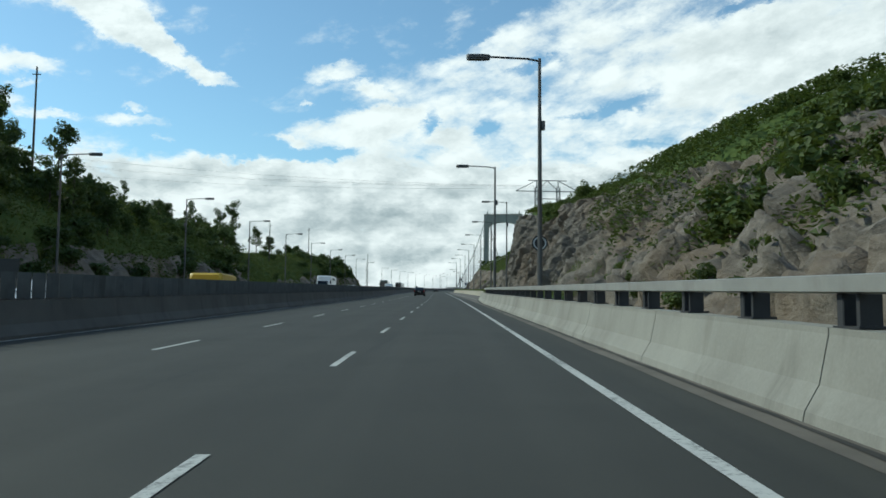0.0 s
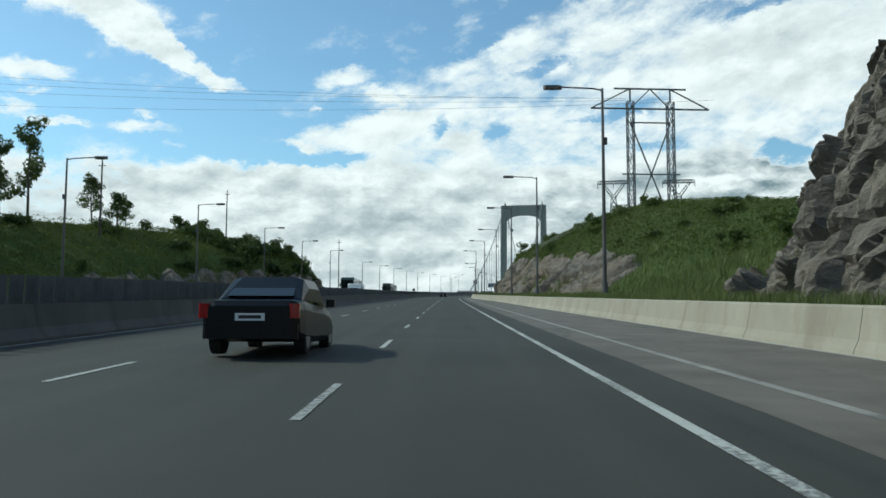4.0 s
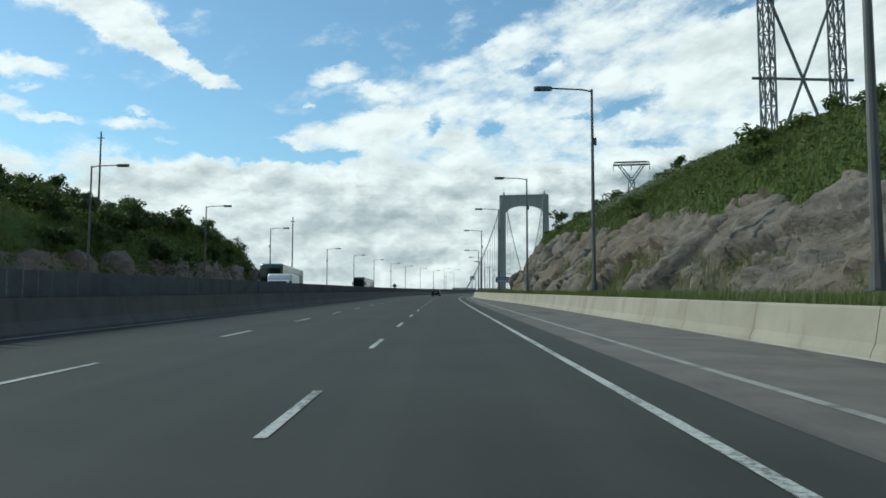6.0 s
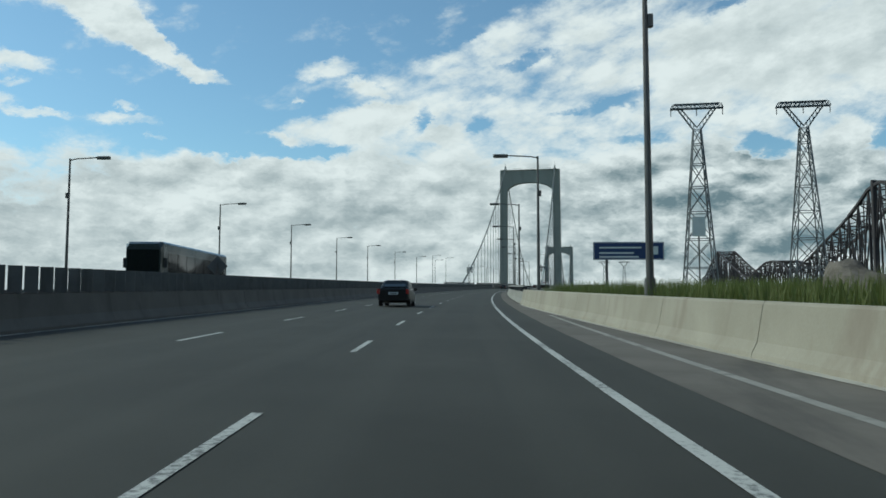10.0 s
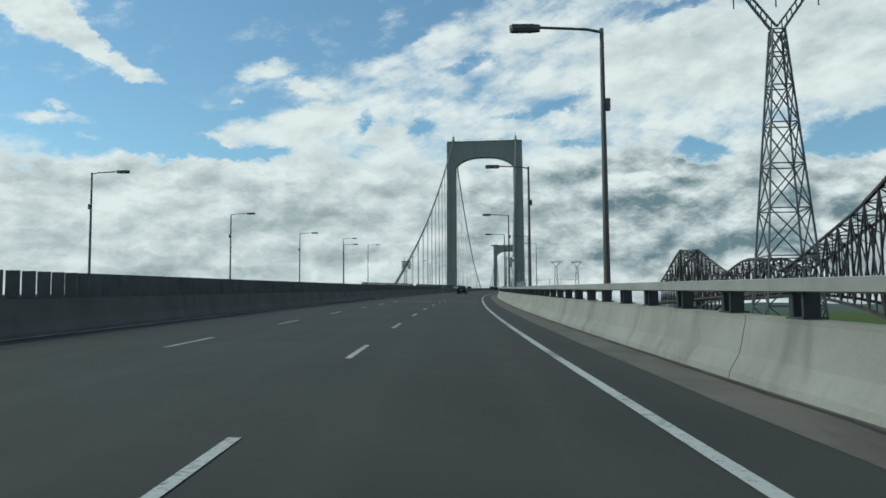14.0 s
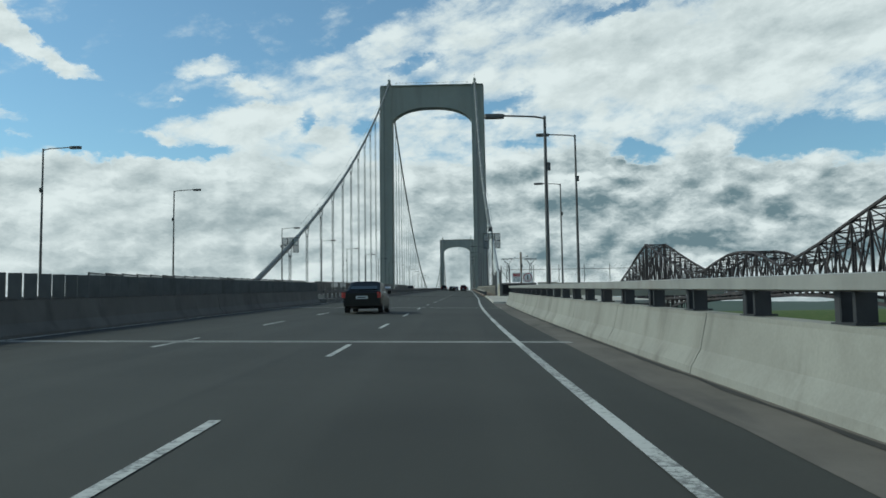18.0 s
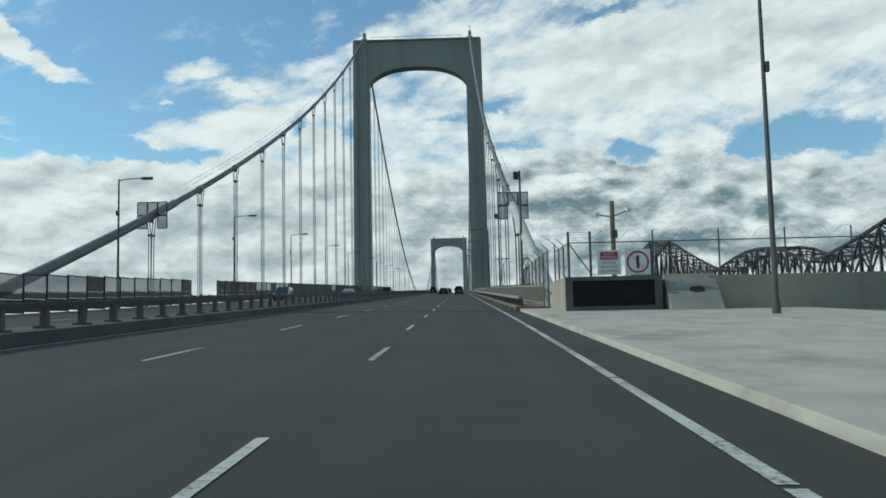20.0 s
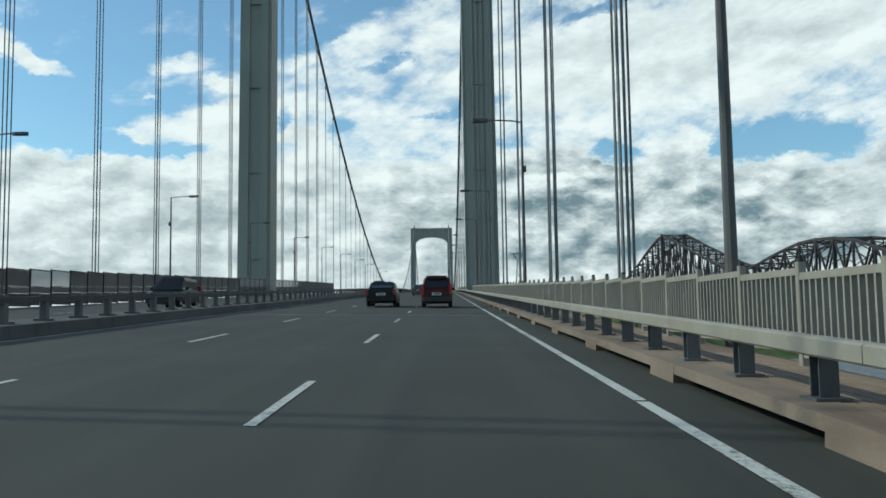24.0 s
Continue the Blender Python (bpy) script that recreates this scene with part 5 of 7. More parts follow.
for i, (txt, z, mt, sz) in enumerate((("ACCÈS", 1.05, M_SIGNWHITE, 0.19), ("INTERDIT", 0.86, M_SIGNWHITE, 0.19), ("EXCEPTÉ", 0.58, M_SIGNBLACK, 0.17), ("PERSONNES", 0.36, M_SIGNBLACK, 0.17), ("AUTORISÉES", 0.14, M_SIGNBLACK, 0.17))):
    words("lettering", txt, sz, mt, no, pose(0.63, -0.007 if i < 2 else -0.003, z, 90))
np_ = thing("prohibition_sign", at_road(-216.34, 5.6, 1.84), "white square sign with a red-rimmed barred circle", "sign")
np_.scale = (0.88, 1, 0.88)
B().box(0, 1.36, 0, 0.02, 0, 1.36).ob("plate", M_SIGNWHITE, np_)
ring = B()
for i in range(32):
    a0, a1 = 2 * math.pi * i / 32, 2 * math.pi * (i + 1) / 32
    q = [(0.68 + r * math.cos(a), -0.004, 0.68 + r * math.sin(a)) for r, a in ((0.50, a0), (0.60, a0), (0.60, a1), (0.50, a1))]
    ring.add(q, [(0, 1, 2, 3)])
ring.ob("ring", M_SIGNRED, np_)
B().bar((0.30, -0.006, 1.06), (1.06, -0.006, 0.30), 0.09, 0.004).ob("slash", M_SIGNRED, np_)
B().box(0.60, 0.76, -0.003, 0, 0.34, 1.02).ob("symbol", M_SIGNBLACK, np_)

cp = thing("camera_pole", at_road(-213.6, 5.6, 1.74), "brown steel pole with two white surveillance cameras", "camera pole")
B().tube((0, 0, -0.02), (0, 0, 3.9), 0.13, 0.12, 10).ob("pole", M_KERB, cp)
for sx in (-1, 1):
    B().bar((0, 0, 3.1), (0.75 * sx, 0, 3.3 + 0.1 * sx), 0.06).ob("arm", M_GALV, cp)
    hd = B().tube((0.75 * sx, 0.15, 3.35 + 0.1 * sx), (0.80 * sx, -0.35, 3.28 + 0.1 * sx), 0.13, 0.13, 10)
    hd.ob("camera_housing", M_WHITE, cp)
B().box(-0.12, 0.2, -0.2, -0.1, 2.0, 2.4, 0.02).ob("junction_box", M_POLE, cp)

fl = thing("floodlight_pole", at_road(-190.8, 2.72, 0.0), "dark steel pole with a floodlight beside the cable", "floodlight")
B().tube((0, 0, 0), (0, 0, 10.6), 0.11, 0.08, 10).ob("pole", M_POLE, fl)
B().box(-0.5, -0.1, -0.15, 0.15, 9.9, 10.5, 0.05).ob("floodlight", M_DARK, fl)

copy_thing(fl, at_road(-155.0, 2.72, 0.0))

# work platforms hung round the cables
for side, y in ((1, -177.5), (-1, -178.0)):
    zc = cable_h(y)
    wp = thing("cable_guard", pose(side * cable_x(y), y, zc), "square anti-climb guard of mesh panels round the main cable", "cable guard", "cable guards")
    w, h = 1.45, 1.3
    for ix in (-1, 0, 1):
        for iz in (-1, 1):
            cx, cz = ix * 0.97, iz * 0.66
            if ix == 0 and iz == -1:
                continue
            fr = B()
            for a, b2 in (((-0.46, -0.62), (0.46, -0.62)), ((0.46, -0.62), (0.46, 0.62)), ((0.46, 0.62), (-0.46, 0.62)), ((-0.46, 0.62), (-0.46, -0.62))):
                fr.bar((cx + a[0], 0, cz + a[1]), (cx + b2[0], 0, cz + b2[1]), 0.07)
            fr.ob("frame", M_DARK, wp)
            B().box(cx - 0.43, cx + 0.43, -0.01, 0.01, cz - 0.59, cz + 0.59).ob("mesh_panel", M_SCREEN, wp)


# ---------- street lamps ----------
def street_lamp(height, arm, label):
    """Tapered pole, horizontal arm over the road, long flat lantern, service box."""
    t = thing("street_lamp", pose(0, 0, 0), label, "street lamp", "motorway lamps")
    B().box(-0.2, 0.2, -0.2, 0.2, 0, 0.04).tube((0, 0, 0.04), (0, 0, height), 0.118, 0.066, 10).tube((0, 0, 0.04), (0, 0, 0.55), 0.17, 0.16, 10).ob("pole", M_POLE, t, smooth=False)
    B().pipe([(0, 0, height - 0.12), (-0.5, 0, height - 0.02), (-arm + 0.4, 0, height + 0.06)], 0.045, 6).ob("arm", M_POLE, t)
    b = B()
    ring = [(-arm - 0.5, -0.05), (-arm - 0.42, -0.17), (-arm + 0.25, -0.17), (-arm + 0.5, -0.06), (-arm + 0.5, 0.06), (-arm + 0.25, 0.17), (-arm - 0.42, 0.17), (-arm - 0.5, 0.05)]
    b.prism(ring, height - 0.02, height + 0.13)
    b.prism([(x * 0.98 - 0.02 * arm, y * 0.8) for x, y in ring], height - 0.08, height - 0.02)
    b.ob("lantern", M_POLE, t)
    B().box(0.07, 0.22, -0.1, 0.1, height * 0.72, height * 0.72 + 0.38, 0.02).ob("service_box", M_POLE, t)
    return t


def place_lamps(proto, spots, spin):
    first = True
    for s, l, h in spots:
        m = at_road(s, l, h, spin)
        if first:
            proto.matrix_basis = m
            first = False
        else:
            copy_thing(proto, m)


place_lamps(street_lamp(11.1, 2.7, "tall dull grey street lamp on the grass verge behind the barrier"),
            [(-758.7, 6.2, 1.3), (-728.2, 6.2, 1.3), (-696.5, 6.2, 1.3), (-663.0, 6.3, 1.3), (-634.9, 6.05, 1.3), (-599.4, 6.1, 1.3), (-568.9, 5.25, 1.3), (-534.0, 3.8, 0.95)], 0)
place_lamps(street_lamp(11.0, 2.6, "dull grey street lamp close behind the concrete parapet"), [(-856.8, 2.2, 0.0), (-828.0, 2.05, 0.0), (-797.6, 2.1, 0.0)], 0)
place_lamps(street_lamp(9.7, 2.5, "dull grey street lamp rising behind the bridge parapet"),
            [(-503.5, 3.0, 0.3)] + [(s, 2.8 if s < -420 else 3.1, 0.0) for s in (-474.3, -443.0, -411.6, -381.5, -344.2, -310.3, -276.3)], 0)
place_lamps(street_lamp(12.9, 2.5, "street lamp of the service road below the bridge approach"), [(-253.8, 7.6, 0.1), (-224.0, 9.6, 0.1)], 0)
place_lamps(street_lamp(11.2, 2.5, "slim grey street lamp on the bridge outside the railing"),
            [(s, 2.7, 0.0) for s in (-118.8, -84.4, -49.0, -13.6, 21.8, 57, 92, 127, 163, 198, 234, 269, 305, 340)], 0)
place_lamps(street_lamp(11.3, 2.6, "grey street lamp beyond the opposite carriageway"),
            [(s, -31.2, 0.0) for s in (-831, -800.5, -770.0, -739.2, -709.6, -678.9, -646.5, -612.6, -580.6, -546.5)], 180)
place_lamps(street_lamp(10.35, 2.5, "grey street lamp on the outer edge of the opposite carriageway"),
            [(s, -30.7, 0.0) for s in (-500.8, -468.6, -437.5, -405.6, -375.6, -340.4, -306.0, -271.8)], 180)
place_lamps(street_lamp(12.9, 2.7, "tall grey street lamp beyond the end of the opposite parapet"), [(-251.7, -35.5, 0.0), (-222.6, -35.5, 0.0)], 180)
place_lamps(street_lamp(10.9, 2.4, "slim grey street lamp outside the opposite bridge railing"),
            [(s, -30.85, 0.0) for s in (-187.4, -152.5, -117.85, -82.35, -47.3, -12.2, 23, 58, 93, 128, 163, 198, 234)], 180)


# ---------- vegetation ----------
def leaf_quads(vs, fs, centre, radius, count, size, rng, flat=0.8):
    """Leaves spread through the outer shell of a lump."""
    for _ in range(count):
        d = Vector((rng.gauss(0, 1), rng.gauss(0, 1), rng.gauss(0, 1))).normalized()
        r = radius * (0.55 + 0.5 * rng.random())
        p = Vector(centre) + Vector((d.x * r, d.y * r, d.z * r * flat))
        n = (d + Vector((rng.gauss(0, 0.6), rng.gauss(0, 0.6), rng.gauss(0, 0.6) + 0.5))).normalized()
        u = n.orthogonal().normalized()
        u = Matrix.Rotation(rng.random() * 6.28, 3, n) @ u
        v = n.cross(u)
        a, b = size * (0.6 + 0.8 * rng.random()), size * (0.35 + 0.4 * rng.random())
        k = len(vs)
        vs += [p - u * a, p + v * b + n * 0.1 * a, p + u * a, p - v * b + n * 0.1 * a]
        fs.append((k, k + 1, k + 2, k + 3))


def shrub_mesh(seed, tall):
    rng = random.Random(seed)
    vs, fs = [], []
    for _ in range(rng.randint(7, 10)):
        a, r = rng.random() * 6.28, rng.random() * 0.95
        c = (r * math.cos(a), r * math.sin(a), 0.35 + rng.random() * tall)
        leaf_quads(vs, fs, c, 0.42 + rng.random() * 0.35, 58, 0.16, rng)
    me = bpy.data.meshes.new("shrub")
    me.from_pydata([tuple(v) for v in vs], [], fs)
    me.materials.append(M_LEAF)
    return me


SHRUBS = [shrub_mesh(i, t) for i, t in ((1, 0.5), (2, 0.8), (3, 1.1), (4, 0.6), (5, 0.9), (6, 1.4))]
rng = random.Random(11)


def put_shrub(s, l, scale, label, raised=0.0):
    p = RP(s, l, ground_h(s, l) + (0.35 if s < -775 and l > 0 else -0.15) + raised)
    o = new("shrub", rng.choice(SHRUBS))
    o.matrix_basis = pose(p.x, p.y, p.z, rng.uniform(-8, 8), rng.uniform(-8, 8), rng.uniform(0, 360)) @ Matrix.Diagonal((scale * rng.uniform(0.85, 1.25), scale * rng.uniform(0.85, 1.25), scale, 1))
    tagged(o, label, "shrub", "roadside shrubs")


for _ in range(250):
    s = rng.uniform(-868, -772)
    foot, steep, run, crest, top = right_profile(s)
    v = rng.random()
    l = foot + run * 0.35 + (run * 0.9 + top * 0.8) * v ** 0.8
    if s > -811 and l < foot + run * 1.2 + 4.0:
        # the slope is almost bare here, with a few small tufts in its ledges
        if rng.random() < 0.22:
            put_shrub(s, l, rng.uniform(0.3, 0.5), "small green tuft in a ledge of the rock slope")
        continue
    put_shrub(s, l, rng.uniform(0.9, 1.8) if s < -811 else rng.uniform(0.6, 1.1), "dense green shrub growing on the rocky slope")
for _ in range(24):
    put_shrub(rng.uniform(-868, -800), 8.6 + rng.random() * 4.5, rng.uniform(0.5, 0.9), "green shrub at the foot of the rock slope")
for _ in range(44):
    s = rng.uniform(-772, -690)
    foot, steep, run, crest, top = right_profile(s)
    put_shrub(s, foot + run + 1.6 + rng.random() ** 1.3 * top * 0.9, rng.uniform(0.7, 1.2), "green shrub along the top of the cliff")
for _ in range(18):
    s = rng.uniform(-770, -733)
    foot, steep, run, crest, top = right_profile(s)
    l = foot + run * 1.05 + rng.random() * 1.6
    put_shrub(s, l, rng.uniform(0.7, 1.1), "green shrub overhanging the edge of the cliff", 0.7)
for _ in range(46):
    s = rng.uniform(-692, -535)
    foot, steep, run, crest, top = right_profile(s)
    put_shrub(s, foot + run * 0.75 + rng.random() * top, rng.uniform(0.6, 1.25), "low green shrub on the grassy slope")
hv, hf = [], []
for _ in range(330):
    s = rng.uniform(-875, -530)
    foot, steep, run, crest, top = left_profile(s)
    l = -(foot + run * (0.05 if s < -720 else 0.4) + rng.random() * (run + top * 0.6))
    if -712 < s < -600 and rng.random() < 0.72:
        continue
    p, z, me = RP(s, l, ground_h(s, l) + 0.1), rng.uniform(0.8, 1.9), rng.choice(SHRUBS)
    m = pose(p.x, p.y, p.z, 0, 0, rng.uniform(0, 360)) @ Matrix.Scale(z, 4)
    k = len(hv)
    hv += [m @ v.co for v in me.vertices]
    hf += [tuple(i + k for i in f.vertices) for f in me.polygons]
tagged(mesh_ob("hillside_shrubs", hv, hf, M_TREELEAF), "dense dark green shrubs over the shaded hillside", "shrubs", kind="stuff")


def tree_parts(seed, height, spread):
    r = random.Random(seed)
    t = new("tree")
    b = B()
    b.tube((0, 0, -0.4), (0.1, 0.05, height * 0.5), 0.16, 0.10, 8)
    b.tube((0.1, 0.05, height * 0.5), (0.0, 0.1, height * 0.92), 0.10, 0.03, 6)
    vs, fs = [], []
    for i in range(11):
        z0 = height * (0.25 + 0.6 * i / 11)
        a = r.random() * 6.28
        n = spread * (1.0 - 0.5 * i / 11) * r.uniform(0.6, 1.1)
        e = (n * math.cos(a), n * math.sin(a), z0 + height * r.uniform(0.05, 0.2))
        b.tube((0.06, 0.05, z0), e, 0.05, 0.02, 5)
        for f in (0.55, 1.0):
            c = (e[0] * f + r.gauss(0, 0.2), e[1] * f + r.gauss(0, 0.2), z0 + (e[2] - z0) * f + 0.2)
            leaf_quads(vs, fs, c, spread * r.uniform(0.28, 0.46), 62, 0.2, r, 0.9)
    for i in range(5):
        leaf_quads(vs, fs, (r.gauss(0, 0.3), r.gauss(0, 0.3), height * r.uniform(0.78, 1.0)), spread * 0.34, 55, 0.19, r)
    b.ob("trunk", M_BARK, t)
    mesh_ob("crown", vs, fs, M_TREELEAF, t)
    return tagged(t, "slender broad-leaved tree with an open ragged crown", "tree", "hilltop trees")


TREES = [tree_parts(21, 8.5, 2.0), tree_parts(22, 10.5, 1.9), tree_parts(23, 6.0, 2.0), tree_parts(24, 4.5, 1.7)]
SPOTS = []
for _ in range(30):
    s = rng.uniform(-850, -762)
    SPOTS.append((s, -(41 + rng.random() * 16), rng.choice((0, 0, 1, 2)), rng.uniform(0.75, 1.05)))
for s, l, k, z in ((-622, -64, 1, 1.45), (-626, -66, 1, 1.2), (-613, -58.5, 0, 1.0), (-635, -62, 0, 0.9), (-642, -63, 0, 1.0), (-650, -61, 0, 0.95), (-646, -65, 0, 1.1), (-733, -46, 2, 0.7), (-716, -47, 1, 0.75), (-724, -50, 2, 0.8), (-655, -60, 2, 1.2), (-662, -54, 0, 1.3), (-668, -52, 0, 1.3), (-675, -52, 1, 1.25), (-681, -55, 0, 1.35), (-671, -57, 0, 1.25), (-678, -58, 2, 1.6), (-685, -53, 2, 1.5),
                   (-688, -55, 1, 1.2), (-694, -56, 0, 1.2), (-699, -57, 2, 1.3), (-704, -60, 0, 1.1), (-612, -55, 2, 0.95), (-606, -56, 0, 0.6), (-586, -54, 3, 0.9), (-579, -55, 3, 0.8), (-573, -54, 3, 1.0),
                   (-566, -53, 3, 0.7), (-560, -54, 3, 0.8), (-640, -60, 3, 1.0), (-648, -61, 2, 0.7), (-756, 29.2, 3, 0.62), (-741, 25, 3, 0.5), (-590, 24, 3, 0.45)):
    SPOTS.append((s, l, k, z))
for s0, s1, n, za, zb in ((-850, -772, 34, 0.42, 0.72), (-772, -735, 8, 0.3, 0.5), (-700, -640, 7, 0.25, 0.5)):
    for _ in range(n):
        s = rng.uniform(s0, s1)
        foot, steep, run, crest, top = left_profile(s)
        SPOTS.append((s, -(foot + run * 0.5 + rng.random() * top), rng.randint(0, len(TREES) - 1), rng.uniform(za, zb)))
used = set()
for s, l, k, z in SPOTS:
    p = RP(s, l, ground_h(s, l))
    m = pose(p.x, p.y, p.z, rng.uniform(-4, 4), rng.uniform(-4, 4), rng.uniform(0, 360)) @ Matrix.Scale(z, 4)
    if k not in used:
        TREES[k].matrix_basis = m
        used.add(k)
    else:
        c = copy_thing(TREES[k], Matrix.Identity(4))
        c.matrix_basis = m

# undergrowth over the slopes and long grass along the verge: nobody could count it
vs, fs = [], []
r = random.Random(5)


def tuft(p, size, lean):
    n = Vector((r.gauss(0, 0.5), r.gauss(0, 0.5), 1)).normalized()
    u = Vector((r.gauss(0, 1), r.gauss(0, 1), 0.3 * r.gauss(0, 1))).normalized()
    v = n.cross(u).normalized()
    k = len(vs)
    vs.extend([p - u * size, p + v * size * 0.55 + n * 0.1, p + u * size, p - v * size * 0.55 + n * 0.1])
    fs.append((k, k + 1, k + 2, k + 3))


for side, s0, s1, n in ((1, -890, -690, 80000), (1, -690, -520, 15000), (-1, -880, -525, 80000)):
    for _ in range(n):
        s = round(r.uniform(s0, s1), 1)
        foot, steep, run, crest, top = right_profile(s) if side > 0 else left_profile(s)
        green = noise.noise(Vector((s * 0.06, side * 7.0, 1.0)))
        if side > 0 and s < -775:
            l = foot + run * 0.2 + (run * 0.8 + top * 0.95) * r.random() ** 0.8
            if noise.noise(Vector((s * 0.09, l * 0.16, 4.0))) < (0.10 if s > -800 else -0.18) and l < foot + run * 1.1:
                continue
        elif side > 0:
            l = foot + run * ((0.78 if s > -660 else 0.95) + 0.3 * green) + (top + 1.5) * r.random()
        else:
            l = foot + run * (0.05 if -735 > s or s > -640 else -0.1) + (run + top * 0.9) * r.random()
            if -712 < s < -600 and r.random() < 0.75:
                continue
        lift = r.uniform(0.2, 1.7) if s < -775 and side > 0 else r.uniform(0.1, 1.3) if side < 0 else r.uniform(0.0, 0.6)
        tuft(RP(s, side * l, ground_h(s, side * l) + lift), r.uniform(0.10, 0.30), 0)
tagged(mesh_ob("undergrowth", vs, fs, M_LEAF), "tangled green undergrowth covering the rocky slopes", "undergrowth", kind="stuff")

vs, fs = [], []
for _ in range(150000):
    s = round(r.uniform(-798, -492), 1)
    foot = right_profile(s)[0]
    near = wall_off(s) + 0.6 if s < -768.2 or s > -765 else 6.4
    l = near + (min(foot + 1.5, 13) - near + 0.6) * r.random() ** 1.5
    p = RP(s, l, ground_h(s, l) - 0.05)
    h, w = r.uniform(0.25, 0.85) * (1.15 if s > -560 else 0.75 if s < -765 else 1.0), r.uniform(0.006, 0.015)
    a = r.random() * 6.28
    d = Vector((math.cos(a) * w, math.sin(a) * w, 0))
    tip = p + Vector((r.gauss(0, 0.14) + 0.08, r.gauss(0, 0.14), h))
    mid = p + (tip - p) * 0.55 + Vector((0, 0, 0.06))
    k = len(vs)
    vs += [p - d, p + d, mid + d * 0.8, mid - d * 0.8, tip]
    fs += [(k, k + 1, k + 2, k + 3), (k + 3, k + 2, k + 4)]
tagged(mesh_ob("grass", vs, fs, M_GRASS), "long green roadside grass behind the barrier", "grass", kind="stuff")
vs, fs = [], []
for k in range(17000):
    s = round(r.uniform(-880, -520), 1) if k < 5200 else round(r.uniform(-715, -590), 1)
    foot, steep, run, crest, top = left_profile(s)
    l = foot - 1 + (run + top * (0.4 if k < 5200 else 1.1)) * r.random()
    for _ in range(5):
        p = RP(s, -l, ground_h(s, -l) - 0.05) + Vector((r.gauss(0, 0.3), r.gauss(0, 0.3), 0))
        k = len(vs)
        vs += [p - Vector((0.05, 0, 0)), p + Vector((0.05, 0.02, 0)), p + Vector((r.gauss(0, 0.2), r.gauss(0, 0.2), r.uniform(0.3, 0.7)))]
        fs.append((k, k + 1, k + 2))
tagged(mesh_ob("hill_grass", vs, fs, M_GRASS), "long grass on the hillside across the road", "grass", kind="stuff")
# grass over the open slopes
vs, fs = [], []
for _ in range(95000):
    s = round(r.uniform(-705, -522), 1)
    foot, steep, run, crest, top = right_profile(s)
    l = foot + run * (0.0 if -697 < s < -655 else 0.74 if s > -655 else 1.0) + (run * 0.4 + top) * r.random() ** 1.2
    p = RP(s, l, ground_h(s, l) - 0.05)
    h, w, a = r.uniform(0.3, 0.85), r.uniform(0.02, 0.05), r.random() * 6.28
    d = Vector((math.cos(a) * w, math.sin(a) * w, 0))
    k = len(vs)
    vs += [p - d, p + d, p + Vector((r.gauss(0, 0.22) + 0.1, r.gauss(0, 0.2), h))]
    fs.append((k, k + 1, k + 2))
tagged(mesh_ob("slope_grass", vs, fs, M_GRASS), "long grass on the slope above the rock", "grass", kind="stuff")
# a drift of white flowers on the slope
vs, fs = [], []
for _ in range(1500):
    s = r.gauss(-600, 6.5)
    l = 15.9 - (s + 600) * 0.26 + r.gauss(0, 1.1)
    p = RP(s, l, ground_h(s, l) + r.uniform(0.6, 1.3))
    k, z = len(vs), r.uniform(0.06, 0.15)
    vs += [p + Vector((-z, 0, 0)), p + Vector((0, -z, 0.02)), p + Vector((z, 0, 0)), p + Vector((0, z, 0.02))]
    fs.append((k, k + 1, k + 2, k + 3))
tagged(mesh_ob("wild_flowers", vs, fs, M_FLOWER), "drift of small white wild flowers on the slope", "flowers", kind="stuff")


# ---------- the old cantilever railway bridge upstream ----------
TX = (229.0, 251.0)
TOP_Y = (-137, -80, -30, 25, 54, 89, 146, 190, 225, 252, 276, 300, 328, 360, 392, 425, 455, 500, 545, 605, 668, 720, 780, 845)
TOP_Z = (26, 42, 62, 71, 61, 51, 39.5, 30, 24, 21, 28, 34, 37, 36.5, 33, 28, 25, 31, 41, 56, 72, 61, 46, 32)
LOW_Z = (1, -6, -18, -24, -17, -10, -4, -1, 0, 1, 1, 1, 1, 1, 1, 1, 1, 0, -4, -14, -24, -14, -4, 1)


def t_top(y):
    return float(np.interp(y, TOP_Y, TOP_Z))


def t_low(y):
    return float(np.interp(y, TOP_Y, LOW_Z))


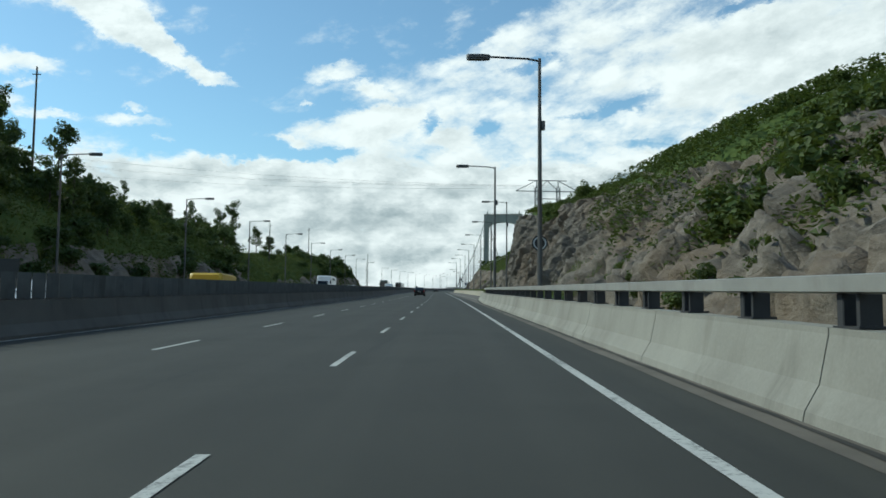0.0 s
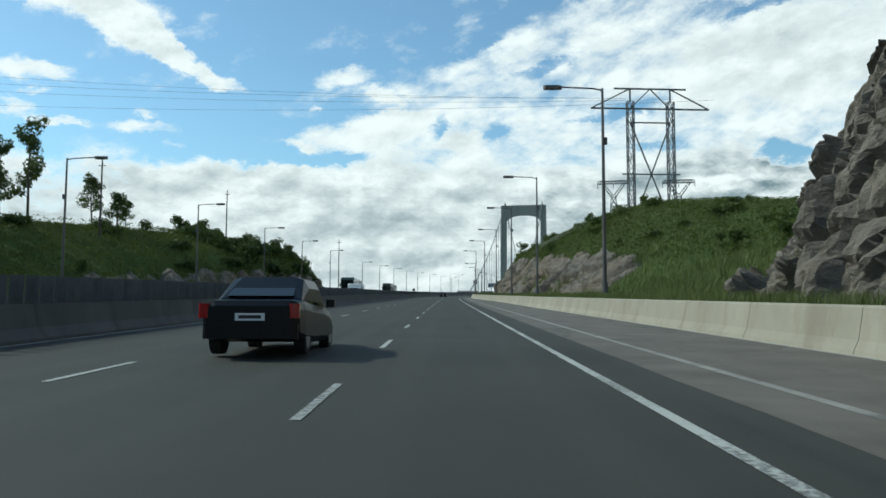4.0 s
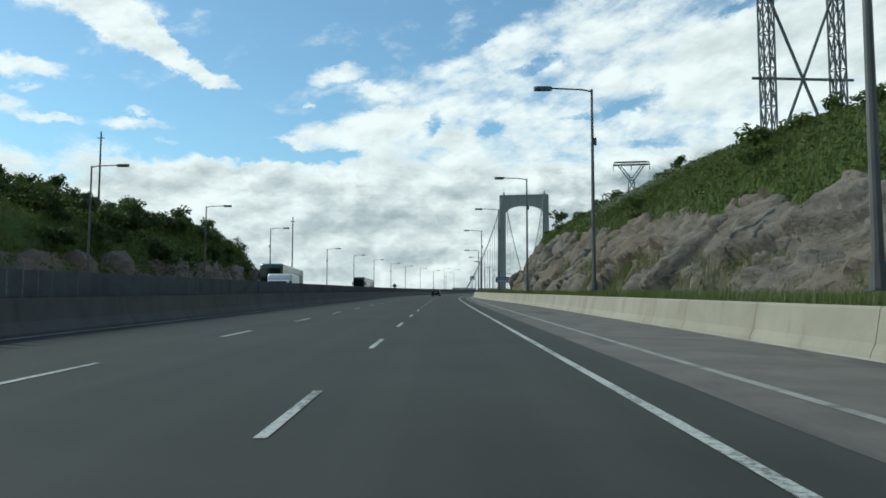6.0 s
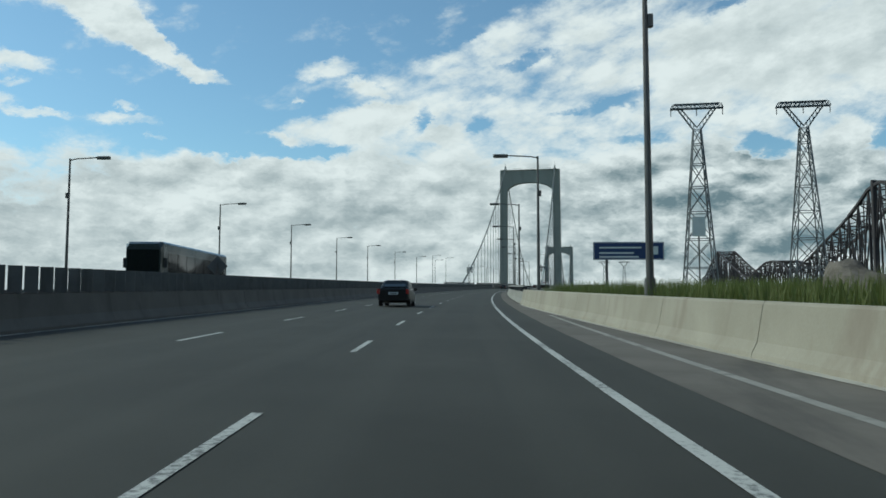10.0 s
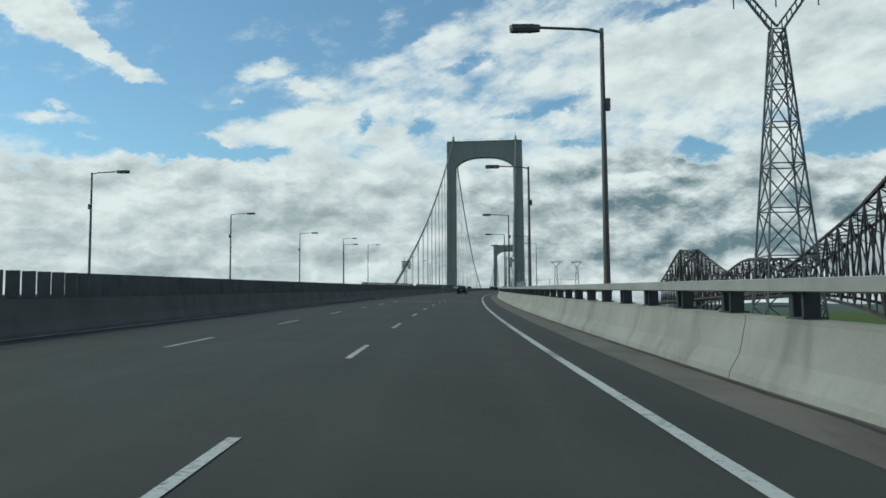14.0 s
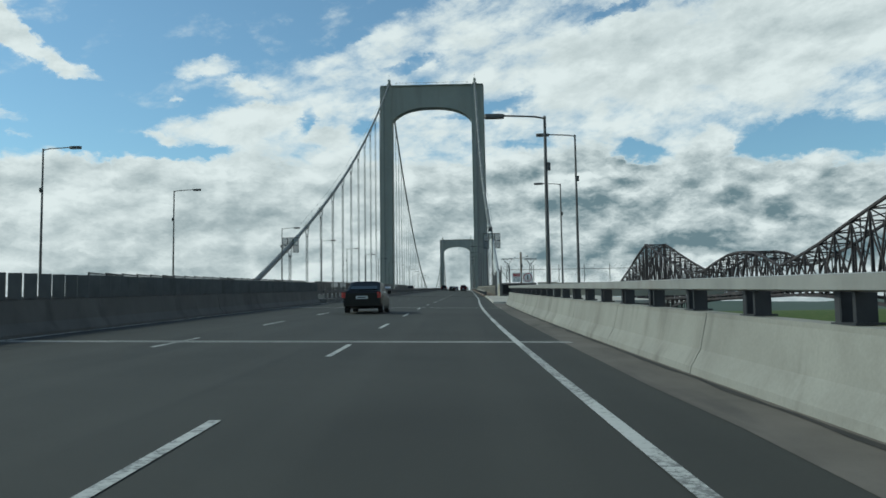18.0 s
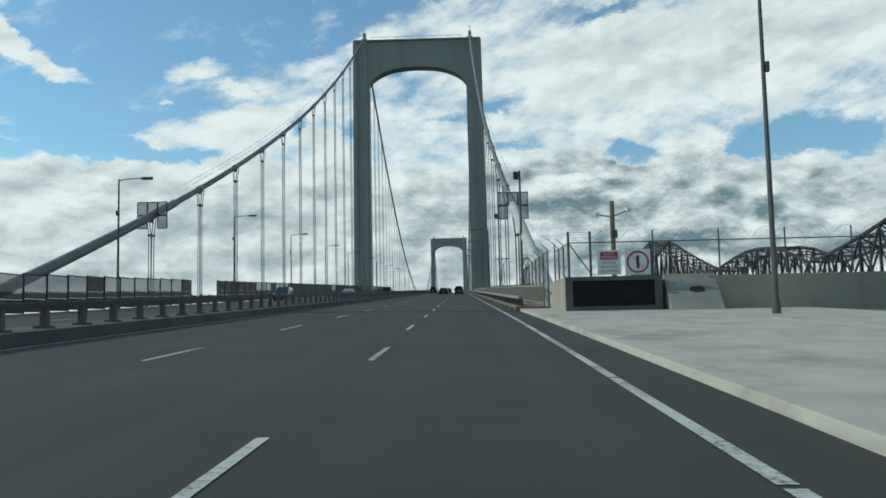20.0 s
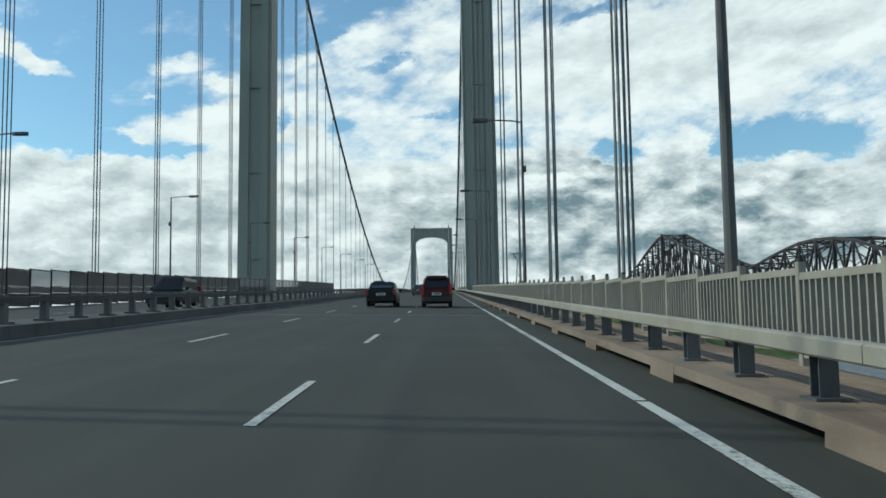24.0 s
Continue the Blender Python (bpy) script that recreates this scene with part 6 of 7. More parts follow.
truss = thing("cantilever_bridge", pose(0, 0, 0), "old red-brown riveted steel cantilever truss railway bridge", "truss bridge")
pan = [-137 + 21.622 * i for i in range(46)]
for x in TX:
    for i, y in enumerate(pan[:-1]):
        z = pan[i + 1]
        big = 2.0 if t_top(y) > 55 else 1.5
        B().bar((x, y, t_top(y)), (x, z, t_top(z)), big).ob("top_chord", M_TRUSS, truss)
        B().bar((x, y, t_low(y)), (x, z, t_low(z)), 1.8).ob("bottom_chord", M_TRUSS, truss)
        B().bar((x, y, t_low(y)), (x, y, t_top(y)), 1.1).ob("upright", M_TRUSS, truss)
        my, mz = (y + z) / 2, (t_low(y) + t_top(y) + t_low(z) + t_top(z)) / 4
        B().bar((x, y, t_top(y)), (x, z, t_low(z)), 0.95).ob("diagonal", M_TRUSS, truss)
        B().bar((x, y, t_low(y)), (x, z, t_top(z)), 0.75).ob("diagonal", M_TRUSS, truss)
        B().bar((x, my, t_low(my)), (x, my, mz if i % 2 else t_top(my)), 0.6).ob("upright", M_TRUSS, truss)
    for y in (25, 668):
        B().box(x - 1.6, x + 1.6, y - 1.8, y + 1.8, -24, 72, 0.3).ob("main_post", M_TRUSS, truss)
        B().box(x - 5, x + 5, y - 6, y + 6, -58, -24, 1.0).ob("pier", M_MEDIAN, truss, "grey stone pier")
for i, y in enumerate(pan):
    lat = B()
    lat.bar((TX[0], y, t_top(y)), (TX[1], y, t_top(y)), 0.9)
    if i:
        lat.bar((TX[0], pan[i - 1], t_top(pan[i - 1])), (TX[1], y, t_top(y)), 0.6)
        lat.bar((TX[1], pan[i - 1], t_top(pan[i - 1])), (TX[0], y, t_top(y)), 0.6)
    if t_top(y) > 30:
        lat.bar((TX[0], y, t_top(y)), (TX[1], y, t_top(y) - 14), 0.5)
        lat.bar((TX[1], y, t_top(y)), (TX[0], y, t_top(y) - 14), 0.5)
    lat.ob("sway_frame", M_TRUSS, truss)
B().box(TX[0] - 2, TX[1] + 2, -400, 1000, 3.0, 5.5).ob("deck", M_TRUSS, truss)


# ---------- power pylons and wires ----------
def lattice(b, x0, w0, z0, w1, z1, n, bar):
    """A tapering four-legged lattice shaft."""
    zs = [z0 + (z1 - z0) * (1 - (1 - i / n) ** 1.25) for i in range(n + 1)]
    ws = [w0 + (w1 - w0) * (z - z0) / (z1 - z0) for z in zs]
    for i in range(n):
        a = [(x0 + sx * ws[i], sy * ws[i], zs[i]) for sx, sy in ((-1, -1), (1, -1), (1, 1), (-1, 1))]
        c = [(x0 + sx * ws[i + 1], sy * ws[i + 1], zs[i + 1]) for sx, sy in ((-1, -1), (1, -1), (1, 1), (-1, 1))]
        for k in range(4):
            m = (k + 1) % 4
            b.bar(a[k], c[k], bar)
            b.bar(a[k], c[m], bar * 0.6)
            b.bar(a[m], c[k], bar * 0.6)
            b.bar(c[k], c[m], bar * 0.6)
    return b


def river_pylon(x, y, base, top, scale, label, far=False):
    t = thing("pylon", pose(x, y, base), label, "power pylon", "river pylons")
    h = top - base
    if far:
        lattice(B(), 0, 7.4 * scale, 0, 1.3 * scale, h - 9.5 * scale, 9, 0.42 * scale).ob("shaft", M_LATTICE_POSTSHADE, t)
    else:
        zs = [(h - 9.5 * scale) * (1 - (1 - i / 9) ** 1.25) for i in range(10)]
        ring = [[(sx * w, sy * w, z) for sx, sy in ((-1, -1), (1, -1), (1, 1), (-1, 1))] for z, w in [(z, scale * (7.4 - 6.1 * z / zs[-1])) for z in zs]]
        for k in range(4):
            B().pipe([q[k] for q in ring], 0.24 * scale, 6).ob("leg", M_LATTICE_POSTSHADE, t)
            for low, up in zip(ring, ring[1:]):
                for a, b2 in ((low[k], up[(k + 1) % 4]), (low[(k + 1) % 4], up[k]), (up[k], up[(k + 1) % 4])):
                    B().bar(a, b2, 0.25 * scale).ob("brace", M_LATTICE_POSTSHADE, t)
    b = B()
    for sx in (-1, 1):
        b.bar((sx * 1.2 * scale, 0, h - 9.5 * scale), (sx * 6.6 * scale, 0, h - 1.8 * scale), 0.5 * scale)
        b.bar((0, 0, h - 8.6 * scale), (sx * 5.2 * scale, 0, h - 1.8 * scale), 0.4 * scale)
        for i in range(5):
            f, g = i / 5, (i + 1) / 5
            b.bar((sx * (1.2 + 5.4 * f) * scale, 0, h - (9.5 - 7.7 * f) * scale), (sx * 5.2 * g * scale, 0, h - (8.6 - 6.8 * g) * scale), 0.22 * scale)
    b.ob("fork", M_LATTICE_POSTSHADE, t)
    c = B()
    for sy in (-0.8, 0.8):
        c.bar((-9.2 * scale, sy * scale, h - 1.6 * scale), (9.2 * scale, sy * scale, h - 1.6 * scale), 0.35 * scale)
        c.bar((-8.0 * scale, sy * scale, h), (8.0 * scale, sy * scale, h), 0.35 * scale)
        for i in range(12):
            a = -9.2 + 18.4 * i / 12
            c.bar((a * scale, sy * scale, h - 1.6 * scale), ((a + 0.8) * scale, sy * scale, h), 0.2 * scale)
            c.bar(((a + 0.8) * scale, sy * scale, h), ((a + 1.53) * scale, sy * scale, h - 1.6 * scale), 0.2 * scale)
    c.ob("crossarm", M_LATTICE_POSTSHADE, t)
    for sx in (-9, 0, 9):
        B().tube((sx * scale, 0, h - 4.2 * scale), (sx * scale, 0, h - 1.7 * scale), 0.16 * scale, None, 6).ob("insulator", M_DARK, t)
    return t


river_pylon(76.5, -258.0, -34.0, 58.0, 1.0, "tall galvanised lattice pylon with a forked head by the river")
river_pylon(113.5, -255.0, -34.0, 58.0, 1.0, "tall galvanised lattice pylon with a forked head by the river")
for x, y in ((72.0, 880.0), (106.0, 890.0)):
    river_pylon(x, y, -30.0, 72.0, 1.0, "distant lattice pylon on the far shore", True)

pa = RP(-602, 32.6, 0)
hp = thing("frame_pylon", pose(pa.x, pa.y, pa.z + 11, 0, 0, 14) @ Matrix.Scale(0.9, 4), "portal-frame lattice pylon behind the rock cut", "power pylon")
for sx in (-1, 1):
    b = B()
    lattice(b, sx * 3.9, 0.6, 0, 0.6, 26.0, 7, 0.15)
    b.ob("leg", M_LATTICE_POSTSHADE, hp)
c = B()
for z in (26.0, 28.6):
    n = 7.0 if z > 27 else 11.5
    c.bar((-n, 0, z - (1.3 if z < 27 else 0)), (n, 0, z - (1.3 if z < 27 else 0)), 0.28)
for sx in (-1, 1):
    c.bar((sx * 3.9, 0, 28.6), (sx * 11.5, 0, 24.7), 0.22)
    c.bar((sx * 3.9, 0, 26.0), (sx * 3.9, 0, 28.6), 0.28)
    c.bar((0, 0, 28.6), (sx * 3.9, 0, 24.7), 0.2)
    c.bar((sx * 3.9, 0, 2.0), (-sx * 3.9, 0, 22.0), 0.24)
for z in (3.0, 12.0, 22.0):
    c.bar((-5.6 if z == 12 else -3.9, 0, z), (5.6 if z == 12 else 3.9, 0, z), 0.24)
c.ob("crossarm", M_LATTICE_POSTSHADE, hp)

wires = thing("power_lines", pose(0, 0, 0), "thin dark power lines sagging across the road", "power line")
top = Vector((pa.x, pa.y, pa.z + 35.0))
for dx, end in ((-11, (-185, -640, 34)), (-4, (-180, -632, 38)), (4, (-175, -620, 34)), (11, (-170, -612, 30))):
    a, e = top + Vector((dx, dx * 0.25, 0)), Vector(end)
    B().pipe([a.lerp(e, f / 16) - Vector((0, 0, 36 * f / 16 * (1 - f / 16) * 0.55)) for f in range(17)], 0.02, 4).ob("wire", M_DARK, wires)

# slim masts across the road
for s, l, h in ((-800, -50, 16), (-568, -50, 12), (-515, -35, 16.4), (-625, -52, 12), (-768, -50, 14), (-470, -60, 14)):
    g0 = ground_h(s, l)
    m = thing("mast", at_road(s, l, g0 - 0.3), "slim dark utility pole", "utility pole", "utility poles")
    B().tube((0, 0, 0), (0, 0, h), 0.16, 0.10, 8).ob("pole", M_BARK, m)
    B().bar((-0.5, 0, h - 0.9), (0.5, 0, h - 0.9), 0.1).ob("crossarm", M_BARK, m)

# distant shore behind the bridge: low wooded hills and buildings at the horizon
hills = []
vs, fs = [], []
for i in range(141):
    a = math.radians(-75 + 150 * i / 140)
    z = 18 + 16 * noise.noise(Vector((i * 0.13, 0, 0))) + 5 * noise.noise(Vector((i * 0.9, 3, 0)))
    for rr, zz in ((2400, -40), (2700, z), (3400, z + 10)):
        vs.append((rr * math.sin(a), 300 + rr * math.cos(a), zz))
for i in range(140):
    for j in range(2):
        fs.append((3 * i + j, 3 * i + 3 + j, 3 * i + 4 + j, 3 * i + j + 1))
tagged(mesh_ob("backdrop", vs, fs, M_FARLAND, smooth=True), "low wooded hills on the far horizon", "hills", kind="structure")

# woods along the river bank below the approach
vs, fs = [], []
wr = random.Random(41)


def land_z(s, l):
    """Height of the ground sheet beside the approach."""
    p = RP(s, l)
    k = max(smooth01(abs(l), 180, 300), smooth01(s, -330.9, -204.8))
    return (p.z + ground_h(s, l)) * (1 - k) + far_z(p.x, p.y) * k


for _ in range(700):
    x, y = wr.uniform(48, 240), wr.uniform(-430, -120)
    z = (land_z(y - 3, x - 22) if y < -210 else far_z(x, y)) + wr.uniform(0.0, 6.0)
    leaf_quads(vs, fs, (x, y, z + 3.5), wr.uniform(2.6, 4.6), 90, 0.75, wr, 1.2)
for _ in range(420):
    s, l = wr.uniform(-470, -250), wr.uniform(13, 90)
    p = RP(s, l)
    leaf_quads(vs, fs, (p.x, p.y, land_z(s, l) + wr.uniform(1.5, 4.5)), wr.uniform(1.8, 3.4), 80, 0.6, wr, 1.2)
for _ in range(330):
    x, y = wr.uniform(240, 760), wr.uniform(-470, -325)
    leaf_quads(vs, fs, (x, y, max(far_z(x, y), land_z(y - 3, x - 22) if x < 310 else -99) + wr.uniform(4.0, 9.0)), wr.uniform(5.0, 8.5), 70, 1.5, wr, 1.1)
tagged(mesh_ob("riverside_woods", vs, fs, M_TREELEAF), "dark green woods on the river bank below the bridge", "woods", kind="stuff")


# ---------- vehicles ----------
def loft(name, rows, mat, parent, label=""):
    """A body skinned over cross-sections (y, points (x, z) of the right half from bottom to top)."""
    vs, fs = [], []
    k = 0
    for y, half in rows:
        ring = [(x, y, z) for x, z in half] + [(-x, y, z) for x, z in reversed(half)]
        k = len(ring)
        vs += ring
    for i in range(len(rows) - 1):
        for j in range(k):
            fs.append((i * k + j, (i + 1) * k + j, (i + 1) * k + (j + 1) % k, i * k + (j + 1) % k))
    fs += [tuple(range(k)), tuple(range(len(vs) - 1, len(vs) - 1 - k, -1))]
    return mesh_ob(name, vs, fs, mat, parent, label, smooth=False)


def wheels(t, half, ys, r):
    for y in ys:
        for sx in (-1, 1):
            w = B().tube((sx * half, y, r), (sx * (half - 0.21), y, r), r, None, 20).ob("wheel", M_RUBBER, t)
            B().tube((sx * (half + 0.004), y, r), (sx * (half - 0.05), y, r), r * 0.64, None, 14).ob("rim", M_RIM, w)


def car(m, paint, tall, length, label, group="motorway traffic"):
    """A car whose nose points along +y: body, glasshouse, lamps, bumpers, plate bar, mirrors, wheels."""
    t = thing("car", m, label, "car", group)
    w, n, h = 0.9, length / 2, (1.72 if tall else 1.46)
    belt = 1.02 if tall else 0.92
    deck = belt + (0.0 if tall else 0.06)
    sec = lambda y, b, z, q: (y, [(q * 0.9, b), (q, b + 0.12), (q * 1.0, z - 0.18), (q * 0.95, z - 0.03), (q * 0.80, z)])
    loft("body", [sec(-n, 0.42, deck - 0.10, 0.78), sec(-n + 0.10, 0.30, deck, 0.86), sec(-n + 0.5, 0.24, deck + 0.02, w), sec(-0.6, 0.2, belt + 0.03, w), sec(0.7, 0.2, belt, w), sec(n - 0.9, 0.22, belt - 0.10, w), sec(n - 0.25, 0.25, belt - 0.22, 0.84), sec(n, 0.40, belt - 0.34, 0.68)], paint, t)
    back = -n + (0.18 if tall else 0.72)
    roof = [(back, [(0.78, deck - 0.05), (0.78, deck), (0.77, deck + 0.02), (0.72, deck + 0.04)]),
            (back + (0.28 if tall else 0.72), [(0.80, belt - 0.05), (0.78, h - 0.22), (0.68, h - 0.05), (0.50, h)]),
            (0.35, [(0.80, belt - 0.05), (0.78, h - 0.20), (0.68, h - 0.03), (0.50, h + 0.01)]),
            (1.25, [(0.80, belt - 0.08), (0.80, belt - 0.03), (0.78, belt - 0.01), (0.70, belt)])]
    loft("cabin", roof, paint, t)
    y0, y1 = back + 0.05, back + (0.26 if tall else 0.68)
    mesh_ob("rear_window", [(-0.62, y0 - 0.03, deck + 0.10), (0.62, y0 - 0.03, deck + 0.10), (0.55, y1 - 0.06, h - 0.10), (-0.55, y1 - 0.06, h - 0.10), (-0.62, y0 + 0.02, deck + 0.10), (0.62, y0 + 0.02, deck + 0.10), (0.55, y1 - 0.01, h - 0.10), (-0.55, y1 - 0.01, h - 0.10)],
            [(0, 1, 2, 3), (7, 6, 5, 4), (0, 3, 7, 4), (1, 5, 6, 2), (3, 2, 6, 7), (0, 4, 5, 1)], M_GLASS, t)
    for sx in (-1, 1):
        mesh_ob("side_window", [(sx * 0.805, back + 0.45, belt + 0.02), (sx * 0.81, 0.95, belt + 0.01), (sx * 0.72, 0.35, h - 0.13), (sx * 0.72, y1 + 0.12, h - 0.14)], [(0, 1, 2, 3)], M_GLASS, t)
        B().box(sx * 0.80 - 0.12, sx * 0.80 + 0.06, -n - 0.015, -n + 0.22, deck - 0.32, deck - (0.06 if not tall else -0.28), 0.03).ob("tail_lamp", M_TAIL, t)
        B().box(sx * 0.62 - 0.16, sx * 0.62 + 0.16, n - 0.16, n + 0.012, belt - 0.46, belt - 0.32, 0.03).ob("headlight", M_HEAD, t)
        B().box(sx * 0.98 - 0.09, sx * 0.98 + 0.09, 0.62, 0.78, belt - 0.02, belt + 0.14, 0.03).ob("mirror", paint, t)
    mesh_ob("windscreen", [(-0.66, 1.22, belt + 0.02), (0.66, 1.22, belt + 0.02), (0.56, 0.40, h - 0.03), (-0.56, 0.40, h - 0.03)], [(0, 1, 2, 3)], M_GLASS, t)
    B().box(-0.84, 0.84, -n - 0.04, -n + 0.14, 0.30, 0.56, 0.06).ob("rear_bumper", M_PLASTIC if tall else paint, t)
    B().box(-0.80, 0.80, n - 0.14, n + 0.03, 0.24, 0.48, 0.06).ob("front_bumper", M_PLASTIC, t)
    B().box(-0.26, 0.26, -n - 0.05, -n - 0.035, 0.66 if tall else 0.62, 0.80 if tall else 0.75).ob("plate", M_SIGNWHITE, t, "pale number plate with plain dark bar")
    B().box(-0.2, 0.2, -n - 0.054, -n - 0.05, 0.70 if tall else 0.655, 0.765 if tall else 0.715).ob("plate_bar", M_SIGNBLACK, t)
    if tall:
        B().box(-0.6, 0.6, -n + 0.10, -n + 0.32, h - 0.02, h + 0.05, 0.03).ob("spoiler", paint, t)
    wheels(t, 0.88, (-n + 0.85, n - 0.9), 0.33)
    return t


car(at_road(-84.0, -2.5), M_RED, True, 4.5, "dark red compact sport utility car driving away, rear view")
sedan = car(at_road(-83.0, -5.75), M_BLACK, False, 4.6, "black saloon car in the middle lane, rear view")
# the same moving saloon, added again at three earlier places in its lane
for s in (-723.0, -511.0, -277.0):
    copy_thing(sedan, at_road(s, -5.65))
car(at_road(-20.0, -5.6), M_BLUECAR, False, 4.6, "dark blue saloon car far ahead in the middle lane")
car(at_road(10.0, -2.0), M_SILVER, False, 4.6, "grey saloon car far ahead in the near lane")
car(at_road(-40.0, -9.3), M_BLACK, True, 4.5, "dark sport utility car far ahead in the inner lane")
# opposite carriageway, noses towards us
car(at_road(-826.0, -19.5, 0, 180), M_WHITE, False, 4.6, "white saloon car beyond the median barrier")
car(at_road(-722.0, -17.5, 0, 180), M_WHITE, True, 4.7, "white estate car beyond the median barrier")
car(at_road(-122.0, -20.5, 0, 180), M_SILVER, False, 4.6, "silver saloon car on the opposite bridge lanes")
car(at_road(-86.0, -17.5, 0, 180), M_BLACK, True, 4.6, "dark sport utility car on the opposite bridge lanes")
car(at_road(-155.0, -24.0, 0, 180), M_BLUECAR, True, 4.6, "dark blue car on the opposite bridge lanes")


def box_vehicle(name, m, length, height, body, label, category, cab=0.0, nose=M_PLASTIC, windows=False):
    """A coach, van or lorry: box body with windscreen, side glass or separate cab, mirrors and wheels."""
    t = thing(name, m, label, category, "opposite traffic")
    n = length / 2
    e = n - cab
    loft("body", [(-n, [(1.18, 0.5), (1.25, 0.6), (1.25, height - 0.15), (1.1, height)]), (e - 0.25, [(1.18, 0.4), (1.25, 0.5), (1.25, height - 0.12), (1.12, height)]), (e, [(1.1, 0.45), (1.15, 0.6), (1.14, height - 0.45), (0.95, height - 0.15)])], body, t)
    if cab:
        loft("cab", [(e + 0.06, [(1.05, 0.5), (1.1, 0.6), (1.08, height * 0.72), (0.9, height * 0.76)]), (n - 0.5, [(1.05, 0.45), (1.1, 0.6), (1.05, height * 0.66), (0.9, height * 0.72)]), (n, [(0.95, 0.5), (1.05, 0.6), (1.0, height * 0.34), (0.85, height * 0.36)])], nose, t)
        mesh_ob("windscreen", [(-0.95, n - 0.02, height * 0.37), (0.95, n - 0.02, height * 0.37), (0.86, n - 0.46, height * 0.70), (-0.86, n - 0.46, height * 0.70)], [(0, 1, 2, 3)], M_GLASS, t)
    else:
        B().box(-1.05, 1.05, e + 0.005, e + 0.02, height * 0.36, height * 0.86).ob("windscreen", M_GLASS, t)
    if windows:
        for sx in (-1, 1):
            for i in range(7):
                a = -n + 0.6 + i * (length - 1.6) / 7
                B().box(sx * 1.262 - 0.008, sx * 1.262 + 0.008, a + 0.05, a + (length - 1.6) / 7 - 0.05, height * 0.48, height * 0.82).ob("window", M_GLASS, t)
    for sx in (-1, 1):
        B().box(sx * 1.36 - 0.1, sx * 1.36 + 0.1, n - 0.35, n - 0.25, height * 0.55, height * 0.72, 0.03).ob("mirror", M_PLASTIC, t)
        B().box(sx * 0.85 - 0.15, sx * 0.85 + 0.15, n - 0.05, n + 0.025, 0.75, 0.95, 0.03).ob("headlight", M_HEAD, t)
    B().box(-1.15, 1.15, n - 0.1, n + 0.05, 0.35, 0.65, 0.05).ob("bumper", M_PLASTIC, t)
    wheels(t, 1.24, (-n + 1.6, n - 1.5), 0.5)
    return t


box_vehicle("coach", at_road(-500.0, -22.6, 0, 180), 13.0, 3.75, M_BUS, "long dark coach passing beyond the median barrier", "coach", windows=True)
box_vehicle("coach", at_road(-585.0, -20.8, 0, 180), 12.6, 3.75, M_TEAL, "dark teal touring coach passing beyond the median barrier", "coach", windows=True)
box_vehicle("van", at_road(-595.0, -18.8, 0, 180), 5.8, 2.7, M_WHITE, "white delivery van beyond the median barrier", "van", 1.4, M_WHITE)
mv = box_vehicle("moving_lorry", at_road(-717.0, -22.5, 0, 180), 9.5, 3.3, M_WHITE, "white moving lorry with dark lettering band", "lorry", 2.0, M_WHITE)
for i in range(6):
    B().box(1.256, 1.27, -2.6 + i * 0.62, -2.6 + i * 0.62 + 0.42, 2.55, 3.0).ob("lettering_bar", M_SIGNBLACK, mv)
    B().box(-1.27, -1.256, -2.6 + i * 0.62, -2.6 + i * 0.62 + 0.42, 2.55, 3.0).ob("lettering_bar", M_SIGNBLACK, mv)
box_vehicle("service_lorry", at_road(-799.0, -20.0, 0, 180), 6.0, 2.3, M_YELLOW, "yellow service lorry mostly hidden by the barrier", "lorry", 1.7, M_YELLOW)

# ---------- signs ----------
sg = thing("highway_sign", at_road(-503.0, 6.7, 0.0), "wide blue highway sign on two dark posts, seen in shade", "road sign")
B().box(0, 4.7, 0, 0.06, 3.05, 4.25).ob("panel", M_SIGNBLUE, sg)
for x in (0.9, 3.9):
    B().box(x - 0.08, x + 0.08, 0.07, 0.2, -1.5, 3.9).ob("post", M_POLE, sg)
B().box(0.05, 4.65, -0.006, 0, 4.19, 4.22).box(0.05, 4.65, -0.006, 0, 3.08, 3.11).box(0.04, 0.07, -0.006, 0, 3.08, 4.22).box(4.63, 4.66, -0.006, 0, 3.08, 4.22).box(3.62, 3.65, -0.006, 0, 3.1, 4.2).ob("border", M_SIGNWHITE, sg)
for z, x0, x1 in ((3.86, 0.4, 3.2), (3.5, 0.4, 2.7), (3.24, 0.4, 3.0)):
    B().box(x0, x1, -0.006, 0, z - 0.05, z + 0.06).ob("lettering_bar", M_SIGNWHITE, sg)
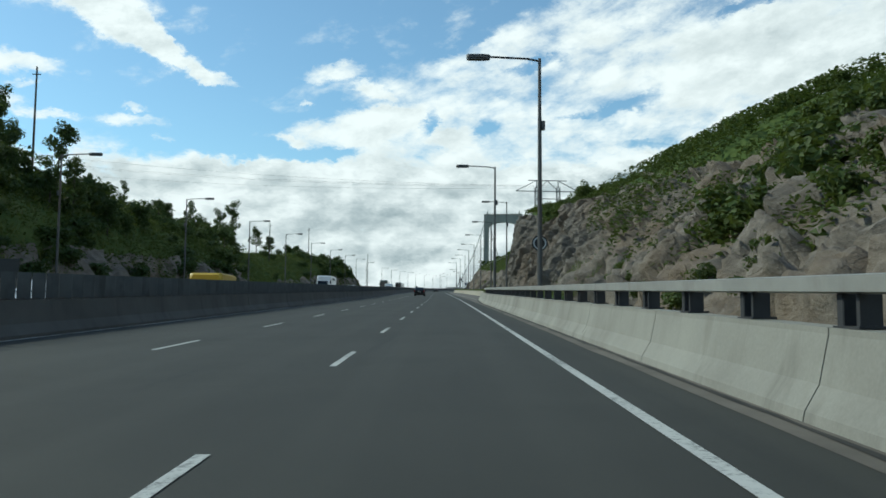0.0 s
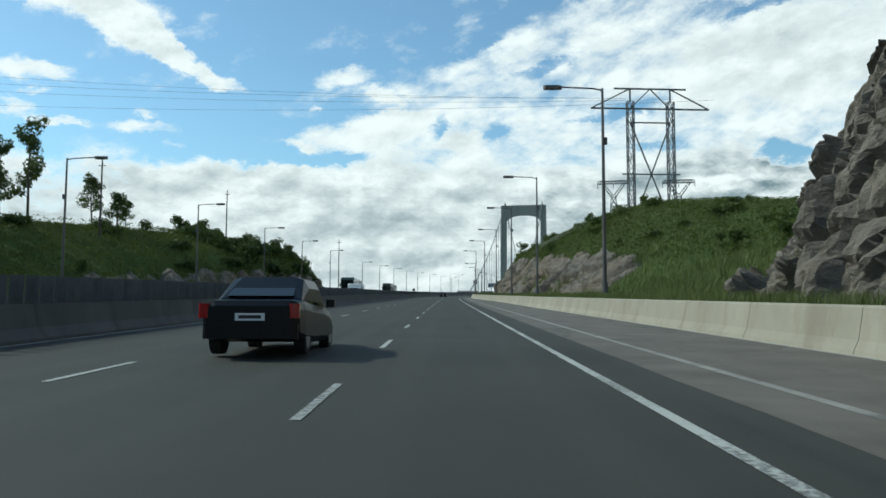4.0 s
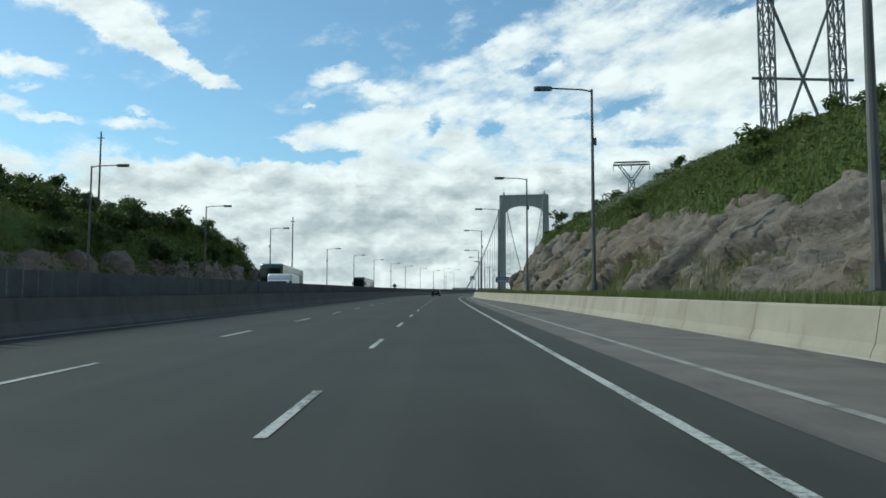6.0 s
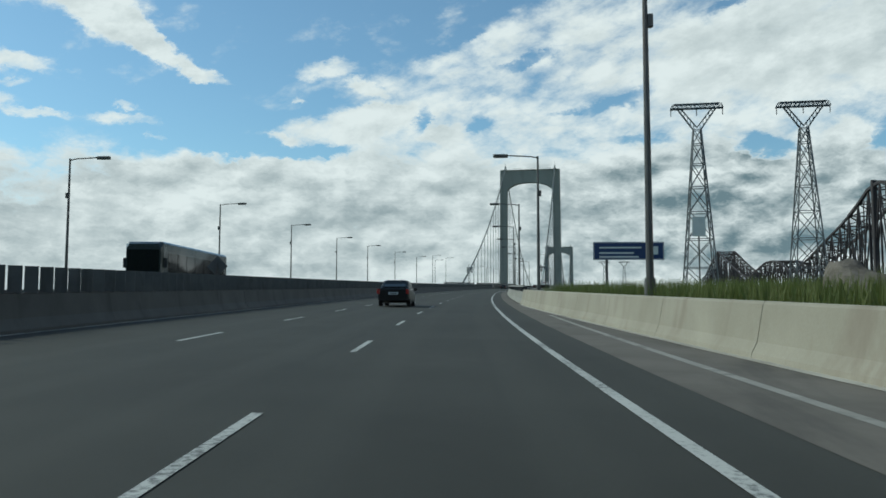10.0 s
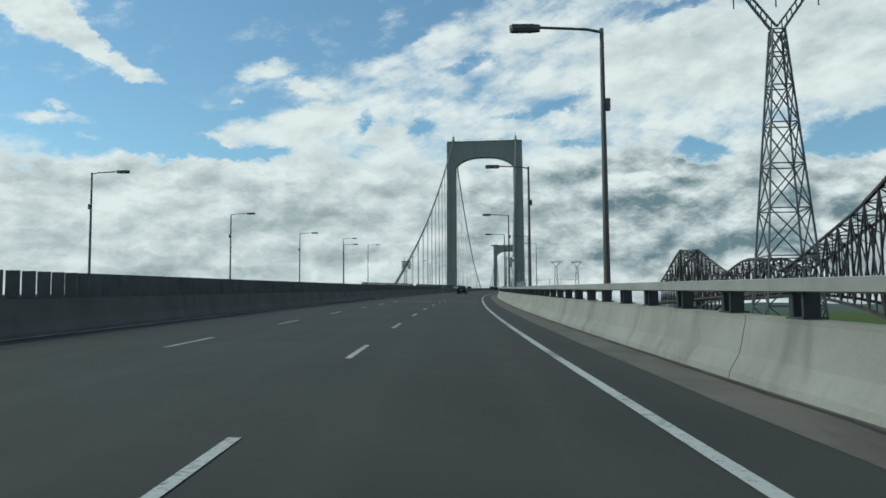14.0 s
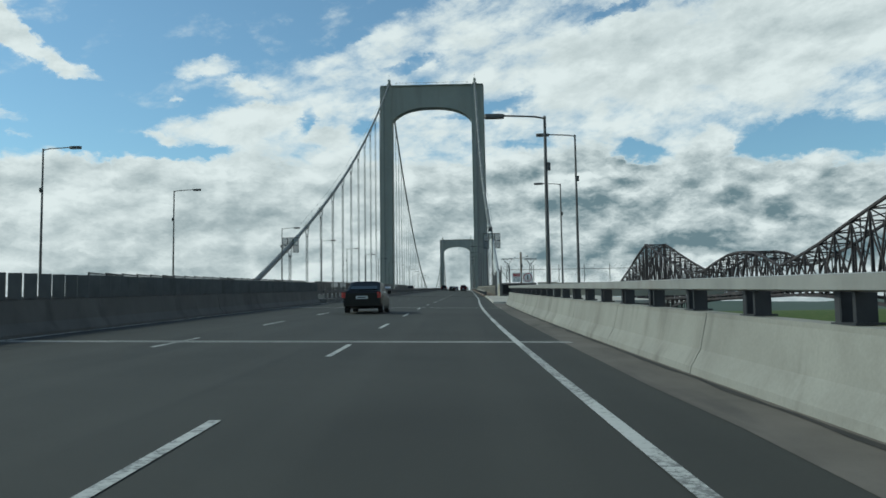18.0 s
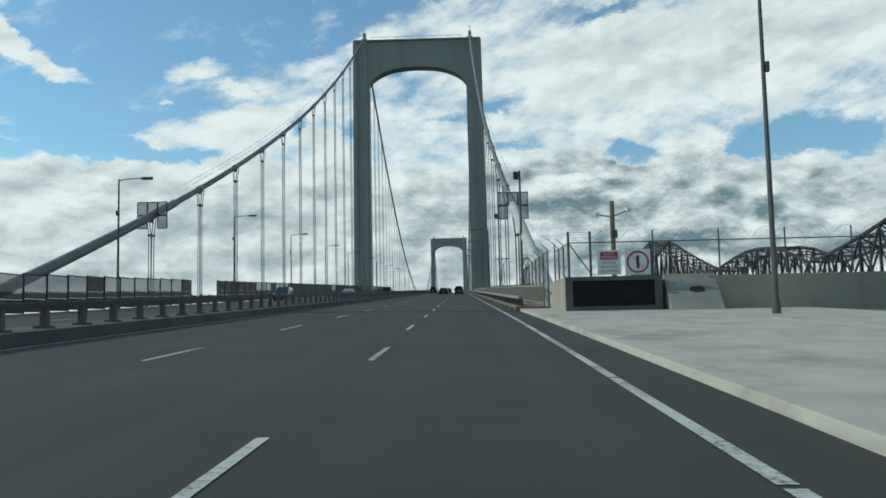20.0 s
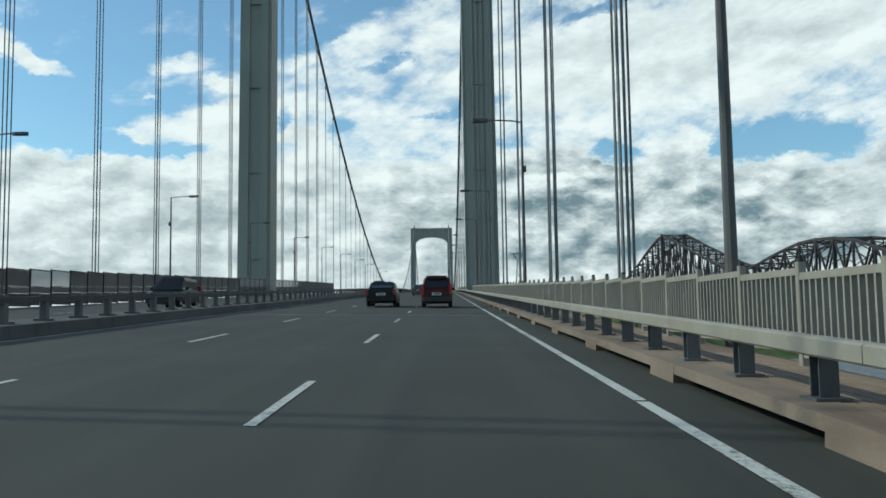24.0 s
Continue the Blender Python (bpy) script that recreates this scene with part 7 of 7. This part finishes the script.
B().box(3.9, 4.3, -0.006, 0, 3.4, 3.95).ob("symbol", M_SIGNWHITE, sg)
ws = thing("small_sign", at_road(-508.0, 12.4, 0.0), "small pale sign plate on a thin post", "road sign")
B().box(-0.04, 0.04, 0.02, 0.08, -1.5, 5.4).ob("post", M_POLE, ws)
B().box(-0.4, 0.4, -0.01, 0.015, 4.3, 5.5).ob("plate", M_SIGNWHITE, ws)
rs = thing("round_sign", at_road(-827.75, 2.05, 2.85), "small dark round sign with a pale ring on a pole", "road sign")
B().tube((0, -0.20, 0.28), (0, -0.17, 0.28), 0.33, None, 24).ob("disc", M_SIGNBLACK, rs)
ring = B()
for i in range(24):
    a0, a1 = 2 * math.pi * i / 24, 2 * math.pi * (i + 1) / 24
    ring.add([(q * math.cos(a), -0.204, 0.28 + q * math.sin(a)) for q, a in ((0.22, a0), (0.27, a0), (0.27, a1), (0.22, a1))], [(0, 1, 2, 3)])
ring.ob("ring", M_SIGNWHITE, rs)
B().box(-0.08, 0.08, -0.208, -0.2, 0.2, 0.38).ob("symbol", M_SIGNWHITE, rs)
wd = thing("diamond_sign", at_road(-520.0, -13.3, 0.0), "dark back of a diamond road sign on the median", "road sign")
B().box(-0.04, 0.04, -0.04, 0.04, 0, 2.2).ob("post", M_POLE, wd)
mesh_ob("plate", [(0, 0.05, 1.5), (0.5, 0.05, 2.0), (0, 0.05, 2.5), (-0.5, 0.05, 2.0), (0, 0.07, 1.5), (0.5, 0.07, 2.0), (0, 0.07, 2.5), (-0.5, 0.07, 2.0)], [(0, 1, 2, 3), (7, 6, 5, 4), (0, 4, 5, 1), (1, 5, 6, 2), (2, 6, 7, 3), (3, 7, 4, 0)], M_POLE, wd)
bs = thing("information_board", at_road(-812.0, -31.0, 0.0), "grey back of a road sign panel beyond the opposite lanes", "road sign")
for x in (0.5, 2.4):
    B().box(x - 0.06, x + 0.06, 0, 0.1, 0, 2.6).ob("post", M_POLE, bs)
B().box(0, 3.0, -0.05, 0, 1.7, 2.9).ob("panel", M_MEDIAN, bs)
